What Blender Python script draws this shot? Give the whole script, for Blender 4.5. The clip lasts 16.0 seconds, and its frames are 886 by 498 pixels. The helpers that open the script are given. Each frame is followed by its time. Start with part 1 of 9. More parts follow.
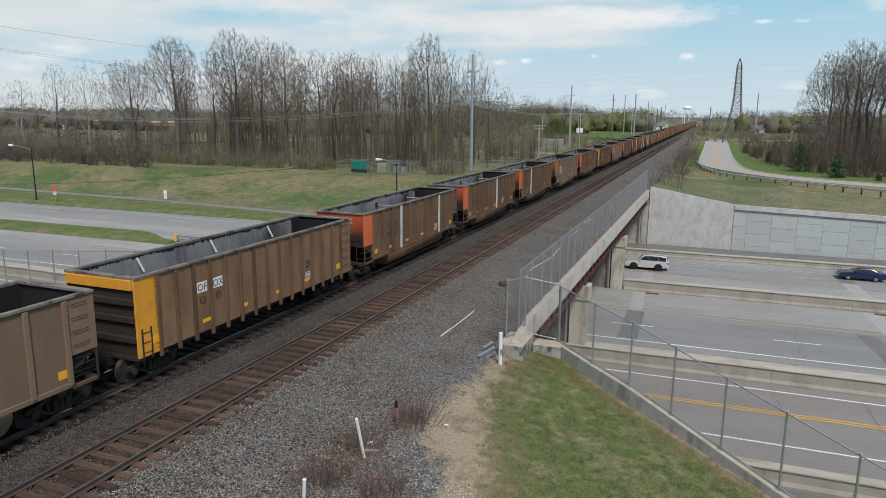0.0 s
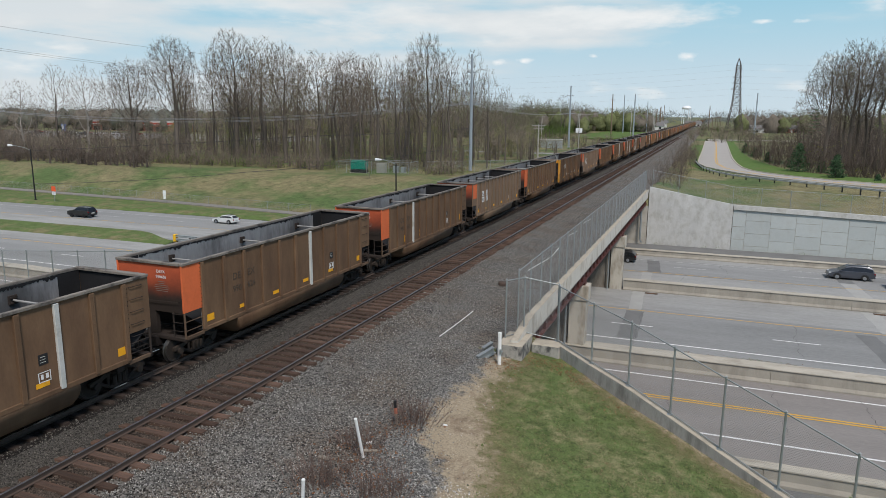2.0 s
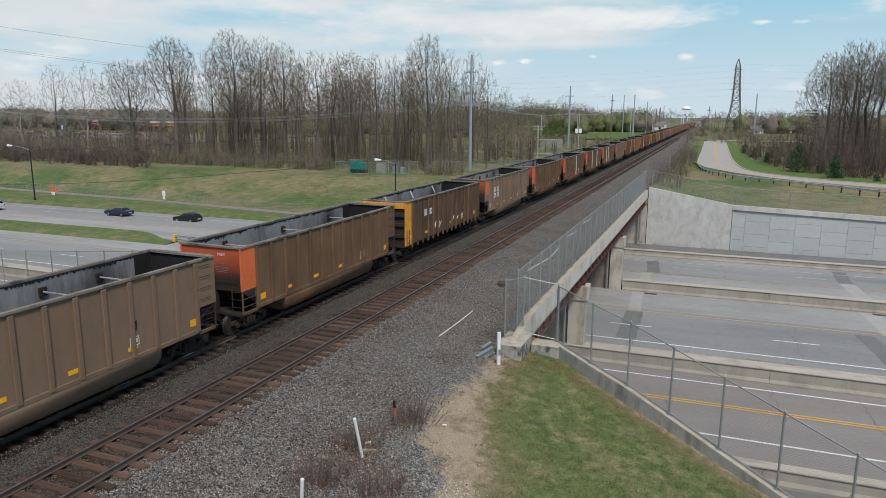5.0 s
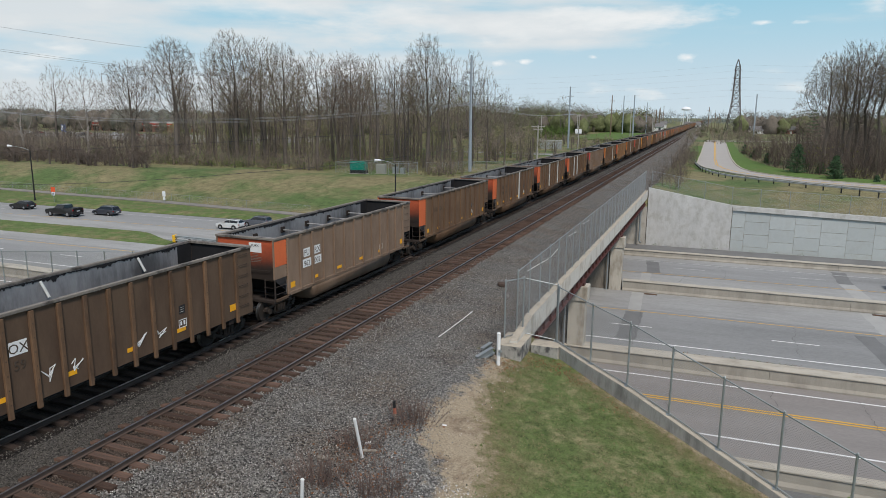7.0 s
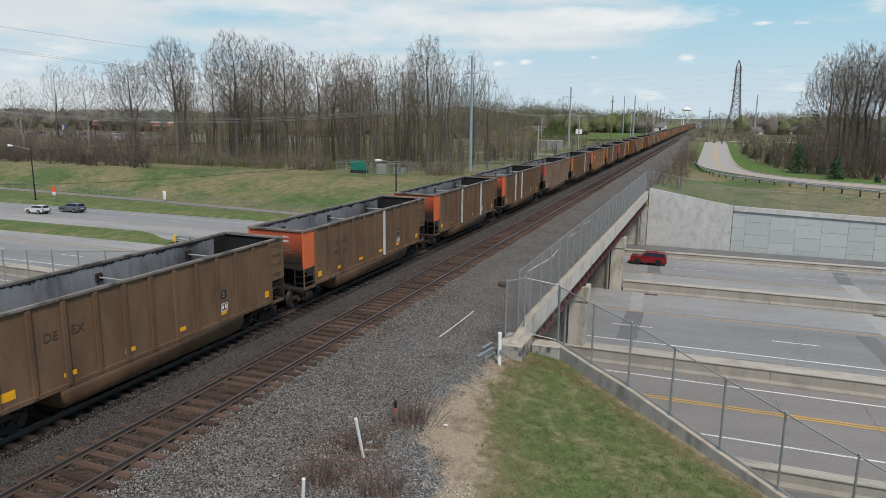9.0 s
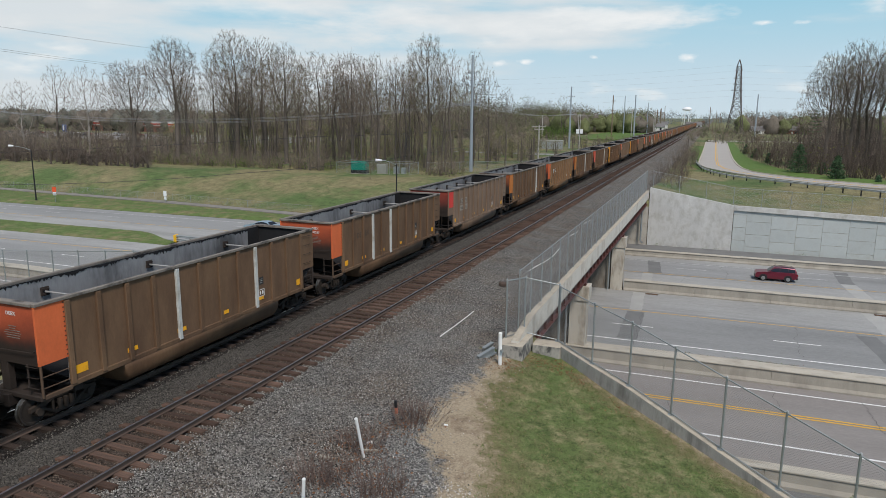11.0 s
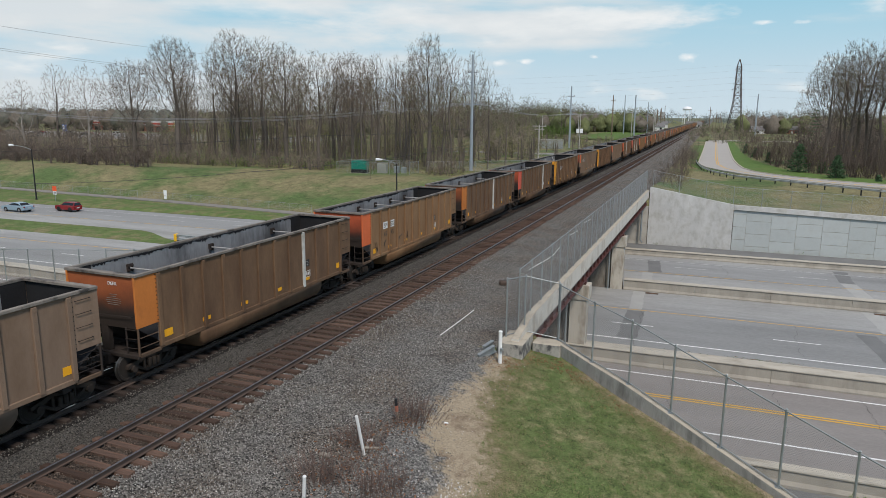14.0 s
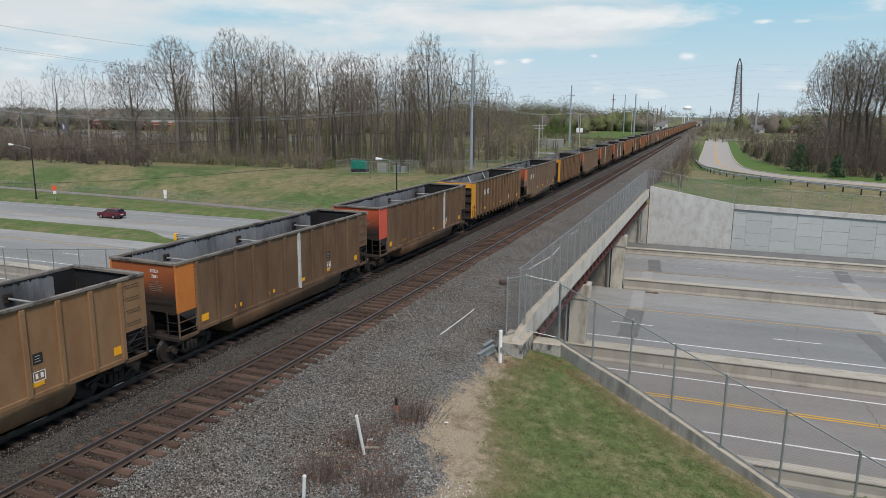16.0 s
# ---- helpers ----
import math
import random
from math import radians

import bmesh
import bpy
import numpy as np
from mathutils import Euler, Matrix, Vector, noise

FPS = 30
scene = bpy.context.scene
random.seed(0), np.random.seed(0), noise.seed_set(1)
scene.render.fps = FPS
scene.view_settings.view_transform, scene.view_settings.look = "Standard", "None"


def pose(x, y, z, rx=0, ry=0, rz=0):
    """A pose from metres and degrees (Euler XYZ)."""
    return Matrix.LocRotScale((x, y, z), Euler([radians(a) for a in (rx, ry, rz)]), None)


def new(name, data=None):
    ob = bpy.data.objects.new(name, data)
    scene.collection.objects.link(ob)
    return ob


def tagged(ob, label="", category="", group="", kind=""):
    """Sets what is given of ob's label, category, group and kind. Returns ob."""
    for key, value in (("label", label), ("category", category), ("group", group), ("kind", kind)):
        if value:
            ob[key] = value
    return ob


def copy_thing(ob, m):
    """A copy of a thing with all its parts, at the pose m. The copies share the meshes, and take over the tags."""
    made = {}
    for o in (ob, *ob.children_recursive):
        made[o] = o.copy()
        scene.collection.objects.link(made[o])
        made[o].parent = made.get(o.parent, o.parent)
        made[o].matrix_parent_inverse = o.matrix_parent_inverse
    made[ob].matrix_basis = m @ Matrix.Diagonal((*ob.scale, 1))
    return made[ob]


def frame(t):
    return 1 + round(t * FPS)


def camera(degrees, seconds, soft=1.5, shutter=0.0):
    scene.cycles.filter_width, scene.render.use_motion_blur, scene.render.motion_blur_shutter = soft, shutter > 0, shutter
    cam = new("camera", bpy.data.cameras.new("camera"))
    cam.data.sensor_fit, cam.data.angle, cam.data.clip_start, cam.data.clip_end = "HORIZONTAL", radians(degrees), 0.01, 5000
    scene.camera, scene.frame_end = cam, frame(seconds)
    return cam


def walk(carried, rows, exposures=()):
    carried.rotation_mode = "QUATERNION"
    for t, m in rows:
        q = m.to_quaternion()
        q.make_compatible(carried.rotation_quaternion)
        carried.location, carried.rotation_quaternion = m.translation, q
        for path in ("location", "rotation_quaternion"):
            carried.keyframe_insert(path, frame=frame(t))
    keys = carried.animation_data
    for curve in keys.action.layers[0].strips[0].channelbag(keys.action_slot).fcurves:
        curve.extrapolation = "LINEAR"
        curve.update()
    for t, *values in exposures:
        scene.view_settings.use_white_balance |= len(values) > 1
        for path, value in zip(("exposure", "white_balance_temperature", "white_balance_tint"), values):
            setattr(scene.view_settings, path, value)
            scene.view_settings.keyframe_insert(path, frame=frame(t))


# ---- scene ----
cam = camera(65.7, 16.0, soft=0.5)
walk(cam, [
    (0.0, pose(-0.001, -0.005, 9.229, 78.827, -0.468, 21.444)),
    (1.0, pose(0.003, 0.011, 9.224, 78.830, -0.471, 21.420)),
    (2.0, pose(0.009, 0.001, 9.230, 78.828, -0.470, 21.392)),
    (3.0, pose(0.020, -0.012, 9.236, 78.826, -0.472, 21.386)),
    (4.0, pose(0.028, 0.007, 9.217, 78.834, -0.489, 21.379)),
    (5.0, pose(0.029, -0.008, 9.216, 78.862, -0.489, 21.361)),
    (6.0, pose(0.026, -0.024, 9.210, 78.898, -0.482, 21.329)),
    (7.0, pose(0.038, -0.035, 9.225, 78.897, -0.504, 21.356)),
    (8.0, pose(0.031, -0.029, 9.225, 78.904, -0.518, 21.383)),
    (9.0, pose(0.004, -0.039, 9.208, 78.915, -0.562, 21.390)),
    (10.0, pose(0.008, -0.024, 9.198, 78.913, -0.536, 21.411)),
    (11.0, pose(0.001, -0.002, 9.191, 78.909, -0.506, 21.433)),
    (12.0, pose(0.020, -0.014, 9.172, 78.916, -0.502, 21.446)),
    (13.0, pose(0.022, -0.044, 9.160, 78.902, -0.504, 21.445)),
    (14.0, pose(0.012, -0.051, 9.156, 78.878, -0.522, 21.441)),
    (15.0, pose(0.004, -0.041, 9.153, 78.850, -0.528, 21.439)),
    (16.0, pose(0.001, -0.025, 9.150, 78.823, -0.502, 21.438)),
])

# ---- daylight: thin high cloud, soft sun from behind the camera ----
SUN_EL, SUN_AZ = 52, 142
world = bpy.data.worlds.new("world")
scene.world = world
world.use_nodes = True
wn, wl = world.node_tree.nodes, world.node_tree.links
wn.clear()
w_out = wn.new("ShaderNodeOutputWorld")
w_bg = wn.new("ShaderNodeBackground")
w_sky = wn.new("ShaderNodeTexSky")
w_sky.sky_type, w_sky.sun_disc = "NISHITA", False
w_sky.sun_elevation, w_sky.sun_rotation = radians(SUN_EL), radians(SUN_AZ)
w_sky.air_density, w_sky.dust_density, w_sky.ozone_density = 1.0, 0.3, 2.5
w_tc = wn.new("ShaderNodeTexCoord")
# pale haze near the horizon that clears to blue
w_sep = wn.new("ShaderNodeSeparateXYZ")
wl.new(w_tc.outputs["Generated"], w_sep.inputs["Vector"])
w_haze = wn.new("ShaderNodeValToRGB")
w_haze.color_ramp.elements[0].position, w_haze.color_ramp.elements[0].color = 0.0, (0.60, 0.71, 0.78, 1)
w_haze.color_ramp.elements[1].position, w_haze.color_ramp.elements[1].color = 0.40, (0.10, 0.33, 0.56, 1)
for pos, col in ((0.05, (0.55, 0.69, 0.78, 1)), (0.10, (0.44, 0.65, 0.77, 1)), (0.155, (0.33, 0.60, 0.75, 1))):
    e = w_haze.color_ramp.elements.new(pos)
    e.color = col
wl.new(w_sep.outputs["Z"], w_haze.inputs["Fac"])
w_hs = wn.new("ShaderNodeVectorMath")
w_hs.operation = "SCALE"
w_hs.inputs["Scale"].default_value = 9.1
wl.new(w_haze.outputs["Color"], w_hs.inputs[0])
w_up = wn.new("ShaderNodeMapRange")
w_up.inputs["From Min"].default_value, w_up.inputs["From Max"].default_value = 0.18, 0.5
wl.new(w_sep.outputs["Z"], w_up.inputs["Value"])
w_base = wn.new("ShaderNodeMix")
w_base.data_type = "RGBA"
wl.new(w_up.outputs["Result"], w_base.inputs["Factor"])
wl.new(w_hs.outputs[0], w_base.inputs["A"])
wl.new(w_sky.outputs["Color"], w_base.inputs["B"])
# thin high cloud, thicker towards the west, and a few small puffs
def cloud_noise(scale, stretch, shift, detail, rough):
    mp = wn.new("ShaderNodeMapping")
    mp.inputs["Scale"].default_value, mp.inputs["Location"].default_value = stretch, shift
    mp.inputs["Rotation"].default_value = (0, radians(3), radians(20))
    ns = wn.new("ShaderNodeTexNoise")
    ns.inputs["Scale"].default_value, ns.inputs["Detail"].default_value, ns.inputs["Roughness"].default_value = scale, detail, rough
    wl.new(w_tc.outputs["Generated"], mp.inputs["Vector"])
    wl.new(mp.outputs["Vector"], ns.inputs["Vector"])
    return ns.outputs["Fac"]


def cloud_layer(below, fac, lo, hi, colour):
    rp = wn.new("ShaderNodeValToRGB")
    rp.color_ramp.interpolation = "EASE"
    rp.color_ramp.elements[0].position, rp.color_ramp.elements[1].position = lo, hi
    mx = wn.new("ShaderNodeMix")
    mx.data_type = "RGBA"
    mx.inputs["B"].default_value = colour
    wl.new(fac, rp.inputs["Fac"])
    wl.new(rp.outputs["Color"], mx.inputs["Factor"])
    wl.new(below, mx.inputs["A"])
    return mx.outputs["Result"]


w_west = wn.new("ShaderNodeMath")
w_west.operation = "MULTIPLY_ADD"
w_west.inputs[1].default_value = -0.20
wl.new(w_sep.outputs["X"], w_west.inputs[0])
wl.new(cloud_noise(1.7, (1.3, 1.6, 8.5), (0.2, 1.9, 0.3), 7, 0.52), w_west.inputs[2])
w_veil = cloud_layer(w_base.outputs["Result"], w_west.outputs[0], 0.51, 0.70, (6.2, 6.7, 7.0, 1))
w_sky_all = cloud_layer(w_veil, cloud_noise(6.0, (1.0, 1.0, 3.2), (3.1, 0.4, 1.7), 5, 0.5), 0.60, 0.72, (7.4, 7.7, 7.8, 1))


def sky_math(op, a, b=None, clamp=False):
    k = wn.new("ShaderNodeMath")
    k.operation, k.use_clamp = op, clamp
    for i, v in enumerate((a, b)):
        if isinstance(v, (int, float)):
            k.inputs[i].default_value = v
        elif v is not None:
            wl.new(v, k.inputs[i])
    return k.outputs[0]


def cloud_blob(below, x, z, rx, rz, ragged, colour, soft=0.5):
    """A cloud round a direction, with a ragged rim."""
    dx = sky_math("DIVIDE", sky_math("SUBTRACT", w_sep.outputs["X"], x), rx)
    dz = sky_math("DIVIDE", sky_math("SUBTRACT", w_sep.outputs["Z"], z), rz)
    d = sky_math("SQRT", sky_math("ADD", sky_math("MULTIPLY", dx, dx), sky_math("MULTIPLY", dz, dz)))
    front = sky_math("GREATER_THAN", w_sep.outputs["Y"], 0.0)
    f = sky_math("ADD", sky_math("SUBTRACT", 1.0, d), sky_math("MULTIPLY", sky_math("SUBTRACT", ragged, 0.5), 3.0))
    f = sky_math("MULTIPLY", sky_math("DIVIDE", f, soft, True), front)
    mx = wn.new("ShaderNodeMix")
    mx.data_type = "RGBA"
    mx.inputs["B"].default_value = colour
    wl.new(f, mx.inputs["Factor"])
    wl.new(below, mx.inputs["A"])
    return mx.outputs["Result"]


w_rag = cloud_noise(9.0, (1.0, 1.0, 3.6), (0.7, 2.2, 0.9), 7, 0.6)
w_puff = cloud_noise(40.0, (1.0, 1.0, 1.6), (0.3, 1.2, 0.5), 5, 0.55)
for bx, bz, brx, brz, bsoft, bc in ((-0.30, 0.122, 0.30, 0.022, 1.3, 7.4), (-0.11, 0.128, 0.14, 0.016, 0.9, 7.6), (-0.55, 0.138, 0.22, 0.020, 1.4, 7.3), (-0.62, 0.105, 0.30, 0.018, 1.8, 6.9), (-0.25, 0.096, 0.22, 0.008, 1.6, 7.0), (-0.34, 0.165, 0.10, 0.010, 1.2, 7.4)):
    w_sky_all = cloud_blob(w_sky_all, bx, bz, brx, brz, w_rag, (bc, bc * 1.03, bc * 1.04, 1), bsoft)
for bx, bz, brx, brz in ((-0.040, 0.077, 0.015, 0.0065), (-0.292, 0.071, 0.013, 0.005), (-0.258, 0.073, 0.012, 0.004), (-0.163, 0.079, 0.007, 0.003), (0.090, 0.116, 0.016, 0.004), (0.048, 0.118, 0.012, 0.003)):
    w_sky_all = cloud_blob(w_sky_all, bx, bz, brx, brz, w_puff, (8.0, 8.2, 8.3, 1), 1.1)
wl.new(w_sky_all, w_bg.inputs["Color"])
w_bg.inputs["Strength"].default_value = 0.11
wl.new(w_bg.outputs["Background"], w_out.inputs["Surface"])

sun = new("sun", bpy.data.lights.new("sun", "SUN"))
sun.data.energy, sun.data.angle, sun.data.color = 3.2, radians(12), (1.0, 0.93, 0.86)
sun_dir = Vector((math.cos(radians(SUN_EL)) * math.sin(radians(SUN_AZ)), math.cos(radians(SUN_EL)) * math.cos(radians(SUN_AZ)), math.sin(radians(SUN_EL))))
sun.rotation_euler = sun_dir.to_track_quat("Z", "Y").to_euler()
scene.view_settings.exposure = 0.0

# ---- small builders ----
TH = math.tan(radians(1.085))     # the highway crosses the railway one degree off square


def thing(name, label, category, group="", kind="", at=None):
    ob = new(name)
    ob.empty_display_size = 0.2
    if at is not None:
        ob.matrix_basis = at
    return tagged(ob, label, category, group, kind)


def mesh_of(name, bm, material, smooth=False):
    me = bpy.data.meshes.new(name)
    bm.to_mesh(me)
    bm.free()
    for m in (material if isinstance(material, (list, tuple)) else [material]):
        me.materials.append(m)
    if smooth:
        me.polygons.foreach_set("use_smooth", [True] * len(me.polygons))
    return me


def part(name, bm, material, parent, label="", smooth=False, at=None):
    ob = new(name, mesh_of(name, bm, material, smooth))
    ob.parent = parent
    if at is not None:
        ob.matrix_basis = at
    return tagged(ob, label)


def solid(name, bm, material, label, category, group="", kind="", smooth=False, at=None):
    ob = new(name, mesh_of(name, bm, material, smooth))
    if at is not None:
        ob.matrix_basis = at
    return tagged(ob, label, category, group, kind)


def shared(name, me, parent, at, label=""):
    ob = new(name, me)
    ob.parent = parent
    ob.matrix_basis = at
    return tagged(ob, label)


def box(bm, x0, x1, y0, y1, z0, z1, bevel=0.0, m=None):
    co = [(x, y, z) for x in (x0, x1) for y in (y0, y1) for z in (z0, z1)]
    v = [bm.verts.new(c) for c in co]
    fs = [bm.faces.new([v[i] for i in q]) for q in ((0, 1, 3, 2), (4, 6, 7, 5), (0, 4, 5, 1), (2, 3, 7, 6), (0, 2, 6, 4), (1, 5, 7, 3))]
    if bevel:
        es = list({e for f in fs for e in f.edges})
        r = bmesh.ops.bevel(bm, geom=es, offset=bevel, segments=1, affect="EDGES", profile=0.5)
        v = list({w for f in r["faces"] for w in f.verts} | {w for w in v if w.is_valid})
    if m is not None:
        for w in v:
            w.co = m @ w.co
    return v


def tube(bm, a, b, r0, r1=None, n=8, caps=True):
    a, b = Vector(a), Vector(b)
    r1 = r0 if r1 is None else r1
    d = (b - a).normalized()
    u = d.orthogonal().normalized()
    w = d.cross(u)
    ring = []
    for p, r in ((a, r0), (b, r1)):
        ring.append([bm.verts.new(p + (u * math.cos(k * 2 * math.pi / n) + w * math.sin(k * 2 * math.pi / n)) * r) for k in range(n)])
    for k in range(n):
        bm.faces.new((ring[0][k], ring[0][(k + 1) % n], ring[1][(k + 1) % n], ring[1][k]))
    if caps:
        bm.faces.new(ring[0][::-1])
        bm.faces.new(ring[1])
    return ring


def pipe(bm, pts, r, n=6):
    """A round bar along a bent line, in one piece."""
    P = [Vector(p) for p in pts]
    u = (P[1] - P[0]).orthogonal().normalized()
    rings = []
    for i, p in enumerate(P):
        d = (P[min(i + 1, len(P) - 1)] - P[max(i - 1, 0)]).normalized()
        u = (u - d * u.dot(d)).normalized()
        w = d.cross(u)
        rings.append([bm.verts.new(p + (u * math.cos(k * 2 * math.pi / n) + w * math.sin(k * 2 * math.pi / n)) * r) for k in range(n)])
    for a, b in zip(rings, rings[1:]):
        for k in range(n):
            bm.faces.new((a[k], a[(k + 1) % n], b[(k + 1) % n], b[k]))
    bm.faces.new(rings[0][::-1])
    bm.faces.new(rings[-1])


def extrude(bm, profile, y0, y1, axis="y", caps=True):
    """A closed profile of (a, z) swept along an axis."""
    def at(a, z, y):
        return (a, y, z) if axis == "y" else (y, a, z)
    A = [bm.verts.new(at(a, z, y0)) for a, z in profile]
    B = [bm.verts.new(at(a, z, y1)) for a, z in profile]
    n = len(profile)
    fs = []
    for k in range(n):
        fs.append(bm.faces.new((A[k], A[(k + 1) % n], B[(k + 1) % n], B[k])))
    if caps:
        fs += [bm.faces.new(A[::-1]), bm.faces.new(B)]
    bmesh.ops.recalc_face_normals(bm, faces=fs)
    return A, B


def smooth_step(a, b, x):
    s = min(1.0, max(0.0, (x - a) / (b - a)))
    return s * s * (3 - 2 * s)


def lerp(a, b, s):
    return a + (b - a) * s


def table(x, rows):
    if x <= rows[0][0]:
        return rows[0][1]
    for (a, p), (b, r) in zip(rows, rows[1:]):
        if x <= b:
            return lerp(p, r, (x - a) / (b - a))
    return rows[-1][1]

# ---- materials ----
def material(name, colour, rough=0.7, metal=0.0, vary=0.25, scale=6.0, fine=60.0, bump=0.15, tint=None, tint_at=(0.5, 0.7), tint_scale=1.2,
             island=0.0, obrand=0.0, stretch=(1, 1, 1), grain=0.5, spec=0.4, voronoi=0.0, voronoi_scale=14.0):
    """Base colour with variation at two scales, an optional second colour in patches, and fine relief."""
    m = bpy.data.materials.new(name)
    m.use_nodes = True
    n, l = m.node_tree.nodes, m.node_tree.links
    b = n["Principled BSDF"]
    b.inputs["Roughness"].default_value, b.inputs["Metallic"].default_value = rough, metal
    b.inputs["Specular IOR Level"].default_value = spec
    tc = n.new("ShaderNodeTexCoord")
    mp = n.new("ShaderNodeMapping")
    mp.inputs["Scale"].default_value = stretch
    l.new(tc.outputs["Object"], mp.inputs["Vector"])

    def noise_at(s, detail=4.0, rgh=0.6):
        t = n.new("ShaderNodeTexNoise")
        t.inputs["Scale"].default_value, t.inputs["Detail"].default_value, t.inputs["Roughness"].default_value = s, detail, rgh
        l.new(mp.outputs["Vector"], t.inputs["Vector"])
        return t.outputs["Fac"]

    def math_node(op, a, c=None):
        k = n.new("ShaderNodeMath")
        k.operation = op
        for i, v in enumerate((a, c)):
            if v is None:
                continue
            if isinstance(v, (int, float)):
                k.inputs[i].default_value = v
            else:
                l.new(v, k.inputs[i])
        return k.outputs[0]

    big, small = noise_at(scale), noise_at(fine, 3.0)
    val = math_node("MULTIPLY", math_node("SUBTRACT", big, 0.5), 2.2 * vary)
    val = math_node("ADD", val, math_node("MULTIPLY", math_node("SUBTRACT", small, 0.5), 2.2 * vary * grain))
    height = small
    if voronoi:
        vo = n.new("ShaderNodeTexVoronoi")
        vo.inputs["Scale"].default_value = voronoi_scale
        l.new(mp.outputs["Vector"], vo.inputs["Vector"])
        sep = n.new("ShaderNodeSeparateColor")
        l.new(vo.outputs["Color"], sep.inputs["Color"])
        val = math_node("ADD", val, math_node("MULTIPLY", math_node("SUBTRACT", sep.outputs[0], 0.5), voronoi))
        height = math_node("ADD", small, math_node("MULTIPLY", vo.outputs["Distance"], -1.6))
    if island:
        g = n.new("ShaderNodeNewGeometry")
        val = math_node("ADD", val, math_node("MULTIPLY", math_node("SUBTRACT", g.outputs["Random Per Island"], 0.5), island))
    if obrand:
        oi = n.new("ShaderNodeObjectInfo")
        val = math_node("ADD", val, math_node("MULTIPLY", math_node("SUBTRACT", oi.outputs["Random"], 0.5), obrand))
    val = math_node("ADD", val, 1.0)
    base = n.new("ShaderNodeMix")
    base.data_type = "RGBA"
    base.inputs["A"].default_value = (*colour, 1)
    base.inputs["Factor"].default_value = 0.0
    if tint:
        rp = n.new("ShaderNodeValToRGB")
        rp.color_ramp.elements[0].position, rp.color_ramp.elements[1].position = tint_at
        l.new(noise_at(tint_scale, 6.0, 0.65), rp.inputs["Fac"])
        l.new(rp.outputs["Color"], base.inputs["Factor"])
        base.inputs["B"].default_value = (*tint, 1)
    mul = n.new("ShaderNodeVectorMath")
    mul.operation = "SCALE"
    l.new(base.outputs["Result"], mul.inputs[0])
    l.new(val, mul.inputs["Scale"])
    l.new(mul.outputs[0], b.inputs["Base Color"])
    if bump:
        bp = n.new("ShaderNodeBump")
        bp.inputs["Strength"].default_value, bp.inputs["Distance"].default_value = bump, 0.03
        l.new(height, bp.inputs["Height"])
        l.new(bp.outputs["Normal"], b.inputs["Normal"])
    return m


M = {}
M["grass"] = material("grass", (0.088, 0.115, 0.038), 0.95, vary=0.5, scale=1.4, fine=26, bump=0.8, tint=(0.20, 0.165, 0.09), tint_at=(0.48, 0.66), tint_scale=0.9, grain=1.5, spec=0.15)
M["green_grass"] = material("green_grass", (0.098, 0.14, 0.045), 0.95, vary=0.5, scale=1.2, fine=9, bump=0.6, tint=(0.185, 0.165, 0.085), tint_at=(0.46, 0.66), tint_scale=0.45, grain=1.2, spec=0.15)
M["field"] = material("field", (0.19, 0.168, 0.09), 0.95, vary=0.6, scale=0.8, fine=4.5, bump=0.5, tint=(0.085, 0.125, 0.045), tint_at=(0.44, 0.60), tint_scale=0.07, grain=1.6, spec=0.15)
M["ballast"] = material("ballast", (0.146, 0.138, 0.125), 0.9, vary=0.3, scale=0.5, fine=40, bump=1.0, voronoi=1.8, voronoi_scale=22, tint=(0.13, 0.11, 0.09), tint_at=(0.42, 0.62), tint_scale=0.4, spec=0.25)
M["ballast_rust"] = material("ballast_rust", (0.082, 0.063, 0.050), 0.95, vary=0.4, scale=0.8, fine=40, bump=1.0, voronoi=1.2, voronoi_scale=25, spec=0.2)
M["ballast_brown"] = material("ballast_brown", (0.082, 0.075, 0.065), 0.9, vary=0.35, scale=0.5, fine=40, bump=1.0, voronoi=1.5, voronoi_scale=25, spec=0.25)
# near-black ballast: the shade under the train, put into the stone colour
M["ballast_shade"] = material("ballast_shade", (0.028, 0.024, 0.021), 0.95, vary=0.4, scale=0.8, fine=40, bump=1.0, voronoi=1.2, voronoi_scale=25, spec=0.2)
M["stone"] = material("stone", (0.222, 0.212, 0.193), 0.9, vary=0.2, scale=30, fine=90, bump=0.2, island=1.8, spec=0.25)
M["asphalt"] = material("asphalt", (0.262, 0.264, 0.258), 0.9, vary=0.24, scale=0.22, fine=14, bump=0.12, tint=(0.205, 0.207, 0.203), tint_at=(0.45, 0.7), tint_scale=0.09, stretch=(0.22, 1.5, 1), grain=1.3, spec=0.25)
M["asphalt_dark"] = material("asphalt_dark", (0.165, 0.166, 0.163), 0.9, vary=0.3, scale=0.5, fine=25, bump=0.15, grain=0.6, spec=0.25)
M["asphalt_brown"] = material("asphalt_brown", (0.235, 0.217, 0.203), 0.9, vary=0.2, scale=0.3, fine=14, bump=0.2, stretch=(0.25, 1.5, 1), grain=1.1, spec=0.25)
M["shoulder"] = material("shoulder", (0.318, 0.318, 0.306), 0.9, vary=0.18, scale=0.3, fine=9, bump=0.12, stretch=(0.3, 1.2, 1), tint=(0.265, 0.262, 0.25), tint_at=(0.45, 0.65), tint_scale=0.35, grain=1.2, spec=0.25)
M["joint_pale"] = material("joint_pale", (0.355, 0.352, 0.335), 0.9, vary=0.15, scale=0.8, fine=12, bump=0.12, grain=0.8, spec=0.25)
M["lane_road"] = material("lane_road", (0.37, 0.347, 0.32), 0.9, vary=0.08, scale=0.3, fine=10, bump=0.1, spec=0.25)
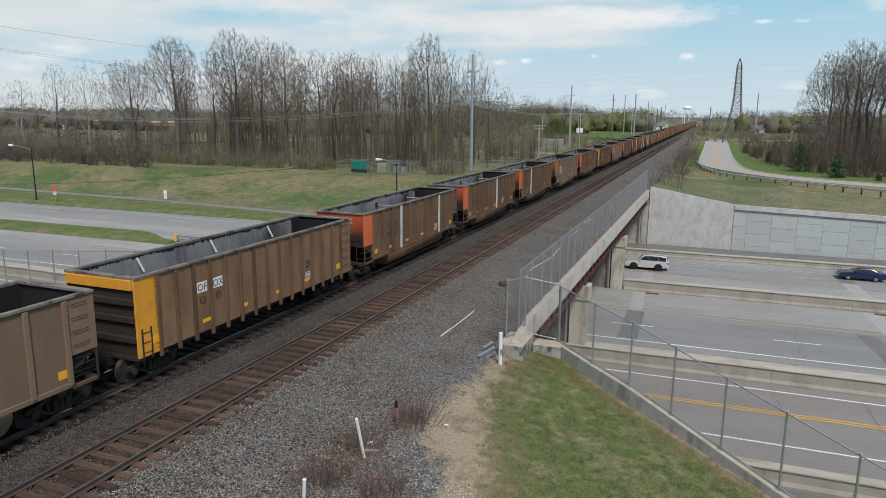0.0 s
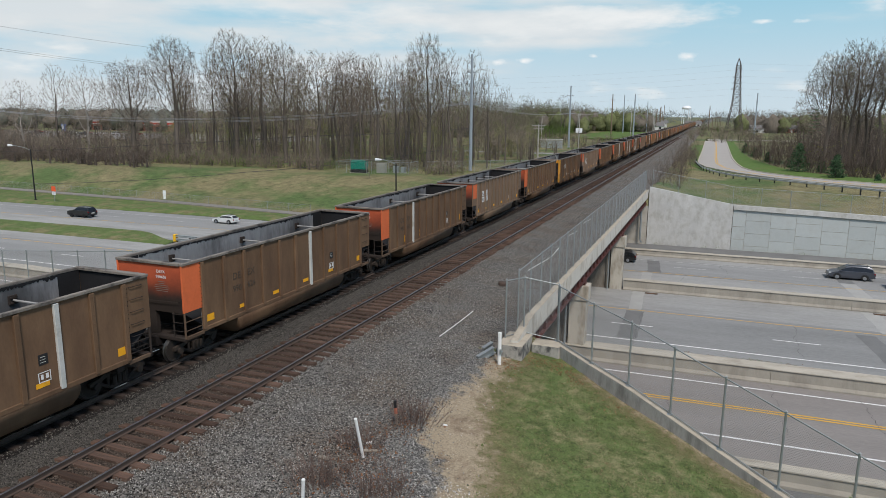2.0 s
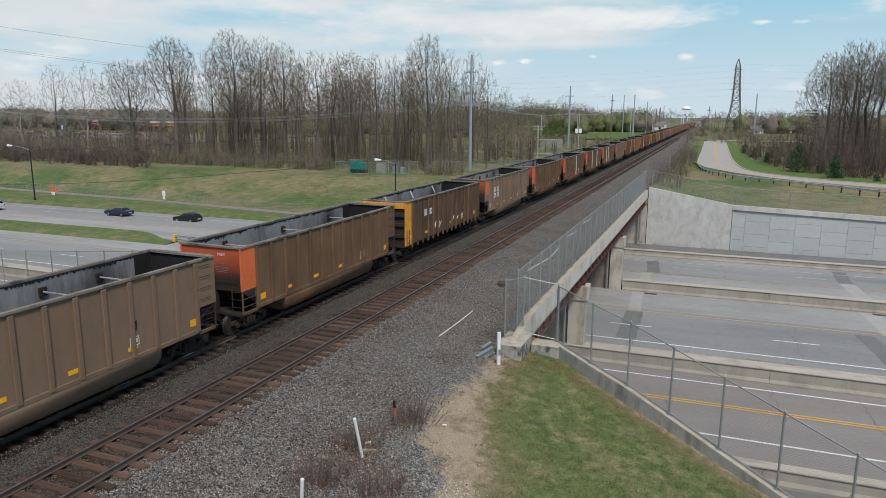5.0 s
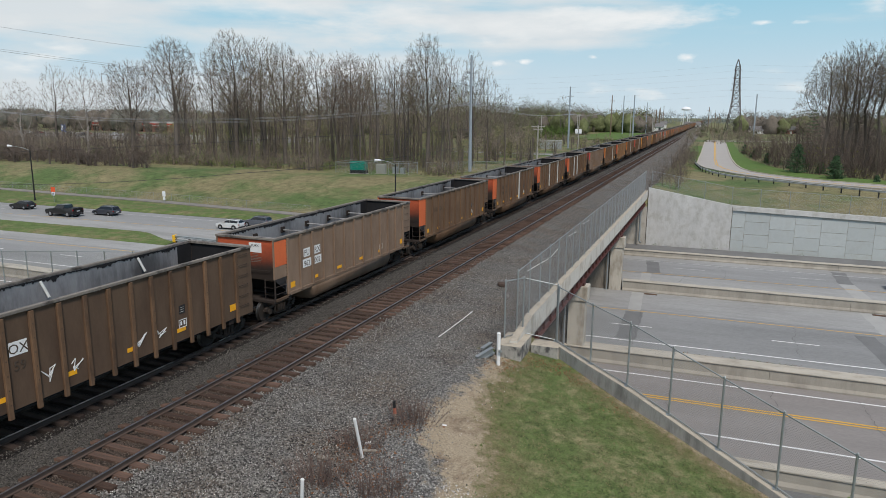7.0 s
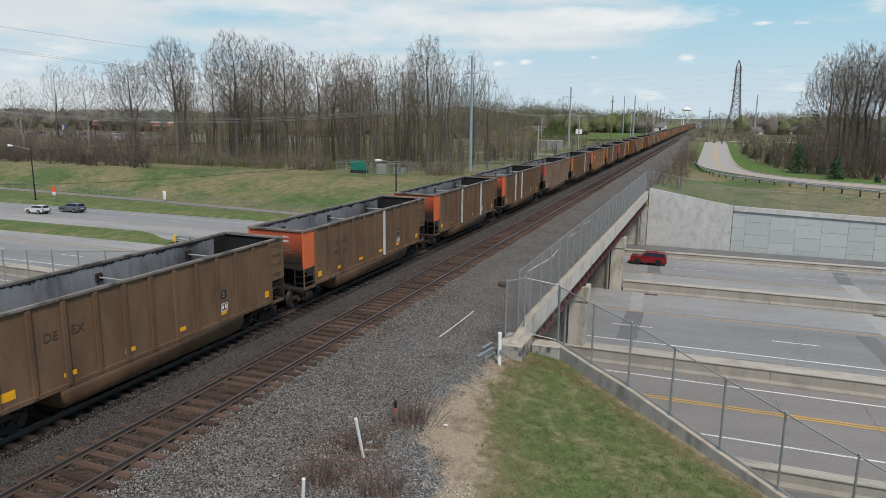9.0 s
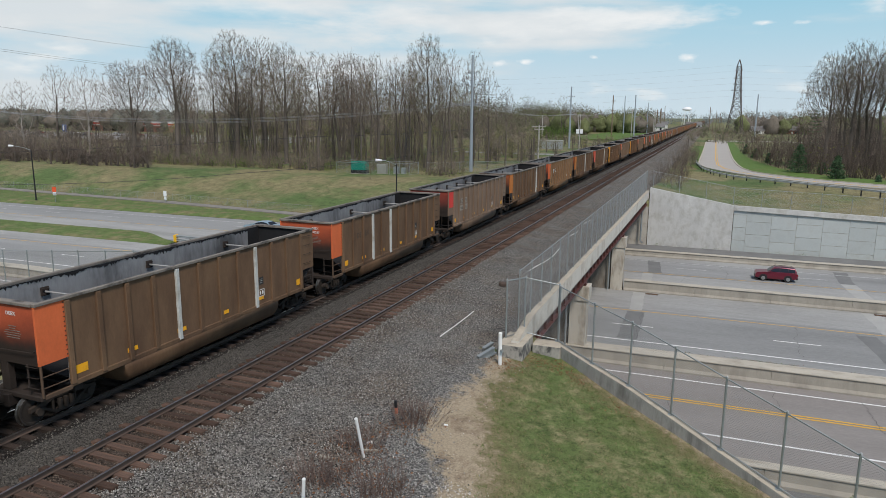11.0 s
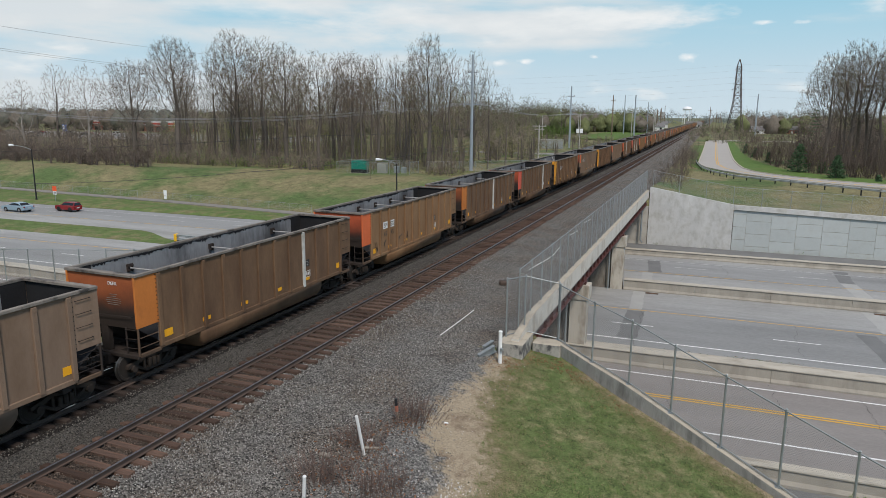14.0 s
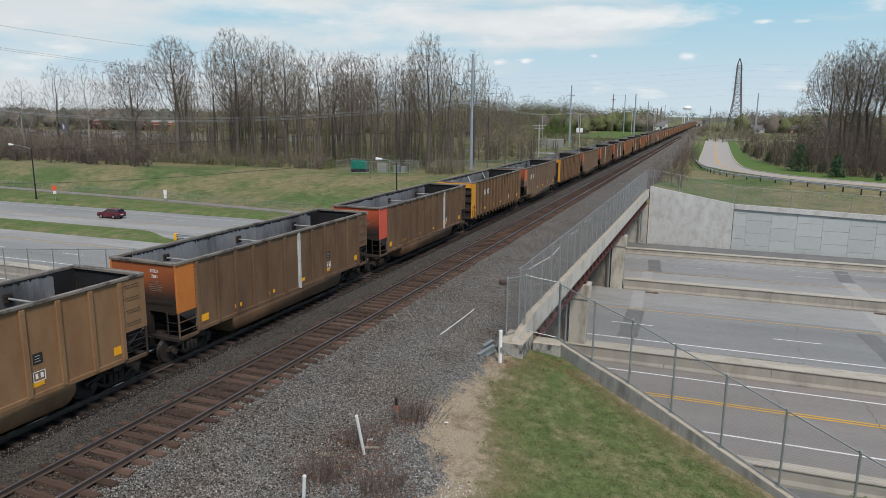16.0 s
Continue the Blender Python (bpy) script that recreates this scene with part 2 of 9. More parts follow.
M["concrete"] = material("concrete", (0.42, 0.39, 0.34), 0.85, vary=0.2, scale=0.9, fine=25, bump=0.2, tint=(0.27, 0.24, 0.20), tint_at=(0.5, 0.72), tint_scale=0.8, grain=0.5, spec=0.3)
M["concrete_pale"] = material("concrete_pale", (0.50, 0.495, 0.475), 0.85, vary=0.2, scale=0.8, fine=14, bump=0.2, tint=(0.385, 0.37, 0.335), tint_at=(0.46, 0.70), tint_scale=1.5, stretch=(1, 1, 0.6), grain=0.8, spec=0.3)
M["concrete_warm"] = material("concrete_warm", (0.56, 0.53, 0.47), 0.85, vary=0.18, scale=0.9, fine=22, bump=0.15, tint=(0.30, 0.25, 0.19), tint_at=(0.5, 0.68), tint_scale=0.9, stretch=(1, 1, 0.5), grain=0.5, spec=0.3)
M["panel_grey"] = material("panel_grey", (0.43, 0.458, 0.448), 0.85, vary=0.13, scale=0.9, fine=14, bump=0.15, tint=(0.37, 0.385, 0.37), tint_at=(0.5, 0.72), tint_scale=0.9, obrand=0.10, grain=0.5, spec=0.3)
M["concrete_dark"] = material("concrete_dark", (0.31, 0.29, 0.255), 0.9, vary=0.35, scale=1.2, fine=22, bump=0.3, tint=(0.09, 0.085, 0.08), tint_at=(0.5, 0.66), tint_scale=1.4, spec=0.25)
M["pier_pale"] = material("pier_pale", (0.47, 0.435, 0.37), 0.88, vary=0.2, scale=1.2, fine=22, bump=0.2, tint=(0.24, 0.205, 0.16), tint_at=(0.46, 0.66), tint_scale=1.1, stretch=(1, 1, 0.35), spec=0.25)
# stained pier concrete, darkened with the shade under the deck
M["pier_stained_shade"] = material("pier_stained_shade", (0.25, 0.225, 0.19), 0.9, vary=0.3, scale=1.2, fine=22, bump=0.25, tint=(0.13, 0.11, 0.09), tint_at=(0.45, 0.66), tint_scale=1.3, stretch=(1, 1, 0.3), spec=0.25)
M["wing_face"] = material("wing_face", (0.34, 0.325, 0.29), 0.9, vary=0.35, scale=2.5, fine=30, bump=0.3, tint=(0.095, 0.093, 0.09), tint_at=(0.48, 0.62), tint_scale=2.6, stretch=(1, 1, 0.7), spec=0.25)
M["wing_wall"] = material("wing_wall", (0.385, 0.37, 0.34), 0.9, vary=0.25, scale=1.6, fine=26, bump=0.25, tint=(0.245, 0.235, 0.215), tint_at=(0.48, 0.66), tint_scale=1.8, stretch=(1, 1, 0.3), grain=0.6, spec=0.25)
M["wing_top"] = material("wing_top", (0.40, 0.355, 0.285), 0.9, vary=0.2, scale=1.4, fine=30, bump=0.3, tint=(0.26, 0.235, 0.19), tint_at=(0.5, 0.7), tint_scale=2.0, spec=0.25)
M["path_grey"] = material("path_grey", (0.215, 0.20, 0.18), 0.9, vary=0.2, scale=0.6, fine=18, bump=0.15, spec=0.25)
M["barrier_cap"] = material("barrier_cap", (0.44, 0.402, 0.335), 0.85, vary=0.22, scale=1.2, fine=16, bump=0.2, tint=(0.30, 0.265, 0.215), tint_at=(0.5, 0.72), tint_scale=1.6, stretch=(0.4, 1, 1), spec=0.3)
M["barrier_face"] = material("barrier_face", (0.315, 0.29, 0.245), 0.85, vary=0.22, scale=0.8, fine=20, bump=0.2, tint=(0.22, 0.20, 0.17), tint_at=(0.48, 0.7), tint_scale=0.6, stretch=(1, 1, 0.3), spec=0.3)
M["steel_red"] = material("steel_red", (0.075, 0.028, 0.024), 0.6, vary=0.3, scale=1.5, fine=25, bump=0.1, spec=0.4)
M["rail"] = material("rail", (0.078, 0.054, 0.042), 0.85, 0.0, vary=0.25, scale=2, fine=30, bump=0.1)
M["rail_head"] = material("rail_head", (0.62, 0.60, 0.58), 0.28, 1.0, vary=0.05, scale=2, fine=30, bump=0.0)
M["tie"] = material("tie", (0.115, 0.07, 0.05), 0.9, vary=0.4, scale=2.0, fine=35, bump=0.6, obrand=0.9, island=0.5, stretch=(0.4, 3.0, 1), tint=(0.05, 0.035, 0.028), tint_at=(0.4, 0.65), tint_scale=1.6, spec=0.2)
# tie colour darkened to hold the shade under the train
M["tie_shade"] = material("tie_shade", (0.044, 0.032, 0.026), 0.9, vary=0.4, scale=2.0, fine=35, bump=0.6, obrand=0.6, stretch=(0.4, 3.0, 1), spec=0.2)
M["white_paint"] = material("white_paint", (0.72, 0.72, 0.70), 0.8, vary=0.18, scale=1.5, fine=25, bump=0.05, tint=(0.45, 0.45, 0.44), tint_at=(0.55, 0.75), tint_scale=2.0)
M["white_worn"] = material("white_worn", (0.47, 0.47, 0.46), 0.85, vary=0.3, scale=1.5, fine=25, bump=0.05, tint=(0.30, 0.30, 0.295), tint_at=(0.45, 0.65), tint_scale=2.5)
M["yellow_paint"] = material("yellow_paint", (0.62, 0.36, 0.05), 0.8, vary=0.2, scale=1.5, fine=25, bump=0.05)
M["yellow_worn"] = material("yellow_worn", (0.50, 0.34, 0.13), 0.85, vary=0.25, scale=1.5, fine=25, bump=0.05)
M["galv"] = material("galv", (0.34, 0.365, 0.365), 0.55, 0.7, vary=0.18, scale=3, fine=30, bump=0.05)
M["wood_pole"] = material("wood_pole", (0.17, 0.125, 0.09), 0.9, vary=0.3, scale=2, fine=25, bump=0.3, stretch=(4, 4, 0.3))
M["black_paint"] = material("black_paint", (0.015, 0.015, 0.016), 0.5, vary=0.2, scale=3, fine=30, bump=0.05)
M["bark"] = material("bark", (0.115, 0.098, 0.083), 0.95, vary=0.35, scale=1.5, fine=12, bump=0.4, stretch=(3, 3, 0.5), obrand=0.4, spec=0.2)
M["bark_pale"] = material("bark_pale", (0.26, 0.235, 0.21), 0.95, vary=0.35, scale=1.2, fine=12, bump=0.4, stretch=(3, 3, 0.5), spec=0.2)
M["twig"] = material("twig", (0.165, 0.135, 0.11), 0.95, vary=0.3, scale=0.3, fine=6, bump=0, island=0.7, spec=0.15)
M["shrub_dark"] = material("shrub_dark", (0.128, 0.1, 0.083), 0.95, vary=0.35, scale=0.15, fine=4, bump=0, island=0.8, spec=0.15)
M["bud"] = material("bud", (0.16, 0.155, 0.05), 0.9, vary=0.35, scale=0.3, fine=6, bump=0, island=0.9, spec=0.2)
M["leaf"] = material("leaf", (0.095, 0.145, 0.04), 0.85, vary=0.35, scale=0.4, fine=8, bump=0, island=0.8, spec=0.25)
M["leaf_fresh"] = material("leaf_fresh", (0.135, 0.185, 0.045), 0.85, vary=0.35, scale=0.4, fine=8, bump=0, island=0.8, spec=0.25)
M["pine"] = material("pine", (0.062, 0.112, 0.055), 0.9, vary=0.4, scale=0.8, fine=10, bump=0, island=0.8, spec=0.2)
M["shrub"] = material("shrub", (0.16, 0.13, 0.106), 0.95, vary=0.35, scale=0.15, fine=4, bump=0, island=0.8, spec=0.15)

# ---- heights of the land ----
def road_z(x):
    return -6.4 + 0.9 * smooth_step(-28, -58, x) if x < 0 else -6.4 + 1.6 * smooth_step(45, 120, x)


def near_edge(x):
    """Across-road coordinate of the upper near ground's edge."""
    y = table(x, [(-23.2, 28.0), (-22.8, 29.6), (-7.0, 29.6), (-6.4, 28.7), (-5.6, 28.3), (14.0, 12.0), (30.0, 4.0)])
    return y - TH * x


def near_z(x, y):
    z = table(x, [(-60, -3.0), (-30, -1.6), (-24, -0.85), (-12, -0.72), (-8.3, -0.60), (-6, -0.88), (8, -2.95), (30, -5.5)])
    return z


def wall_top(x):
    return table(x, [(-6.9, 0.70), (2.7, -1.0), (18, -1.47), (60, -2.6), (400, -2.6)])


def path_v(x):
    return table(x, [(-200, 96), (-124, 91.6), (-82, 88.3), (-56, 85.2), (-30, 83.5), (60, 83.5)])


def far_z(x, v):
    """Land beyond the highway."""
    right = lerp(wall_top(x) - 0.12, -0.45, smooth_step(88, 112, v))
    if x > 30:
        right = lerp(right, lerp(wall_top(x) - 0.12, -0.45, smooth_step(88, 104, v)), 0.5)
    hill = lerp(road_z(x) + 0.45, -2.0, smooth_step(87.5, 113, v)) if v < 113 else -2.0
    if v < 113:
        hill += 0.5 * smooth_step(90, 104, v) * smooth_step(-70, -100, x) * (1 - smooth_step(104, 113, v))
    if x < -40:
        hill = lerp(road_z(x) + 0.2, hill, smooth_step(path_v(x) + 0.8, path_v(x) + 6, v))
    bank = -0.85
    if x > -9:
        return lerp(bank, right, smooth_step(-8.5, -6.9, x)) if v > 110 else right if x > -6.95 else bank
    z = lerp(hill, bank, smooth_step(-40, -25, x))
    return lerp(z, -1.0, smooth_step(250, 500, v))


xs = [-2500, -1200, -700, -450, -320, -240, -190] + list(np.arange(-160, -40, 6.0)) + list(np.arange(-40, -23, 2.0)) + [-23.2, -22.8]
xs += list(np.arange(-22, -7, 1.5)) + [-7.0, -6.9, -6.4, -5.6] + list(np.arange(-4.5, 14, 1.0)) + list(np.arange(14, 60, 4.0)) + [75, 100, 140, 200, 300, 450, 700, 1200, 2500]
bm = bmesh.new()
grid = []
for x in xs:
    col = []
    ne = near_edge(x)
    for s in np.linspace(0, 1, 26):
        v = lerp(-300, ne, 1 - (1 - s) ** 2.2)
        col.append((v, near_z(x, v + TH * x)))
    under = -22.9 < x < -6.9
    for v in np.linspace(ne + 0.03, 79.4, 14):
        col.append((v, road_z(x) - 0.12))
    edge = 86.6 if under else 87.35
    for v in np.linspace(79.8, edge, 6):
        left_rise = 0.35 * smooth_step(80, 86, v) if x < -24 else 0
        col.append((v, road_z(x) - 0.10 + left_rise))
    for v in list(edge + 0.04 + np.linspace(0, 26, 16)) + [118, 124, 132, 145, 165, 190, 230, 280, 340, 420, 520, 700, 1000, 1600, 2600, 4200]:
        col.append((v, far_z(x, v) if x > -24.5 or v > 88 else road_z(x) + 0.3))
    grid.append([bm.verts.new((x, v + TH * x, z)) for v, z in col])
for a, b in zip(grid, grid[1:]):
    for i in range(len(a) - 1):
        bm.faces.new((a[i], b[i], b[i + 1], a[i + 1]))
ground_me_bm = bm
ground = solid("ground", bm, [M["field"]], "rough grass land with dry and green patches", "ground", kind="structure", smooth=True)


def sheet(name, x0, x1, v0, v1, lift, mat, label, category, step=4.0, zf=None, drop=0.0):
    """A pavement band that follows the road's profile, with its own thickness."""
    bm = bmesh.new()
    n = max(1, int((x1 - x0) / step))
    rows = []
    for i in range(n + 1):
        x = lerp(x0, x1, i / n)
        a, b = (v0(x), v1(x)) if callable(v0) else (v0, v1)
        z = (zf or road_z)(x) + lift
        rows.append([bm.verts.new((x, v + TH * x, zz)) for v, zz in ((a, z - 0.25 - drop), (a, z - drop), (min(a + (1.0 if drop else 0.0), b), z), (b, z), (b, z - 0.25))])
    for p, r in zip(rows, rows[1:]):
        for k in range(4):
            bm.faces.new((p[k], r[k], r[k + 1], p[k + 1]))
    return solid(name, bm, mat, label, category, kind="structure")


def bars(name, x0, x1, v, w, lift, mat, label, dash=0.0, period=12.19, start=5.3, parent=None):
    bm = bmesh.new()
    if dash:
        k0, k1 = int((x0 - start) / period), int((x1 - start) / period)
        spans = [(start + k * period, start + k * period + dash) for k in range(k0, k1 + 1)]
    else:
        n = int((x1 - x0) / 5)
        spans = [(lerp(x0, x1, i / n), lerp(x0, x1, (i + 1) / n)) for i in range(n)]
    for a, b in spans:
        q = [bm.verts.new((x, vv + TH * x, road_z(x) + lift)) for x, vv in ((a, v - w / 2), (b, v - w / 2), (b, v + w / 2), (a, v + w / 2))]
        bm.faces.new(q)
    bmesh.ops.remove_doubles(bm, verts=bm.verts, dist=0.001)
    return solid(name, bm, mat, label, "road marking", kind="structure")


XA, XB = -420, 420
sheet("road_frontage", XA, XB, 31.05, 43.0, 0.0, M["asphalt_brown"], "brownish worn asphalt of the frontage road", "road")
sheet("road_near", XA, XB, 44.2, 62.95, 0.0, M["asphalt"], "grey worn asphalt carriageway of the highway", "road")
sheet("road_far", XA, XB, 63.0, 79.45, 0.0, M["asphalt"], "grey worn asphalt carriageway of the highway", "road")
sheet("shoulder_near", XA, XB, 56.9, 62.6, 0.006, M["shoulder"], "pale asphalt shoulder beside the median", "road shoulder")
sheet("shoulder_far", XA, XB, 63.55, 70.6, 0.006, M["shoulder"], "pale asphalt shoulder beside the median", "road shoulder")
sheet("shoulder_verge", -24, XB, 77.5, 79.4, 0.006, M["shoulder"], "pale asphalt shoulder beside the low wall", "road shoulder")
bars("marking_edge", XA, XB, 34.55, 0.15, 0.012, M["white_paint"], "white painted edge line on asphalt")
for dv in (-0.15, 0.15):
    bars("marking_centre", XA, XB, 38.5 + dv, 0.14, 0.012, M["yellow_paint"], "yellow painted double centre line")
bars("marking_edge", XA, XB, 41.75, 0.15, 0.012, M["white_paint"], "white painted edge line on asphalt")
bars("marking_edge", XA, XB, 48.25, 0.17, 0.012, M["white_paint"], "white painted edge line on asphalt")
bars("marking_lane", XA, XB, 52.0, 0.14, 0.012, M["white_paint"], "dashed white painted lane line", dash=3.05, period=11.26, start=4.96)
bars("marking_median", XA, XB, 56.2, 0.16, 0.012, M["yellow_worn"], "worn yellow painted edge line")
bars("marking_median", XA, XB, 71.0, 0.14, 0.012, M["yellow_worn"], "worn yellow painted edge line")
bars("marking_lane", XA, XB, 74.35, 0.16, 0.012, M["white_worn"], "dashed white painted lane line", dash=3.1, period=11.1, start=-2.9)
bars("marking_edge", XA, XB, 77.07, 0.16, 0.012, M["white_worn"], "white painted edge line on asphalt")
# repaired strips of darker and paler asphalt across the carriageways
rp_ = random.Random(14)
for x0, x1, v0, v1, sk, mat in ((-5.5, -4.1, 48.6, 55.9, 0.1, "asphalt_dark"), (-5.3, -4.0, 71.1, 77.3, 0.6, "asphalt_dark"), (11.6, 12.9, 47.9, 55.6, 0.9, "asphalt_dark"),
                                (12.2, 13.5, 73.2, 78.6, -0.1, "asphalt_dark"), (13.0, 14.4, 63.7, 73.0, 0.8, "joint_pale"), (-5.5, -4.5, 56.4, 62.4, 0.3, "joint_pale"), (-5.6, -4.6, 63.7, 70.8, 0.2, "joint_pale"), (12.6, 13.9, 56.4, 62.4, 0.4, "joint_pale")):
    bm = bmesh.new()
    n = 12
    a_ = [(x0 - sk * i / n + rp_.uniform(-0.07, 0.07), lerp(v0, v1, i / n)) for i in range(n + 1)]
    b_ = [(x1 - sk * i / n + rp_.uniform(-0.07, 0.07), lerp(v0, v1, i / n)) for i in range(n + 1)]
    row_a, row_b = ([bm.verts.new((x, v + TH * x, road_z(x) + 0.009)) for x, v in side_] for side_ in (a_, b_))
    for i in range(n):
        bm.faces.new((row_a[i], row_b[i], row_b[i + 1], row_a[i + 1]))
    solid("road_patch", bm, M[mat], "asphalt repair patch across the lanes", "road patch", kind="structure")


# sealed cracks that wander across the lanes
M["crack"] = material("crack", (0.085, 0.08, 0.076), 0.9, vary=0.3, scale=2, fine=20, bump=0.1)
rc = random.Random(31)
for x0, v0, v1 in ((-0.6, 34.8, 41.5), (4.6, 36.0, 42.6), (9.5, 33.5, 42.0), (-3.6, 44.6, 56.0), (6.8, 48.4, 56.0), (-1.6, 64.2, 71), (2.0, 71.2, 77)):
    bm = bmesh.new()
    x, prev, n = x0, None, 26
    for i in range(n + 1):
        v = lerp(v0, v1, i / n)
        x += rc.uniform(-0.16, 0.15)
        w = rc.uniform(0.004, 0.014)
        cur = [bm.verts.new((x + o, v + TH * x, road_z(x) + 0.014)) for o in (-w, w)]
        if prev:
            bm.faces.new((prev[0], prev[1], cur[1], cur[0]))
        prev = cur
    solid("road_crack", bm, M["crack"], "dark sealed crack across the worn asphalt", "road crack", kind="structure")
sheet("pavement_edge", -4, 200, 24.0, 30.3, -0.03, M["asphalt_dark"], "dark gravelly strip behind the frontage barrier", "pavement")
sheet("pavement_path", -300, -23, lambda x: path_v(x) - 0.95, lambda x: path_v(x) + 0.95, 0.42, M["path_grey"], "grey asphalt footpath along the grass slope", "footpath",
      zf=lambda x: road_z(x) + (0.0 if x < -26 else -0.30))
sheet("pavement_wall_foot", -22.5, 200, 80.3, 86.5, 0.10, M["asphalt_dark"], "dark asphalt strip at the foot of the retaining wall", "pavement")
sheet("grass_wall_foot", 7, 200, lambda x: 80.4, lambda x: 80.4 + min(3.4, 0.05 + (x - 7) * 0.13), 0.14, M["field"], "strip of rough grass at the foot of the retaining wall", "grass verge", step=2.0)
sheet("grass_verge", -300, -24, lambda x: 79.6, lambda x: path_v(x) + 0.3, 0.30, M["green_grass"], "green mown grass verge beside the highway", "grass verge", drop=0.27)


def median_edge(x):
    return 65.9 - 4.0 * smooth_step(-66, -56, x)


sheet("grass_median", -300, -56.5, lambda x: 60.3, median_edge, 0.14, M["green_grass"], "green grass median with a paved tip", "grass median", step=1.5, drop=0.12)

# ---- low walls between the carriageways ----
def barrier(name, x0, x1, v0, v1, h, label, seg=6.1):
    ob = thing(name, label, "concrete barrier", kind="structure")
    x = x0
    while x < x1 - 0.1:
        e = min(x + seg, x1)
        z0, z1 = road_z(x), road_z(e)
        prof = [(v0 - 0.14, -0.2), (v0 - 0.14, 0.10), (v0, 0.26), (v0 + 0.04, h - 0.06), (v1 - 0.04, h - 0.06), (v1, 0.2), (v1, -0.2)]
        bm = bmesh.new()
        A = [bm.verts.new((x + 0.008, v + TH * x, z0 + z)) for v, z in prof]
        B = [bm.verts.new((e - 0.008, v + TH * e, z1 + z)) for v, z in prof]
        n = len(prof)
        for k in range(n):
            bm.faces.new((A[k], A[(k + 1) % n], B[(k + 1) % n], B[k]))
        bm.faces.new(A[::-1]), bm.faces.new(B)
        bmesh.ops.recalc_face_normals(bm, faces=bm.faces)
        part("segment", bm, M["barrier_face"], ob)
        bm = bmesh.new()
        c = [(x, v0 - 0.03, z0), (e, v0 - 0.03, z1), (e, v1 + 0.03, z1), (x, v1 + 0.03, z0)]
        lo = [bm.verts.new((a, v + TH * a, z + h - 0.06)) for a, v, z in c]
        hi = [bm.verts.new((a, v + TH * a, z + h)) for a, v, z in c]
        bm.faces.new(hi), bm.faces.new(lo[::-1])
        for k in range(4):
            bm.faces.new((lo[k], lo[(k + 1) % 4], hi[(k + 1) % 4], hi[k]))
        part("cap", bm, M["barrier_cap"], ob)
        x = e
    return ob


barrier("barrier_frontage", -130, 70, 42.98, 44.1, 0.92, "weathered concrete barrier with a pale cap")
barrier("barrier_median", -6.75, 70, 62.75, 63.5, 0.94, "weathered concrete median barrier with a pale cap")
barrier("barrier_path", -23.5, 70, 79.5, 80.25, 0.66, "weathered low concrete wall with a pale cap")
barrier("barrier_near", -3, 70, 30.42, 30.98, 0.76, "weathered concrete barrier at the frontage road")

# ---- far retaining wall ----
def wall_slab(name, x0, x1, v, t, mat, label, z0f, z1f, n=8):
    bm = bmesh.new()
    rows = []
    for i in range(n + 1):
        x = lerp(x0, x1, i / n)
        rows.append([bm.verts.new((x, vv + TH * x, z)) for vv, z in ((v, z0f(x)), (v, z1f(x)), (v + t, z1f(x)), (v + t, z0f(x)))])
    for p, r in zip(rows, rows[1:]):
        for k in range(4):
            bm.faces.new((p[k], r[k], r[(k + 1) % 4], p[(k + 1) % 4]))
    bm.faces.new(rows[0][::-1]), bm.faces.new(rows[-1])
    bmesh.ops.recalc_face_normals(bm, faces=bm.faces)
    return solid(name, bm, mat, label, "wall", kind="structure")


wall_slab("wall_abutment_wing", -6.88, 2.66, 86.75, 0.6, M["concrete_pale"], "pale cast concrete wing wall with stains and a sloping top", lambda x: -7.0, wall_top)
wall_panels = wall_slab("wall_panelled", 2.70, 130, 87.0, 0.36, M["concrete"], "pale grey retaining wall of precast concrete panels", lambda x: -7.0, lambda x: wall_top(x) - 0.55, 24)
wall_slab("wall_coping", 2.70, 130, 86.78, 0.55, M["concrete_pale"], "pale cast concrete coping on the retaining wall", lambda x: wall_top(x) - 0.55, wall_top, 24)
PANELS = []
for c in range(34):
    x0, x1 = 2.72 + (0 if c == 0 else 1.42 + (c - 1) * 2.66), 4.12 + c * 2.66
    off = (0.0, 0.75)[c % 2]
    z = -6.55 - off
    while z < wall_top(x1) - 0.56:
        a, b = max(z, -6.6), min(z + 1.47, wall_top(x1) - 0.565)
        if b - a > 0.1:
            PANELS.append((x0 + 0.006, x1 - 0.006, a + 0.006, b - 0.006))
        z += 1.5

# ---- railway bridge ----
bridge = thing("railway_bridge", "concrete and dark red steel railway bridge over the highway", "bridge", kind="structure")
BX0, BX1, BY0, BY1 = -22.8, -6.9, 28.2, 86.0
bm = bmesh.new()
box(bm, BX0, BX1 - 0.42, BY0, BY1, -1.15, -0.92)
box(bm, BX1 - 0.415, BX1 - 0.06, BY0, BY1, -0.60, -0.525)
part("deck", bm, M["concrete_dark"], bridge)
for x0, x1 in ((-7.27, -6.94), (BX0, BX0 + 0.33)):
    y = 26.45
    while y < BY1:
        e = min(y + (2.6 if y < 27 else 7.1), BY1)
        bm = bmesh.new()
        box(bm, x0, x1, y + 0.008, e - 0.008, -0.52, 0.42, 0.02)
        for v in bm.verts:
            if v.co.y < 26.6 and v.co.z > 0:
                v.co.z -= 0.40
        for f in bm.faces:
            f.normal_update()
            f.material_index = 1 if f.normal.z > 0.5 else 0
        part("parapet", bm, [M["concrete_warm"], M["wing_top"]], bridge)
        y = e
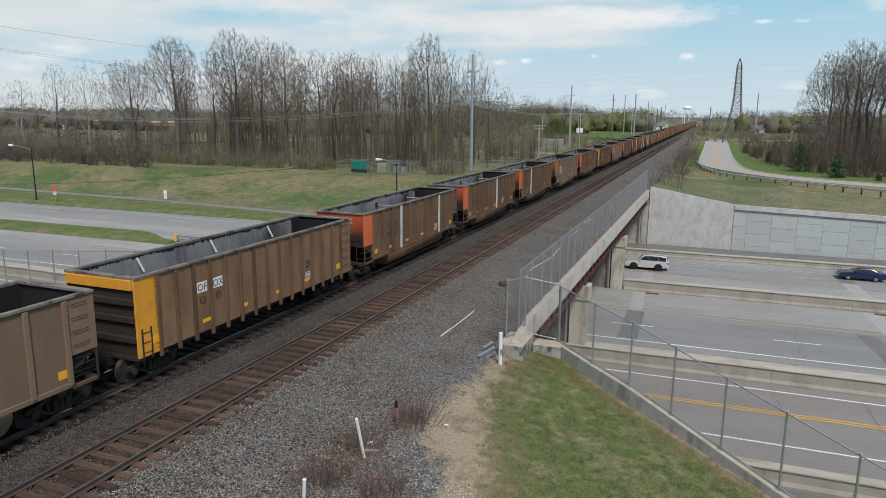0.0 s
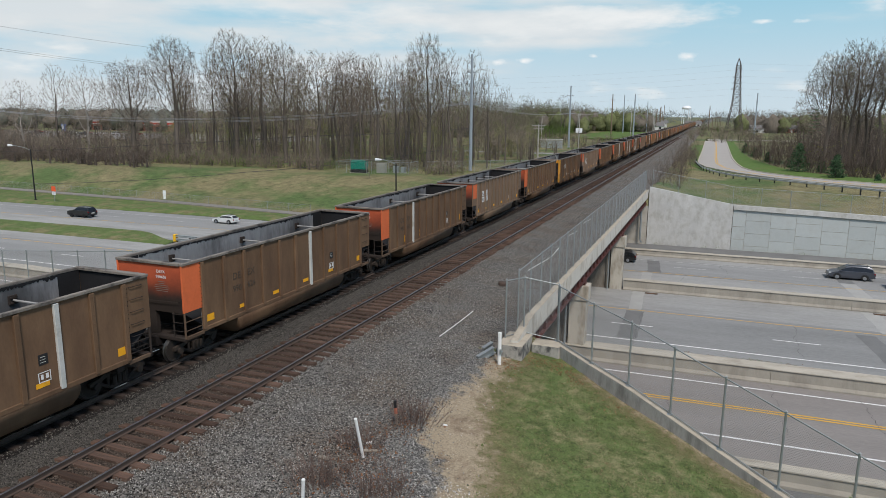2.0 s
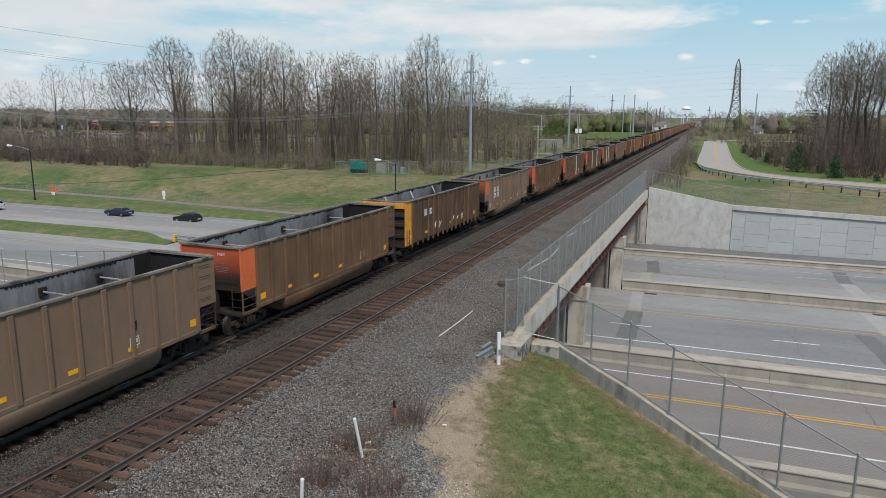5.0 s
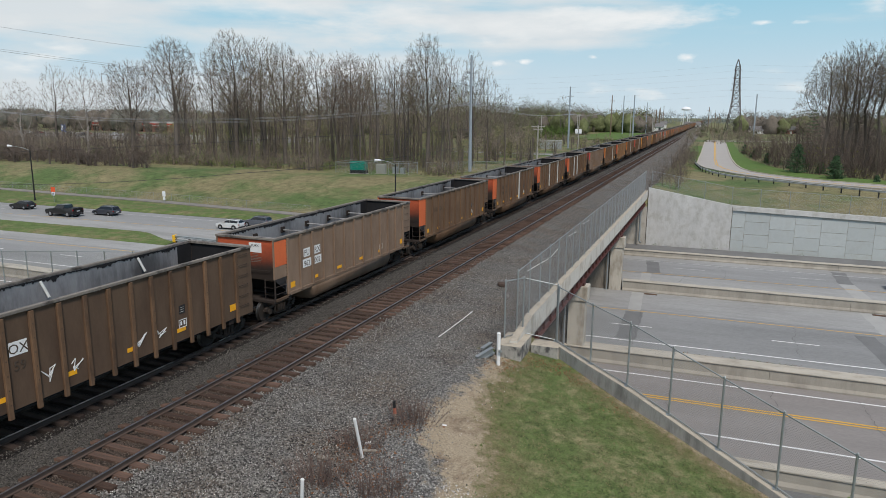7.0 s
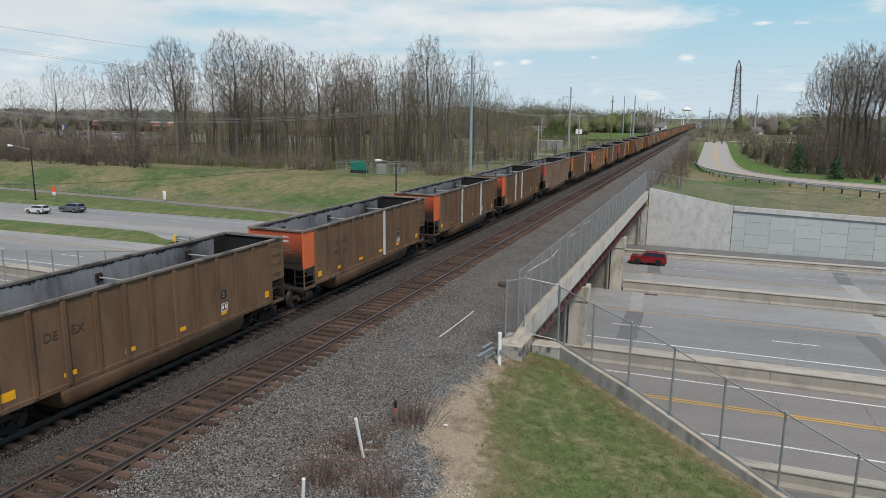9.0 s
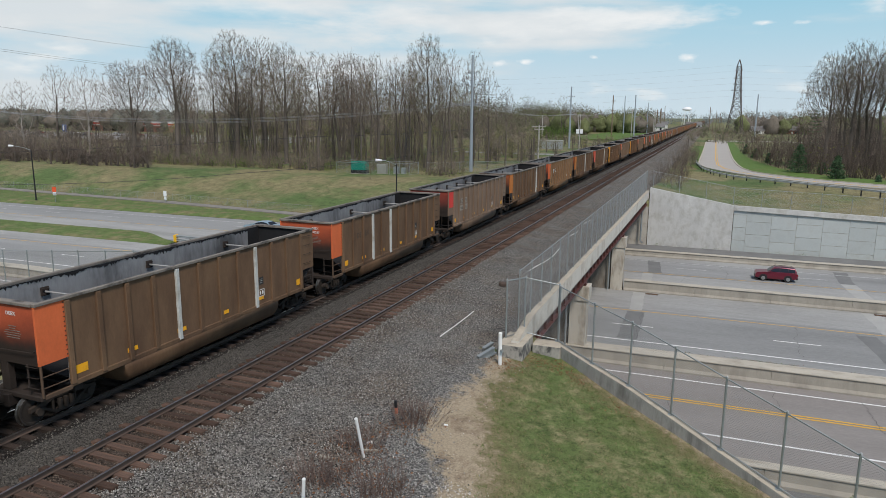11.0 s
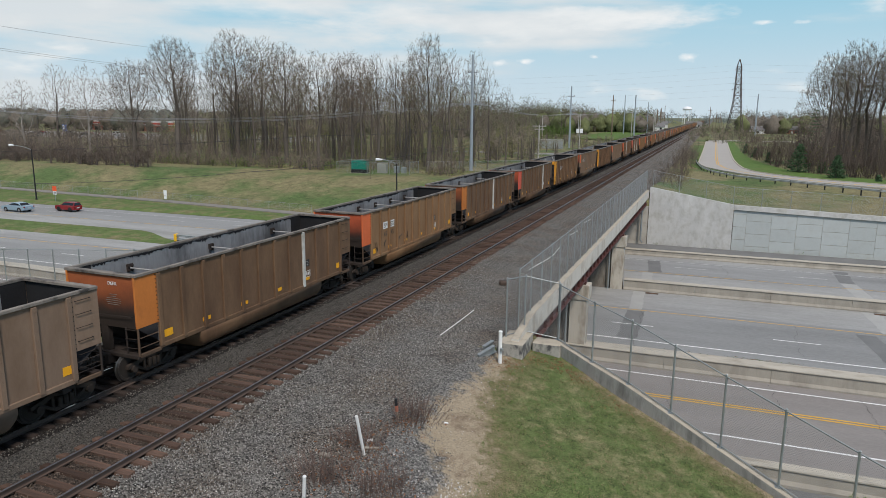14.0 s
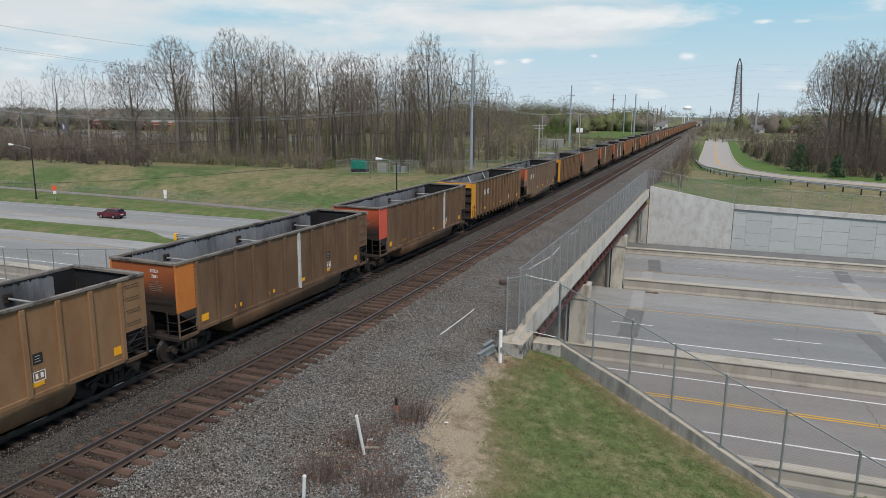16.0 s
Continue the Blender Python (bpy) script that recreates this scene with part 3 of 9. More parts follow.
for x in (-7.25, -10.2, -13.2, -16.2, -19.2, -22.4):
    bm = bmesh.new()
    zt = -0.61 if x in (-7.25, -22.4) else -1.16
    extrude(bm, [(x - 0.2, -1.33), (x + 0.2, -1.33), (x + 0.2, -1.28), (x + 0.02, -1.25), (x + 0.02, zt - 0.08), (x + 0.2, zt - 0.05), (x + 0.2, zt), (x - 0.2, zt), (x - 0.2, zt - 0.05), (x - 0.02, zt - 0.08), (x - 0.02, -1.25), (x - 0.2, -1.28)], BY0 + 0.4, BY1 + 0.4)
    if x == -7.25:
        for k in range(38):
            yy = BY0 + 1.2 + k * 1.5
            box(bm, x + 0.02, x + 0.16, yy, yy + 0.03, -1.26, -0.64)
    part("girder", bm, M["steel_red"], bridge)
for v in (43.75, 63.25):
    y = v + TH * -15
    # a column at the outer end, a recessed wall behind it
    bm = bmesh.new()
    box(bm, -7.95, -6.88, y - 0.5, y + 0.5, -7.0, -2.50, 0.02)
    part("pier", bm, M["pier_pale"], bridge, "stained concrete pier column")
    # wall and inner cap take the colour with the deck's shade in it
    x = -8.0
    while x > BX0 + 1:
        bm = bmesh.new()
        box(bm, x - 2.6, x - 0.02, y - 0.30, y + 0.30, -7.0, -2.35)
        part("pier_wall", bm, M["pier_stained_shade"], bridge)
        x -= 2.62
    bm = bmesh.new()
    box(bm, -8.05, -6.74, y - 0.58, y + 0.58, -2.50, -1.52, 0.03)
    part("pier_cap", bm, M["pier_pale"], bridge)
    bm = bmesh.new()
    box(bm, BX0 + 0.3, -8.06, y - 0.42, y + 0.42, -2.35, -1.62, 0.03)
    part("pier_cap", bm, M["pier_stained_shade"], bridge)
    bm = bmesh.new()
    tube(bm, (-8.12, y - 0.62, -6.9), (-8.12, y - 0.62, -1.9), 0.07, n=8)
    part("drain_pipe", bm, M["galv"], bridge, "grey metal drain pipe")
    for x in (-7.25, -10.2, -13.2, -16.2, -19.2):
        bm = bmesh.new()
        box(bm, x - 0.25, x + 0.25, y - 0.3, y + 0.3, -1.62 if x < -8 else -1.52, -1.33)
        part("bearing", bm, M["steel_red"], bridge)
bm = bmesh.new()
box(bm, BX0, -6.95, BY1 + 0.3, BY1 + 1.2, -7.0, -1.62)
box(bm, BX0, -6.95, BY1 + 0.9, BY1 + 1.4, -1.62, -0.6)
part("far_abutment", bm, M["concrete"], bridge, "stained concrete abutment")
bm = bmesh.new()
box(bm, BX0, -6.95, 29.0, 29.9, -7.0, -1.62)
box(bm, BX0, -6.95, 28.2, 29.0, -7.0, -0.72)
part("near_abutment", bm, M["concrete"], bridge, "stained concrete abutment")
bm = bmesh.new()
pipe(bm, [(-7.6, 85.9, -1.3), (-7.6, 85.75, -2.0), (-7.6, 85.75, -5.7), (-7.35, 85.5, -5.95)], 0.11, 8)
part("drain_pipe", bm, M["galv"], bridge, "pale metal drain pipe")
bm = bmesh.new()
box(bm, -7.75, -6.68, 26.15, 27.95, -1.6, -0.10, 0.04)
for f in bm.faces:
    f.normal_update()
    f.material_index = 1 if f.normal.z > 0.5 else 0
part("end_block", bm, [M["wing_face"], M["wing_top"]], bridge, "dark stained concrete end block")
bm = bmesh.new()
box(bm, -6.62, -5.40, 27.5, 28.3, -2.2, -0.38, 0.05)
for f in bm.faces:
    f.normal_update()
    f.material_index = 1 if f.normal.z > 0.5 else 0
part("end_block", bm, [M["wing_face"], M["wing_top"]], bridge, "dark stained concrete end block")

# near wing wall, its sloping top carries a fence
WING = [(-5.6, 28.1, -0.38), (-3.9, 26.5, -0.55), (-2.3, 25.2, -0.75), (-0.7, 23.95, -1.10), (0.95, 22.65, -1.47), (2.6, 21.3, -1.80), (4.3, 19.95, -2.15), (6.1, 18.5, -2.5), (8.2, 16.8, -2.9), (12.0, 13.7, -3.6)]
wd = Vector((WING[-1][0] - WING[0][0], WING[-1][1] - WING[0][1], 0)).normalized()
wn_ = Vector((-wd.y, wd.x, 0))
bm = bmesh.new()
rows = []
for x, y, z in WING:
    p = Vector((x, y, 0))
    rows.append([bm.verts.new((*(p + wn_ * s).xy, zz)) for s, zz in ((-0.17, z - 1.6), (-0.17, z - 0.02), (-0.15, z), (0.15, z), (0.17, z - 0.02), (0.17, -7.0))])
for p, r in zip(rows, rows[1:]):
    for k in range(6):
        bm.faces.new((p[k], r[k], r[(k + 1) % 6], p[(k + 1) % 6]))
bm.faces.new(rows[0][::-1]), bm.faces.new(rows[-1])
bmesh.ops.recalc_face_normals(bm, faces=bm.faces)
for f in bm.faces:
    f.material_index = 1 if f.normal.z > 0.5 else 0
solid("wall_wing_near", bm, [M["wing_wall"], M["wing_top"]], "weathered concrete wing wall with a sloping top", "wall", kind="structure")

# ---- railway ----
NEAR_X, TRAIN_X = -14.85, -19.04
bm = bmesh.new()
prof = [(-25.5, -1.1), (-22.3, -0.45), (-20.55, -0.27), (-17.5, -0.25), (-16.95, -0.31), (-16.35, -0.25), (-13.35, -0.26), (-11.8, -0.42), (-9.6, -0.52), (-7.6, -0.57), (-7.35, -0.60)]
ys = [-300, -200, -120, -70] + list(np.arange(-40, 90, 1.0)) + list(np.arange(90, 300, 10.0)) + [300, 400, 600, 900, 1400, 2200]
rows = []
for y in ys:
    r = []
    for i in range(len(prof) - 1):
        (a, p), (b, q) = prof[i], prof[i + 1]
        k = 4 if y < 90 else 1
        for s in range(k):
            x, z = lerp(a, b, s / k), lerp(p, q, s / k)
            r.append((x, z))
    if y >= 90:
        r = [(lerp(prof[int(j // 4)][0], prof[int(j // 4) + 1][0], (j % 4) / 4), lerp(prof[int(j // 4)][1], prof[int(j // 4) + 1][1], (j % 4) / 4)) for j in range(40)]
    r.append(prof[-1])
    if y < 26.2:
        e = -7.7 + 0.5 * noise.noise((y * 0.5, 3.1, 0)) + 0.2 * noise.noise((y * 1.7, 9.1, 0))
        r = [(x if x < -12 else lerp(-12, e, (x + 12) / 4.65), z if x < -12 else z - 0.30 * smooth_step(-8.6, -7.35, x)) for x, z in r]
    amp = 0.035 if y < 90 else 0.0
    rows.append([bm.verts.new((x, y, z + amp * noise.noise((x * 0.9, y * 0.9, 0)) + 0.4 * amp * noise.noise((x * 3, y * 3, 5)))) for x, z in r])
for a, b in zip(rows, rows[1:]):
    for i in range(len(a) - 1):
        bm.faces.new((a[i], a[i + 1], b[i + 1], b[i]))
for f in bm.faces:
    c = f.calc_center_median()
    # 3 is the strip below the train, its shade painted in
    f.material_index = 3 if abs(c.x - TRAIN_X) < 1.6 else 1 if abs(c.x - NEAR_X) < 0.8 else 2 if c.x < -14 else 0
solid("ballast_bed", bm, [M["ballast"], M["ballast_rust"], M["ballast_brown"], M["ballast_shade"]], "grey crushed stone ballast, rust brown between the rails", "ballast", kind="structure", smooth=True)


def track(x, name):
    ob = thing(name, "steel rails on weathered wooden ties", "railway track", kind="structure")
    for dx in (-0.7525, 0.7525):
        a = x + dx
        bm = bmesh.new()
        extrude(bm, [(a - 0.07, -0.165), (a + 0.07, -0.165), (a + 0.07, -0.15), (a + 0.012, -0.135), (a + 0.012, -0.05), (a + 0.034, -0.04), (a + 0.034, -0.013), (a - 0.034, -0.006), (a - 0.034, -0.04), (a - 0.012, -0.05), (a - 0.012, -0.135), (a - 0.07, -0.15)], -300, 1500)
        r = part("rail", bm, M["rail"], ob)
        bm = bmesh.new()
        extrude(bm, [(a - 0.031, -0.0055), (a - 0.022, 0.0), (a + 0.019, 0.0), (a + 0.033, -0.0075), (a + 0.030, -0.013)], -300, 1500)
        part("rail_head", bm, M["rail_head"], r, "polished running surface")
    return ob


track_near = track(NEAR_X, "railway_track")
track_train = track(TRAIN_X, "railway_track")

# ---- coal train ----
M["brown"] = material("brown", (0.16, 0.096, 0.054), 0.7, vary=0.25, scale=0.9, fine=18, bump=0.12, tint=(0.105, 0.060, 0.035), tint_at=(0.42, 0.66), tint_scale=0.7, stretch=(1, 1, 0.35), obrand=0.2, spec=0.3)
M["brown_dark"] = material("brown_dark", (0.115, 0.075, 0.048), 0.75, vary=0.22, scale=0.9, fine=18, bump=0.1, tint=(0.075, 0.046, 0.03), tint_at=(0.42, 0.68), tint_scale=0.7, stretch=(1, 1, 0.35), obrand=0.2, spec=0.3)
M["tan"] = material("tan", (0.195, 0.128, 0.084), 0.75, vary=0.2, scale=0.9, fine=18, bump=0.1, tint=(0.16, 0.115, 0.075), tint_at=(0.45, 0.7), tint_scale=0.7, stretch=(1, 1, 0.35), obrand=0.2, spec=0.3)
M["tan_orange"] = material("tan_orange", (0.235, 0.142, 0.078), 0.75, vary=0.22, scale=0.9, fine=18, bump=0.1, tint=(0.15, 0.09, 0.052), tint_at=(0.42, 0.66), tint_scale=0.7, stretch=(1, 1, 0.35), spec=0.3)
M["greyish"] = material("greyish", (0.215, 0.148, 0.103), 0.75, vary=0.2, scale=0.9, fine=18, bump=0.1, tint=(0.155, 0.10, 0.064), tint_at=(0.45, 0.7), tint_scale=0.7, stretch=(1, 1, 0.35), obrand=0.2, spec=0.3)
M["orange_brown"] = material("orange_brown", (0.235, 0.138, 0.07), 0.75, vary=0.22, scale=0.9, fine=18, bump=0.1, tint=(0.18, 0.095, 0.045), tint_at=(0.42, 0.68), tint_scale=0.7, stretch=(1, 1, 0.35), obrand=0.2, spec=0.3)
M["orange"] = material("orange", (0.62, 0.135, 0.045), 0.6, vary=0.2, scale=1.2, fine=18, bump=0.08, tint=(0.34, 0.085, 0.035), tint_at=(0.5, 0.75), tint_scale=1.0, stretch=(1, 1, 0.5), spec=0.35)
M["red_orange"] = material("red_orange", (0.60, 0.10, 0.06), 0.6, vary=0.2, scale=1.2, fine=18, bump=0.08, tint=(0.34, 0.07, 0.045), tint_at=(0.5, 0.75), tint_scale=1.0, stretch=(1, 1, 0.5), spec=0.35)
M["amber"] = material("amber", (0.50, 0.165, 0.035), 0.6, vary=0.2, scale=1.2, fine=18, bump=0.08, tint=(0.24, 0.085, 0.03), tint_at=(0.5, 0.72), tint_scale=1.0, stretch=(1, 1, 0.5), spec=0.35)
M["gold"] = material("gold", (0.66, 0.295, 0.03), 0.6, vary=0.18, scale=1.2, fine=18, bump=0.08, tint=(0.45, 0.20, 0.03), tint_at=(0.55, 0.78), tint_scale=1.0, spec=0.35)
M["red_square"] = material("red_square", (0.62, 0.05, 0.04), 0.6, vary=0.12, scale=1.2, fine=18, bump=0.05, spec=0.35)
def dark_low(m):
    """The end sheet's colour, near black at the bottom, with a ragged upper edge."""
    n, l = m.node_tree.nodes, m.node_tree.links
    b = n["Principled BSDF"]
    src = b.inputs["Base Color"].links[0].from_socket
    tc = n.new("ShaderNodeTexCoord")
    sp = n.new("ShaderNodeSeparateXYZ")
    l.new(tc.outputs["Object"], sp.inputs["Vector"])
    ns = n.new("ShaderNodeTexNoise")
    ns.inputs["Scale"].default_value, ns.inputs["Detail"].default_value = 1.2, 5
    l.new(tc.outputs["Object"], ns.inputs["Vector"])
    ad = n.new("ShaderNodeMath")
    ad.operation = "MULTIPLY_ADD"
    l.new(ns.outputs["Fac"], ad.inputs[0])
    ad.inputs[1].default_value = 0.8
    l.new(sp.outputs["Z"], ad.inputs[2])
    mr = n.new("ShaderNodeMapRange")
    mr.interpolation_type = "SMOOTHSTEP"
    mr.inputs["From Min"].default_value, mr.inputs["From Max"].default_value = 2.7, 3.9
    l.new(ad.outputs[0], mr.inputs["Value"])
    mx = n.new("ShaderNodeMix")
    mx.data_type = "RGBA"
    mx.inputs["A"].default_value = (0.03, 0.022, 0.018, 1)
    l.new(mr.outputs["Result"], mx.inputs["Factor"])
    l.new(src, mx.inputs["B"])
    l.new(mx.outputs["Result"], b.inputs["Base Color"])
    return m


M["end_red"] = dark_low(material("end_red", (0.42, 0.085, 0.035), 0.7, vary=0.3, scale=1.0, fine=16, bump=0.08, spec=0.3))
M["end_amber"] = dark_low(material("end_amber", (0.30, 0.085, 0.03), 0.7, vary=0.3, scale=1.0, fine=16, bump=0.08, spec=0.3))
M["end_maroon"] = dark_low(material("end_maroon", (0.24, 0.045, 0.03), 0.7, vary=0.3, scale=1.0, fine=16, bump=0.08, spec=0.3))
M["end_dark"] = material("end_dark", (0.034, 0.026, 0.022), 0.8, vary=0.3, scale=1.0, fine=16, bump=0.08, spec=0.25)
# rust brown, darkened further for the shade beside the ribs
M["rib_rust_shade"] = material("rib_rust_shade", (0.15, 0.088, 0.05), 0.8, vary=0.35, scale=1.4, fine=18, bump=0.12, tint=(0.075, 0.046, 0.03), tint_at=(0.42, 0.64), tint_scale=1.2, stretch=(1, 1, 0.35), obrand=0.3, spec=0.25)
M["inside"] = material("inside", (0.37, 0.37, 0.375), 0.45, 0.4, vary=0.3, scale=0.7, fine=10, bump=0.1, tint=(0.13, 0.13, 0.132), tint_at=(0.45, 0.66), tint_scale=0.6, stretch=(1, 1, 0.3), spec=0.4)
M["coal_dust"] = material("coal_dust", (0.018, 0.018, 0.019), 0.85, vary=0.4, scale=1.0, fine=14, bump=0.2, spec=0.2)
M["chord"] = material("chord", (0.20, 0.175, 0.15), 0.65, 0.1, vary=0.35, scale=1.2, fine=16, bump=0.1, tint=(0.05, 0.044, 0.04), tint_at=(0.50, 0.64), tint_scale=1.1, spec=0.3)
M["truck"] = material("truck", (0.04, 0.031, 0.025), 0.85, vary=0.3, scale=2.0, fine=20, bump=0.2, spec=0.2)
M["wheel"] = material("wheel", (0.032, 0.026, 0.022), 0.65, 0.1, vary=0.3, scale=2.0, fine=20, bump=0.1, spec=0.3)
M["wheel_rim"] = material("wheel_rim", (0.15, 0.14, 0.13), 0.4, 0.9, vary=0.15, scale=2.0, fine=20, bump=0)
M["reflector"] = material("reflector", (0.85, 0.40, 0.02), 0.4, vary=0.12, scale=3, fine=20, bump=0, tint=(0.4, 0.2, 0.03), tint_at=(0.55, 0.8), tint_scale=2)
M["white_strip"] = material("white_strip", (0.50, 0.50, 0.47), 0.6, vary=0.2, scale=2, fine=20, bump=0.05, tint=(0.28, 0.25, 0.2), tint_at=(0.5, 0.75), tint_scale=1.5)
M["strut"] = material("strut", (0.36, 0.355, 0.34), 0.55, 0.2, vary=0.2, scale=2, fine=20, bump=0.05, tint=(0.12, 0.115, 0.11), tint_at=(0.5, 0.7), tint_scale=1.5)
M["lettering"] = material("lettering", (0.72, 0.72, 0.70), 0.6, vary=0.1, scale=4, fine=20, bump=0)
M["lettering_dark"] = material("lettering_dark", (0.07, 0.05, 0.035), 0.7, vary=0.15, scale=4, fine=20, bump=0)
M["plate_grey"] = material("plate_grey", (0.29, 0.255, 0.21), 0.7, vary=0.2, scale=2, fine=20, bump=0)
M["plate_black"] = material("plate_black", (0.02, 0.02, 0.02), 0.6, vary=0.1, scale=4, fine=20, bump=0)

PITCH, SPEED, FIRST = 16.18, 15.05, 15.14 - 7.29
HALF, TOP = 1.555, 3.84


def letters(text, size, mat, parent, m, name="lettering"):
    cu = bpy.data.curves.new(name, "FONT")
    cu.body, cu.size, cu.extrude, cu.resolution_u = text, size, 0.004, 2
    cu.align_x = "CENTER"
    cu.materials.append(mat)
    ob = new(name, cu)
    ob.parent, ob.matrix_basis = parent, m
    return ob


SIMPLE_TRUCK = []


def truck(parent, y, simple=False):
    if simple:
        if not SIMPLE_TRUCK:
            bm = truck_bolster()
            for sx in (-1, 1):
                x0, x1 = sorted((sx * 0.93, sx * 1.06))
                extrude(bm, [(-1.15, 0.38), (-1.15, 0.62), (-0.42, 0.82), (0.42, 0.82), (1.15, 0.62), (1.15, 0.38), (0.42, 0.22), (-0.42, 0.22)], x0, x1, "x")
            for yy in (-0.89, 0.89):
                for sx in (-1, 1):
                    tube(bm, (sx * 0.66, yy, 0.457), (sx * 0.80, yy, 0.457), 0.457, n=12)
            SIMPLE_TRUCK.append(mesh_of("truck", bm, M["truck"]))
        return shared("truck", SIMPLE_TRUCK[0], parent, pose(0, y, 0), "dark dusty steel truck")
    tk = part("truck", truck_bolster(), M["truck"], parent, "dark dusty steel truck", at=pose(0, y, 0))
    for sx in (-1, 1):
        bm = bmesh.new()
        x0, x1 = sorted((sx * 0.93, sx * 1.06))
        extrude(bm, [(-1.15, 0.50), (-1.15, 0.62), (-0.75, 0.70), (-0.42, 0.84), (0.42, 0.84), (0.75, 0.70), (1.15, 0.62), (1.15, 0.50), (0.70, 0.56), (0.38, 0.68), (-0.38, 0.68), (-0.70, 0.56)], x0, x1, "x")
        extrude(bm, [(-0.36, 0.20), (0.36, 0.20), (0.40, 0.32), (-0.40, 0.32)], x0, x1, "x")
        for sy in (-1, 1):
            tube(bm, (sx * 0.995, sy * 0.38, 0.26), (sx * 0.995, sy * 0.86, 0.56), 0.055, n=6)
            tube(bm, (sx * 0.995, sy * 0.38, 0.28), (sx * 0.995, sy * 0.38, 0.72), 0.05, n=6)
        for yy in (-0.89, 0.89):
            tube(bm, (sx * 0.9, yy, 0.46), (sx * 1.12, yy, 0.46), 0.13, n=8)
        for yy in (-0.2, 0, 0.2):
            tube(bm, (sx * 1.08, yy, 0.30), (sx * 1.08, yy, 0.62), 0.075, n=6)
        part("side_frame", bm, M["truck"], tk)
    for yy in (-0.89, 0.89):
        bm = bmesh.new()
        prof = [(-0.83, 0.0), (-0.83, 0.10), (-0.80, 0.12), (-0.78, 0.36), (-0.805, 0.38), (-0.80, 0.452), (-0.70, 0.457), (-0.685, 0.485), (-0.655, 0.485), (-0.65, 0.36), (-0.66, 0.12), (-0.60, 0.08)]
        prof += [(-a, rr) for a, rr in reversed(prof)]
        rings = []
        for a, rr in prof:
            rings.append([bm.verts.new((a, rr * math.cos(k * math.pi / 10), rr * math.sin(k * math.pi / 10))) for k in range(20)] if rr else [bm.verts.new((a, 0, 0))] * 20)
        for (p, q), (ra, rb_) in zip(zip(rings, rings[1:]), zip([c[1] for c in prof], [c[1] for c in prof][1:])):
            for k in range(20):
                vs = list(dict.fromkeys((p[k], p[(k + 1) % 20], q[(k + 1) % 20], q[k])))
                if len(vs) > 2:
                    bm.faces.new(vs).material_index = 1 if min(ra, rb_) > 0.44 else 0
        bmesh.ops.recalc_face_normals(bm, faces=bm.faces)
        part("wheelset", bm, [M["wheel"], M["wheel_rim"]], tk, "worn steel wheels on an axle", at=pose(0, yy, 0.457))
    return tk


def truck_bolster():
    bm = bmesh.new()
    box(bm, -1.0, 1.0, -0.22, 0.22, 0.42, 0.78, 0.04)
    return bm


def ladder(parent, x, y0, y1, zs, stiles=True):
    for z in zs:
        bm = bmesh.new()
        pipe(bm, [(x, y0, z), (x + 0.05 * (1 if x > 0 else -1), y0, z), (x + 0.05 * (1 if x > 0 else -1), y1, z), (x, y1, z)], 0.011, 5)
        part("grab_iron", bm, M["end_dark"], parent)
    if stiles:
        for y in (y0, y1):
            bm = bmesh.new()
            box(bm, x - 0.02, x + 0.05, y - 0.03, y + 0.03, zs[0] - 0.25, zs[-1] + 0.15)
            part("ladder_stile", bm, M["end_dark"], parent)


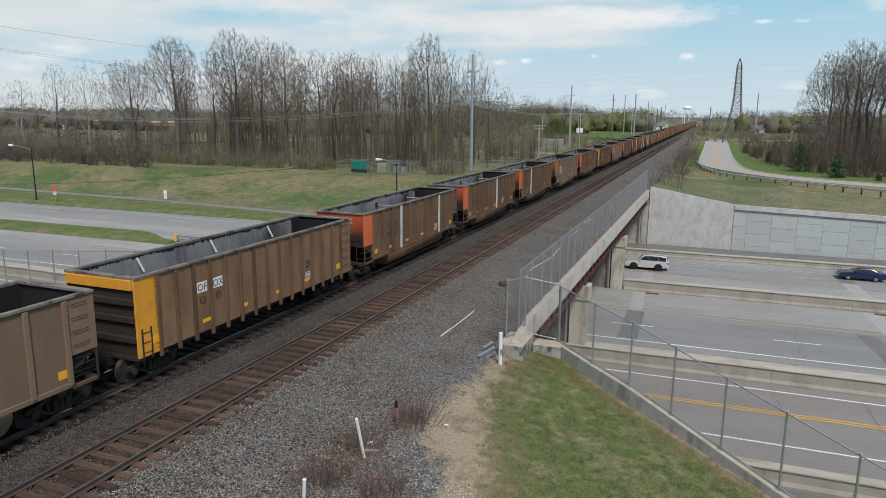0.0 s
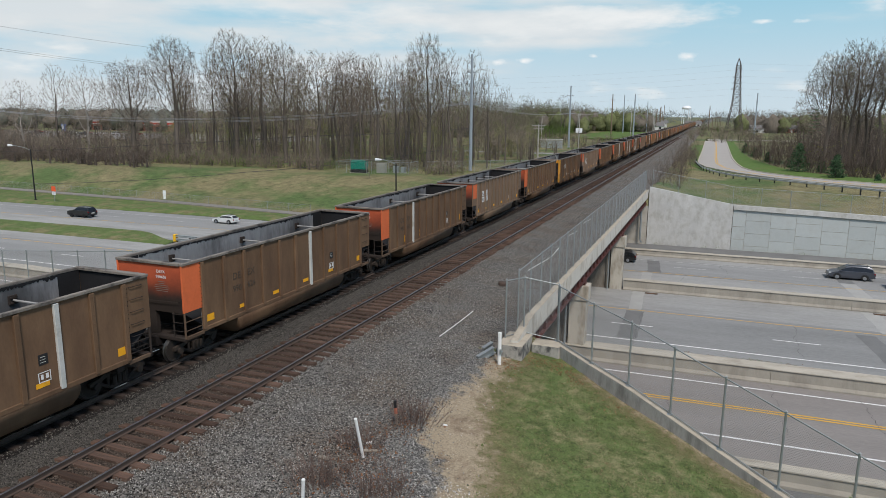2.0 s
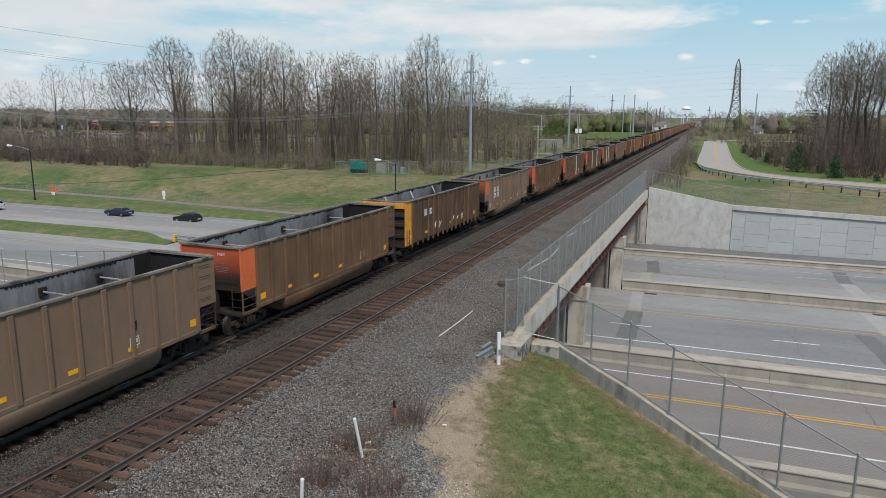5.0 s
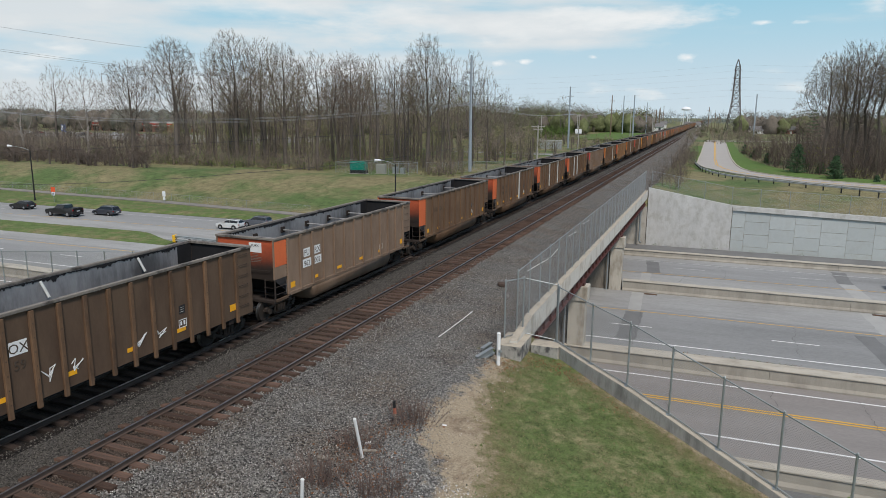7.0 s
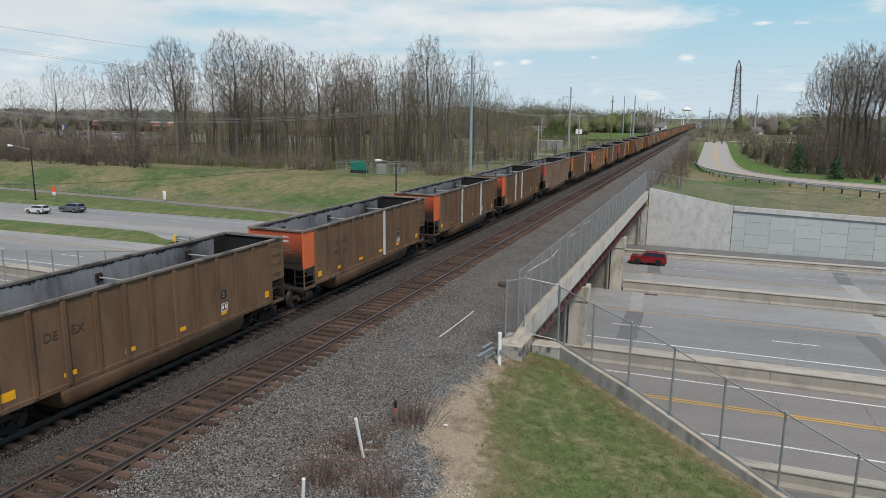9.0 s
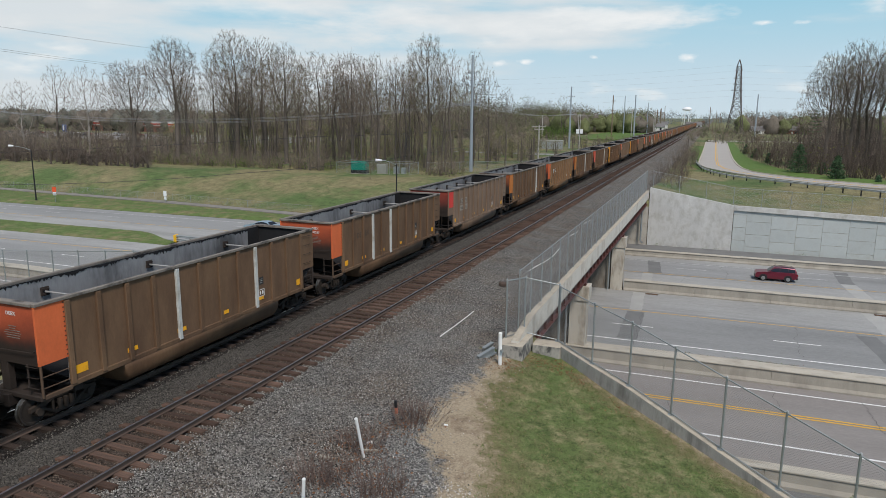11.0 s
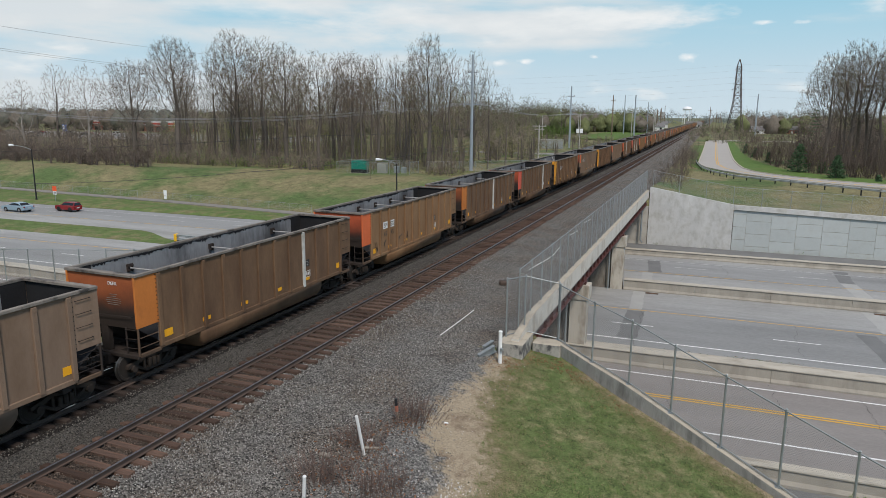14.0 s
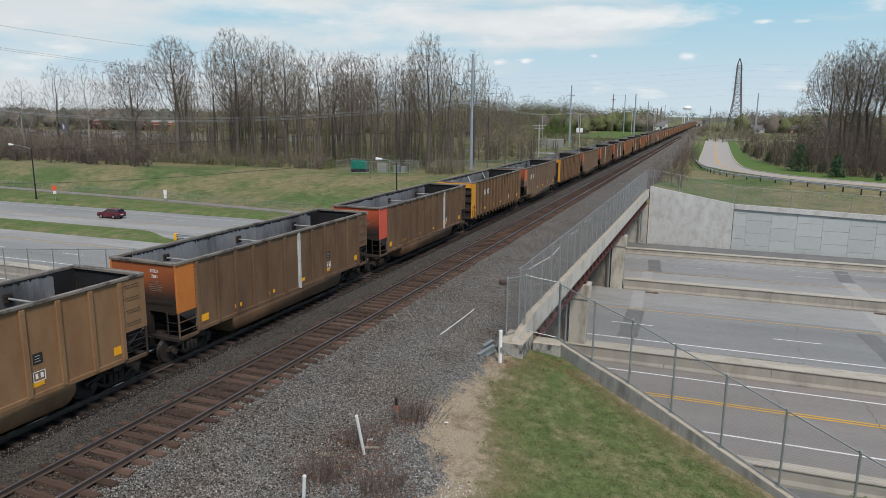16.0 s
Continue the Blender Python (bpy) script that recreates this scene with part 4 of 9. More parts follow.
def gondola(kind, body, corner, end, ribs=11, stripes=(), square=None, marks=None, number=None, plate_text=False, seed=0, braces=3, simple=False, scribble=(), end_text=(), end_plate=False, upright=False):
    r = random.Random(seed)
    hue = {"gold": "golden yellow", "orange": "orange", "red_orange": "red orange", "amber": "amber", "red_square": "red", "brown": "brown", "tan": "tan", "greyish": "grey"}.get(square or corner, "orange")
    car = thing("coal_car", f"weathered {('brown' if body != 'greyish' else 'grey brown')} coal gondola with {hue} end, empty", "rail car", "cars of the coal train")
    L = 7.29
    tub = kind == "tub"
    sill = 1.12 if tub else 1.02
    y_in = L - 1.0 if tub else L - 0.95
    # side walls
    for sx in (-1, 1):
        bm = bmesh.new()
        x0, x1 = sorted((sx * (HALF - 0.10), sx * (HALF - 0.055)))
        box(bm, x0, x1, -y_in, y_in, sill, TOP - 0.1)
        side = part("side_wall", bm, M[body], car)
        bm = bmesh.new()
        x0, x1 = sorted((sx * (HALF - 0.115), sx * (HALF - 0.1005)))
        box(bm, x0, x1, -y_in, y_in, sill, TOP - 0.1)
        part("lining", bm, M["inside"], side, "grey worn inner face")
        n = ribs
        joint = bmesh.new()
        rivets = bmesh.new()
        for i in range(n):
            y = lerp(-y_in + 0.06, y_in - 0.06, i / (n - 1))
            bm = joint if simple and i not in stripes else bmesh.new()
            x0, x1 = sorted((sx * (HALF - 0.056), sx * (HALF + 0.035)))
            low_z = sill - (0.02 if tub else 0.22)
            w = 0.085 if tub else 0.075
            box(bm, x0, x1, y - w, y + w, low_z, TOP - 0.13, 0 if simple else 0.012)
            if not simple and i not in stripes:
                for k in range(9 if tub else 6):
                    zz = sill + 0.2 + k * (0.28 if tub else 0.42)
                    box(rivets, min(sx * (HALF + 0.035), sx * (HALF + 0.045)), max(sx * (HALF + 0.035), sx * (HALF + 0.045)), y - 0.016, y + 0.016, zz, zz + 0.035)
            if bm is not joint:
                # ribbed cars: rib shade is put into the darker rib colour
                part("rib", bm, M["white_strip"] if i in stripes else M[body] if tub else M["rib_rust_shade"], side, "pale reflective strip" if i in stripes else "")
        if simple:
            tagged(part("ribs", joint, M[body] if tub else M["rib_rust_shade"], side), kind="stuff")
            rivets.free()
        else:
            joint.free()
            tagged(part("rivets", rivets, M[body] if tub else M["brown_dark"], side), kind="stuff")
        if tub:
            bm = bmesh.new()
            x0, x1 = sorted((sx * (HALF - 0.07), sx * (HALF + 0.004)))
            box(bm, x0, x1, -y_in, y_in, sill - 0.10, sill + 0.06, 0.015)
            part("side_sill", bm, M[body], side)
        # corner panels at both ends
        for sy in (-1, 1):
            bm = bmesh.new()
            x0, x1 = sorted((sx * (HALF - 0.09), sx * (HALF - 0.02)))
            y0, y1 = sorted((sy * (y_in + 0.004), sy * L))
            box(bm, x0, x1, y0, y1, 1.98 if tub else 1.0, TOP - 0.1, 0.008)
            rivets = bmesh.new()
            if not simple:
                for k in range(12 if tub else 18):
                    zz = (2.06 if tub else 1.15) + k * 0.145
                    yy = sy * (y_in + 0.06)
                    box(rivets, min(sx * (HALF - 0.02), sx * (HALF - 0.008)), max(sx * (HALF - 0.02), sx * (HALF - 0.008)), yy - 0.018, yy + 0.018, zz, zz + 0.035)
            if sy < 0 and square:
                cm, cl = M[body], ""
            else:
                cm, cl = (M[corner] if sy < 0 else M[body]), (f"{hue} painted corner" if sy < 0 else "")
            cp = part("corner_panel", bm, cm, car, cl)
            if not simple:
                bm = bmesh.new()
                x0, x1 = sorted((sx * (HALF - 0.105), sx * (HALF - 0.0905)))
                y0, y1 = sorted((sy * (y_in + 0.004), sy * (L - 0.12)))
                box(bm, x0, x1, y0, y1, 1.98 if tub else 1.05, TOP - 0.1)
                part("lining", bm, M["coal_dust"], cp, "black coal-dusted inner face")
            if simple:
                rivets.free()
            else:
                tagged(part("rivets", rivets, M["end_dark"], cp), kind="stuff")
            if sy < 0 and square:
                bm = bmesh.new()
                x0, x1 = sorted((sx * (HALF - 0.019), sx * (HALF - 0.012)))
                box(bm, x0, x1, -L + 0.06, -y_in - 0.04, 2.55, TOP - 0.16)
                part("colour_patch", bm, M[square], cp, f"{hue} painted square")
            if tub and not simple:
                bm = bmesh.new()
                x = sx * (HALF - 0.05)
                ye = sy * (L - 0.05)
                tube(bm, (x, ye, 1.0), (x, ye, 1.98), 0.04, n=6)
                tube(bm, (x, sy * (y_in - 0.02), 1.0), (x, sy * (y_in - 0.02), 1.98), 0.045, n=6)
                for z in (1.28, 1.62):
                    tube(bm, (x, ye, z), (x, sy * y_in, z), 0.018, n=5)
                part("end_post", bm, M["brown_dark"] if sy < 0 and not square else M["end_dark"], car)
    # ends
    for sy in (-1, 1):
        bm = bmesh.new()
        y0, y1 = sorted((sy * (L - 0.10), sy * (L - 0.04)))
        box(bm, -HALF + 0.09, HALF - 0.09, y0, y1, 1.95 if tub else 1.05, TOP - 0.1)
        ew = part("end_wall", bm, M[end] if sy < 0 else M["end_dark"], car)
        bm = bmesh.new()
        y0, y1 = sorted((sy * (L - 0.115), sy * (L - 0.1005)))
        box(bm, -HALF + 0.12, HALF - 0.12, y0, y1, 1.95 if tub else 1.05, TOP - 0.1)
        part("lining", bm, M["coal_dust"], ew, "black coal-dusted inner face")
        if tub:
            bm = bmesh.new()
            a = [(-HALF + 0.12, sy * (L - 0.08), 1.96), (HALF - 0.12, sy * (L - 0.08), 1.96), (HALF - 0.12, sy * (y_in - 0.35), 1.06), (-HALF + 0.12, sy * (y_in - 0.35), 1.06)]
            vs = [bm.verts.new(c) for c in a] + [bm.verts.new((c[0], c[1] - sy * 0.05, c[2] - 0.05)) for c in a]
            for q in ((0, 1, 2, 3), (7, 6, 5, 4), (0, 4, 5, 1), (1, 5, 6, 2), (2, 6, 7, 3), (3, 7, 4, 0)):
                bm.faces.new([vs[i] for i in q])
            part("slope_sheet", bm, M["coal_dust"], car)
            bm = bmesh.new()
            box(bm, -0.16, 0.16, min(sy * (L - 0.26), sy * (L - 0.05)), max(sy * (L - 0.26), sy * (L - 0.05)), 1.05, 1.96, 0.015)
            part("centre_post", bm, M["end_dark"], car)
            if not simple:
                bm = bmesh.new()
                pipe(bm, [(-HALF + 0.2, sy * (L - 0.04), 2.42), (-HALF + 0.2, sy * (L + 0.06), 2.40), (0, sy * (L + 0.06), 2.37), (HALF - 0.2, sy * (L + 0.06), 2.40), (HALF - 0.2, sy * (L - 0.04), 2.42)], 0.012, 5)
                for z in (1.3, 1.62, 1.94):
                    pipe(bm, [(HALF - 0.12, sy * (L - 0.03), z), (HALF - 0.12, sy * (L + 0.03), z), (HALF - 0.55, sy * (L + 0.03), z), (HALF - 0.55, sy * (L - 0.03), z)], 0.013, 5)
                tube(bm, (HALF - 0.55, sy * (L - 0.03), 1.04), (HALF - 0.55, sy * (L - 0.03), 1.98), 0.03, n=6)
                part("end_ladder", bm, M["end_dark"], car, "thin black grab irons")
        else:
            for z in (1.55, 2.25, 2.85):
                bm = bmesh.new()
                box(bm, -HALF + 0.1, HALF - 0.1, min(sy * (L - 0.04), sy * (L + 0.09)), max(sy * (L - 0.04), sy * (L + 0.09)), z, z + 0.22, 0.02)
                part("end_beam", bm, M["end_dark"], ew)
            if sy < 0:
                bm = bmesh.new()
                box(bm, -HALF + 0.1, HALF - 0.1, -L - 0.075, -L + 0.035, 3.38, TOP - 0.1, 0.015)
                part("end_band", bm, M[corner], ew, f"{hue} painted band")
        bm = bmesh.new()
        box(bm, -HALF + 0.05, HALF - 0.05, min(sy * (L - 0.24), sy * (L + 0.02)), max(sy * (L - 0.24), sy * (L + 0.02)), 0.90, 1.05, 0.02)
        box(bm, -HALF + 0.12, HALF - 0.12, min(sy * (L - 1.45), sy * (L - 1.15)), max(sy * (L - 1.45), sy * (L - 1.15)), 0.78, 1.04, 0.02)
        box(bm, -0.3, 0.3, min(sy * (L - 3.0), sy * (L + 0.15)), max(sy * (L - 3.0), sy * (L + 0.15)), 0.62, 1.0, 0.02)
        part("end_sill", bm, M["end_dark"], car)
        bm = bmesh.new()
        box(bm, -0.12, 0.12, min(sy * L, sy * (L + 0.62)), max(sy * L, sy * (L + 0.62)), 0.74, 0.96, 0.03)
        box(bm, -0.2, 0.2, min(sy * (L + 0.58), sy * (L + 0.79)), max(sy * (L + 0.58), sy * (L + 0.79)), 0.70, 1.0, 0.05)
        part("coupler", bm, M["truck"], car)
        truck(car, sy * 6.2, simple)
    # floor and tub
    bm = bmesh.new()
    box(bm, -HALF + 0.1, HALF - 0.1, -y_in, y_in, sill - 0.06, sill)
    part("floor_plate", bm, M["coal_dust"], car)
    if tub:
        bm = bmesh.new()
        half = [(HALF - 0.05, sill - 0.06), (HALF + 0.005, 1.0), (HALF + 0.02, 0.86), (HALF + 0.005, 0.70), (HALF - 0.04, 0.56), (HALF - 0.12, 0.44), (HALF - 0.25, 0.35), (HALF - 0.5, 0.30)]
        prof = [(-x, z) for x, z in half] + half[::-1]
        extrude(bm, prof, -4.3, 4.3)
        for v in bm.verts:
            v.co.y *= 1.0 - 0.06 * smooth_step(0.9, 0.3, v.co.z)
        part("tub", bm, M[body], car, "rounded belly under the floor", smooth=True)
    # top chord
    bm = bmesh.new()
    for sx in (-1, 1):
        x0, x1 = sorted((sx * (HALF - 0.12), sx * (HALF + 0.025)))
        box(bm, x0, x1, -L, L, TOP - 0.1, TOP, 0.015)
    part("top_chord", bm, M["chord"], car, "dusty top rail")
    for sy in (-1, 1):
        bm = bmesh.new()
        y0, y1 = sorted((sy * (L - 0.2), sy * (L + 0.03)))
        box(bm, -HALF + 0.122, HALF - 0.122, y0, y1, TOP - 0.1, TOP, 0.015)
        part("end_chord", bm, M["chord"], car)
    # inner cross braces with brackets
    for i in range(braces):
        y = lerp(-4.6, 4.6, i / max(1, braces - 1)) if tub else lerp(-4.2, 4.2, i / max(1, braces - 1))
        if tub:
            bm = bmesh.new()
            tube(bm, (-HALF + 0.12, y, 3.28), (HALF - 0.12, y, 3.28), 0.038, n=6)
            br = part("cross_brace", bm, M["strut"], car)
            for sx in () if simple else (-1, 1):
                bm = bmesh.new()
                x0, x1 = sorted((sx * (HALF - 0.19), sx * (HALF - 0.13)))
                box(bm, x0, x1, y - 0.15, y + 0.15, 3.14, 3.44, 0.01)
                for by, bz in ((-0.09, 3.20), (0.09, 3.20), (-0.09, 3.37), (0.09, 3.37)):
                    x2, x3 = sorted((sx * (HALF - 0.19), sx * (HALF - 0.235)))
                    box(bm, x2, x3, y + by - 0.03, y + by + 0.03, bz - 0.03, bz + 0.03)
                part("bracket", bm, M["end_dark"], br, "dark bolted bracket")
        else:
            for sx in (-1, 1):
                bm = bmesh.new()
                tube(bm, (sx * (HALF - 0.13), y, 3.66), (sx * (HALF - 0.40), y + 0.06, 3.12), 0.05, n=6)
                part("diagonal_brace", bm, M["white_strip"], car)
    if simple:
        return car
    # coal crust along the inner top edge, with a ragged lower rim
    for sx in (-1, 1):
        bm = bmesh.new()
        n = 240
        xo, xi = sx * (HALF - 0.116), sx * (HALF - 0.128)
        prev = None
        for i in range(n + 1):
            y = lerp(-y_in, y_in, i / n)
            d = 0.03 + 0.15 * max(0.0, noise.noise((y * 1.3, seed * 3.7 + sx, 0)) + 0.25) * r.uniform(0.3, 1.25) + (r.uniform(0.02, 0.09) if r.random() < 0.3 else 0.0)
            cur = [bm.verts.new((xo, y, TOP - 0.1)), bm.verts.new((xi, y, TOP - 0.1)), bm.verts.new((xi, y, TOP - 0.1 - d)), bm.verts.new((xo, y, TOP - 0.1 - d))]
            if prev:
                for k in (1, 2):
                    bm.faces.new((prev[k], cur[k], cur[k + 1], prev[k + 1]))
            prev = cur
        part("coal_crust", bm, M["coal_dust"], car, "black coal crust along the rim")
    # ladders and grab irons
    for sx in (-1, 1):
        x = sx * (HALF - 0.02)
        ladder(car, x, L - 0.85, L - 0.32, [1.45 + 0.42 * k for k in range(6)], False)
    if tub:
        for sx in (-1, 1):
            for sy in (-1, 1):
                bm = bmesh.new()
                x0, x1 = sorted((sx * (HALF - 0.11), sx * (HALF - 0.02)))
                y0, y1 = sorted((sy * (L - 0.1), sy * (y_in - 0.02)))
                box(bm, x0, x1, y0, y1, 0.94, 1.06, 0.01)
                part("platform_sill", bm, M["brown_dark"], car)
    else:
        ladder(car, HALF - 0.05, -L + 0.2, -L + 0.6, [1.15, 1.5, 1.85], True)
    bm = bmesh.new()
    pipe(bm, [(-0.9, L + 0.2, 1.1), (-0.9, L + 0.2, 2.0), (-0.4, L + 0.2, 2.0), (-0.4, L + 0.2, 1.1)], 0.02, 5)
    tube(bm, (-0.65, L + 0.12, 1.6), (-0.65, L + 0.2, 1.6), 0.28, n=14)
    part("hand_brake", bm, M["end_dark"], car)
    # painted reflectors and panels on the side walls
    for sx in (-1, 1):
        xf = sx * (HALF - 0.048)
        for i, y in enumerate((-6.85, -4.2, -1.9, 0.5, 2.8, 5.75)):
            bm = bmesh.new()
            h, w = (0.27, 0.44) if i in (0, 5) else (0.15, 0.44)
            z0 = 2.06 if i == 0 and tub else 1.36
            if upright:
                h, w = (0.9, 0.10) if i == 0 else (0.42, 0.09)
            xx = sx * (HALF - 0.012) if i == 0 else xf
            x0, x1 = sorted((xx, xx + sx * 0.004))
            if i == 0 and tub:
                y = -6.2
                z0 = 1.34
                xx = xf
            box(bm, x0 if not (i == 0 and tub) else min(xf, xf + sx * 0.004), x1 if not (i == 0 and tub) else max(xf, xf + sx * 0.004), y + 0.1, y + 0.1 + w, z0, z0 + h)
            part("reflector", bm, M["reflector"], car, "yellow reflector")
        face = pose(0, 0, 0)
        rot = Euler((radians(90), 0, radians(90 if sx > 0 else -90))).to_matrix().to_4x4()

        def on_side(y, z, lift=0.0):
            return Matrix.Translation((xf + sx * (0.006 + lift), y, z)) @ rot
        bm = bmesh.new()
        x0, x1 = sorted((xf, xf + sx * 0.004))
        box(bm, x0, x1, 3.05, 3.36, 2.02, 2.34)
        part("notice_plate", bm, M["plate_black"], car)
        for k in range(3):
            bm = bmesh.new()
            x0, x1 = sorted((xf + sx * 0.0045, xf + sx * 0.007))
            box(bm, x0, x1, 3.1, 3.28, 2.09 + k * 0.08, 2.103 + k * 0.08)
            part("text_bar", bm, M["white_strip"], car)
        bm = bmesh.new()
        x0, x1 = sorted((xf + sx * 0.002, xf + sx * 0.006))
        for a, b, c, d in ((3.0, 3.4, 1.5, 1.525), (3.0, 3.4, 1.785, 1.81), (3.0, 3.025, 1.525, 1.785), (3.375, 3.4, 1.525, 1.785), (3.08, 3.16, 1.59, 1.74), (3.24, 3.33, 1.59, 1.74)):
            box(bm, x0, x1, a, b, c, d)
        part("data_panel", bm, M["lettering"], car, "white framed data panel")
        if marks:
            gap = 2 * (y_in - 0.06) / (ribs - 1)
            rib_y = min((-y_in + 0.06 + gap * i for i in range(ribs)), key=lambda v: abs(v + 3.9))
            off = min(gap / 2, 0.46)
            for z_, words in zip((2.62, 2.12), marks):
                for word, yc in zip(words, (rib_y - off, rib_y + off)):
                    size = 0.40 if len(word) < 3 else 0.36
                    if plate_text and (z_ > 2.5 or plate_text != "top"):
                        bm = bmesh.new()
                        w = 0.62 * size * len(word) + 0.06
                        x0, x1 = sorted((xf, xf + sx * 0.004))
                        box(bm, x0, x1, yc - w / 2, yc + w / 2, z_ - 0.06, z_ + 0.34)
                        part("mark_panel", bm, M["lettering"] if plate_text != "pale" else M["plate_grey"], car)
                    letters(word, size, M["lettering_dark"], car, on_side(yc, z_))
        if scribble and sx > 0:
            rg = random.Random(seed + 400)
            for yc in scribble:
                bm = bmesh.new()
                p = Vector((xf + 0.008, yc, 1.45 + rg.uniform(0, 0.2)))
                for _k in range(7):
                    q = Vector((xf + 0.008, yc + rg.uniform(-0.3, 0.3), 1.4 + rg.uniform(0, 0.55)))
                    tube(bm, p, q, 0.012, n=4)
                    p = q
                part("graffiti", bm, M["lettering"] if seed == 7 else M["lettering_dark"], car, "scrawled paint marks")
    if end_text:
        rot = Euler((radians(90), 0, 0)).to_matrix().to_4x4()
        if end_plate:
            bm = bmesh.new()
            box(bm, 0.22, 0.88, -L + 0.028, -L + 0.038, 3.16, 3.60)
            part("mark_panel", bm, M["lettering"], car)
        for z_, word in zip((3.42, 3.22), end_text):
            letters(word, 0.16, M["lettering_dark"] if end_plate else M["lettering"], car, Matrix.Translation((0.55, -L + 0.022, z_)) @ rot)
        for k in range(6):
            bm = bmesh.new()
            w = (0.16, 0.12, 0.3, 0.34, 0.3, 0.26)[k]
            box(bm, 0.55 - w, 0.55 + w, -L + 0.03, -L + 0.038, 3.08 - k * 0.07, 3.10 - k * 0.07)
            part("text_bar", bm, M["chord"], car)
    return car

CARS = {
    0: dict(kind="tub", body="tan", corner="tan", end="end_dark", ribs=11),
    1: dict(kind="ribs", body="tan_orange", corner="gold", end="end_dark", ribs=15, marks=[("OF", "OX"), ("53", "85")], plate_text="top"),
    2: dict(kind="tub", body="brown", corner="orange", end="end_red", ribs=11, stripes=(3, 8), marks=[("DE", "EX"), ("990", "663")], end_text=("DEEX", "990663")),
    3: dict(kind="tub", body="brown", corner="orange", end="end_red", ribs=11, stripes=(6,), marks=[("DE", "EX"), ("990", "626")], end_text=("DEEX", "990626")),
    4: dict(kind="tub", body="brown", corner="orange", end="end_red", ribs=12, stripes=(3,), marks=[("DE", "TX"), ("980", "063")], end_text=("DEEX", "980063"), upright=True),
    5: dict(kind="tub", body="tan", corner="orange", end="end_red", ribs=13, square="orange", marks=[("FU", "RX"), ("962", "367")], plate_text="white", braces=5, end_text=("FURX", "962367"), end_plate=True, scribble=(-5.7,)),
    6: dict(kind="tub", body="brown", corner="orange", end="end_red", ribs=13, end_text=("DEEX", "")),
    7: dict(kind="ribs", body="brown_dark", corner="gold", end="end_dark", ribs=15, marks=[("OF", "OX"), ("53", "59")], plate_text="top", scribble=(-2.3, -1.3, 1.2, 2.1)),
    8: dict(kind="tub", body="greyish", corner="orange", end="end_red", ribs=13, square="orange", marks=[("FU", "RX"), ("962", "002")], plate_text="white", braces=5, end_text=("FURX", ""), end_plate=True),
    9: dict(kind="tub", body="brown", corner="orange", end="end_red", ribs=12, marks=[("DE", "EX")]),
    10: dict(kind="tub", body="brown", corner="orange", end="end_red", ribs=11, stripes=(6,), marks=[("DE", "EX"), ("990", "841")], end_text=("DEEX", "990841")),
    11: dict(kind="tub", body="brown", corner="orange", end="end_red", ribs=12, stripes=(4, 8), end_text=("DEEX", "")),
    12: dict(kind="tub", body="brown", corner="orange", end="end_red", ribs=12, stripes=(3, 5), marks=[("DE", "EX")], end_text=("DEEX", "980237")),
    13: dict(kind="tub", body="greyish", corner="greyish", end="end_maroon", ribs=12, square="red_square", marks=[("ND", "YX"), ("966", "417")], plate_text="pale", braces=5, end_text=("NDYX", "966417")),
    14: dict(kind="tub", body="brown", corner="amber", end="end_amber", ribs=12, stripes=(8,), end_text=("DEEX", "")),
    15: dict(kind="tub", body="orange_brown", corner="orange", end="end_red", ribs=12, marks=[("SP", "SX"), ("65", "45")], plate_text="top", braces=5, scribble=(-5.6, -4.5, -2.4, -1.4)),
    16: dict(kind="tub", body="brown", corner="amber", end="end_amber", ribs=12, stripes=(6,), end_text=("DEEX", "7881")),
    17: dict(kind="tub", body="brown", corner="red_orange", end="end_red", ribs=12, stripes=(8,), end_text=("DEEX", "")),
    18: dict(kind="ribs", body="orange_brown", corner="gold", end="end_dark", ribs=15, marks=[("OF", "OX")], plate_text="top"),
    19: dict(kind="tub", body="tan", corner="orange", end="end_red", ribs=13, square="orange", marks=[("FU", "RX")], plate_text="white"),
}
TRAIN = [(k, gondola(seed=k, **spec)) for k, spec in CARS.items()]
plain = [gondola(seed=90 + i, simple=True, **s) for i, s in enumerate((
    dict(kind="tub", body="brown", corner="orange", end="end_red", ribs=12, stripes=(4,)),
    dict(kind="tub", body="orange_brown", corner="orange", end="end_red", ribs=12),
    dict(kind="ribs", body="orange_brown", corner="gold", end="end_dark", ribs=15),
    dict(kind="tub", body="tan", corner="greyish", end="end_red", ribs=13, square="orange"),
    dict(kind="tub", body="brown", corner="amber", end="end_amber", ribs=12, stripes=(8,)),
    dict(kind="tub", body="brown", corner="red_orange", end="end_red", ribs=12, stripes=(4, 8))))]
order = random.Random(5)
for k in range(20, 84):
    i = order.choice((0, 0, 1, 1, 2, 3, 4, 5))
    TRAIN.append((k, copy_thing(plain[i], pose(TRAIN_X, FIRST + PITCH * k, 0))))
for p in plain:
    for o in (*p.children_recursive, p):
        bpy.data.objects.remove(o)

TRAFFIC = []
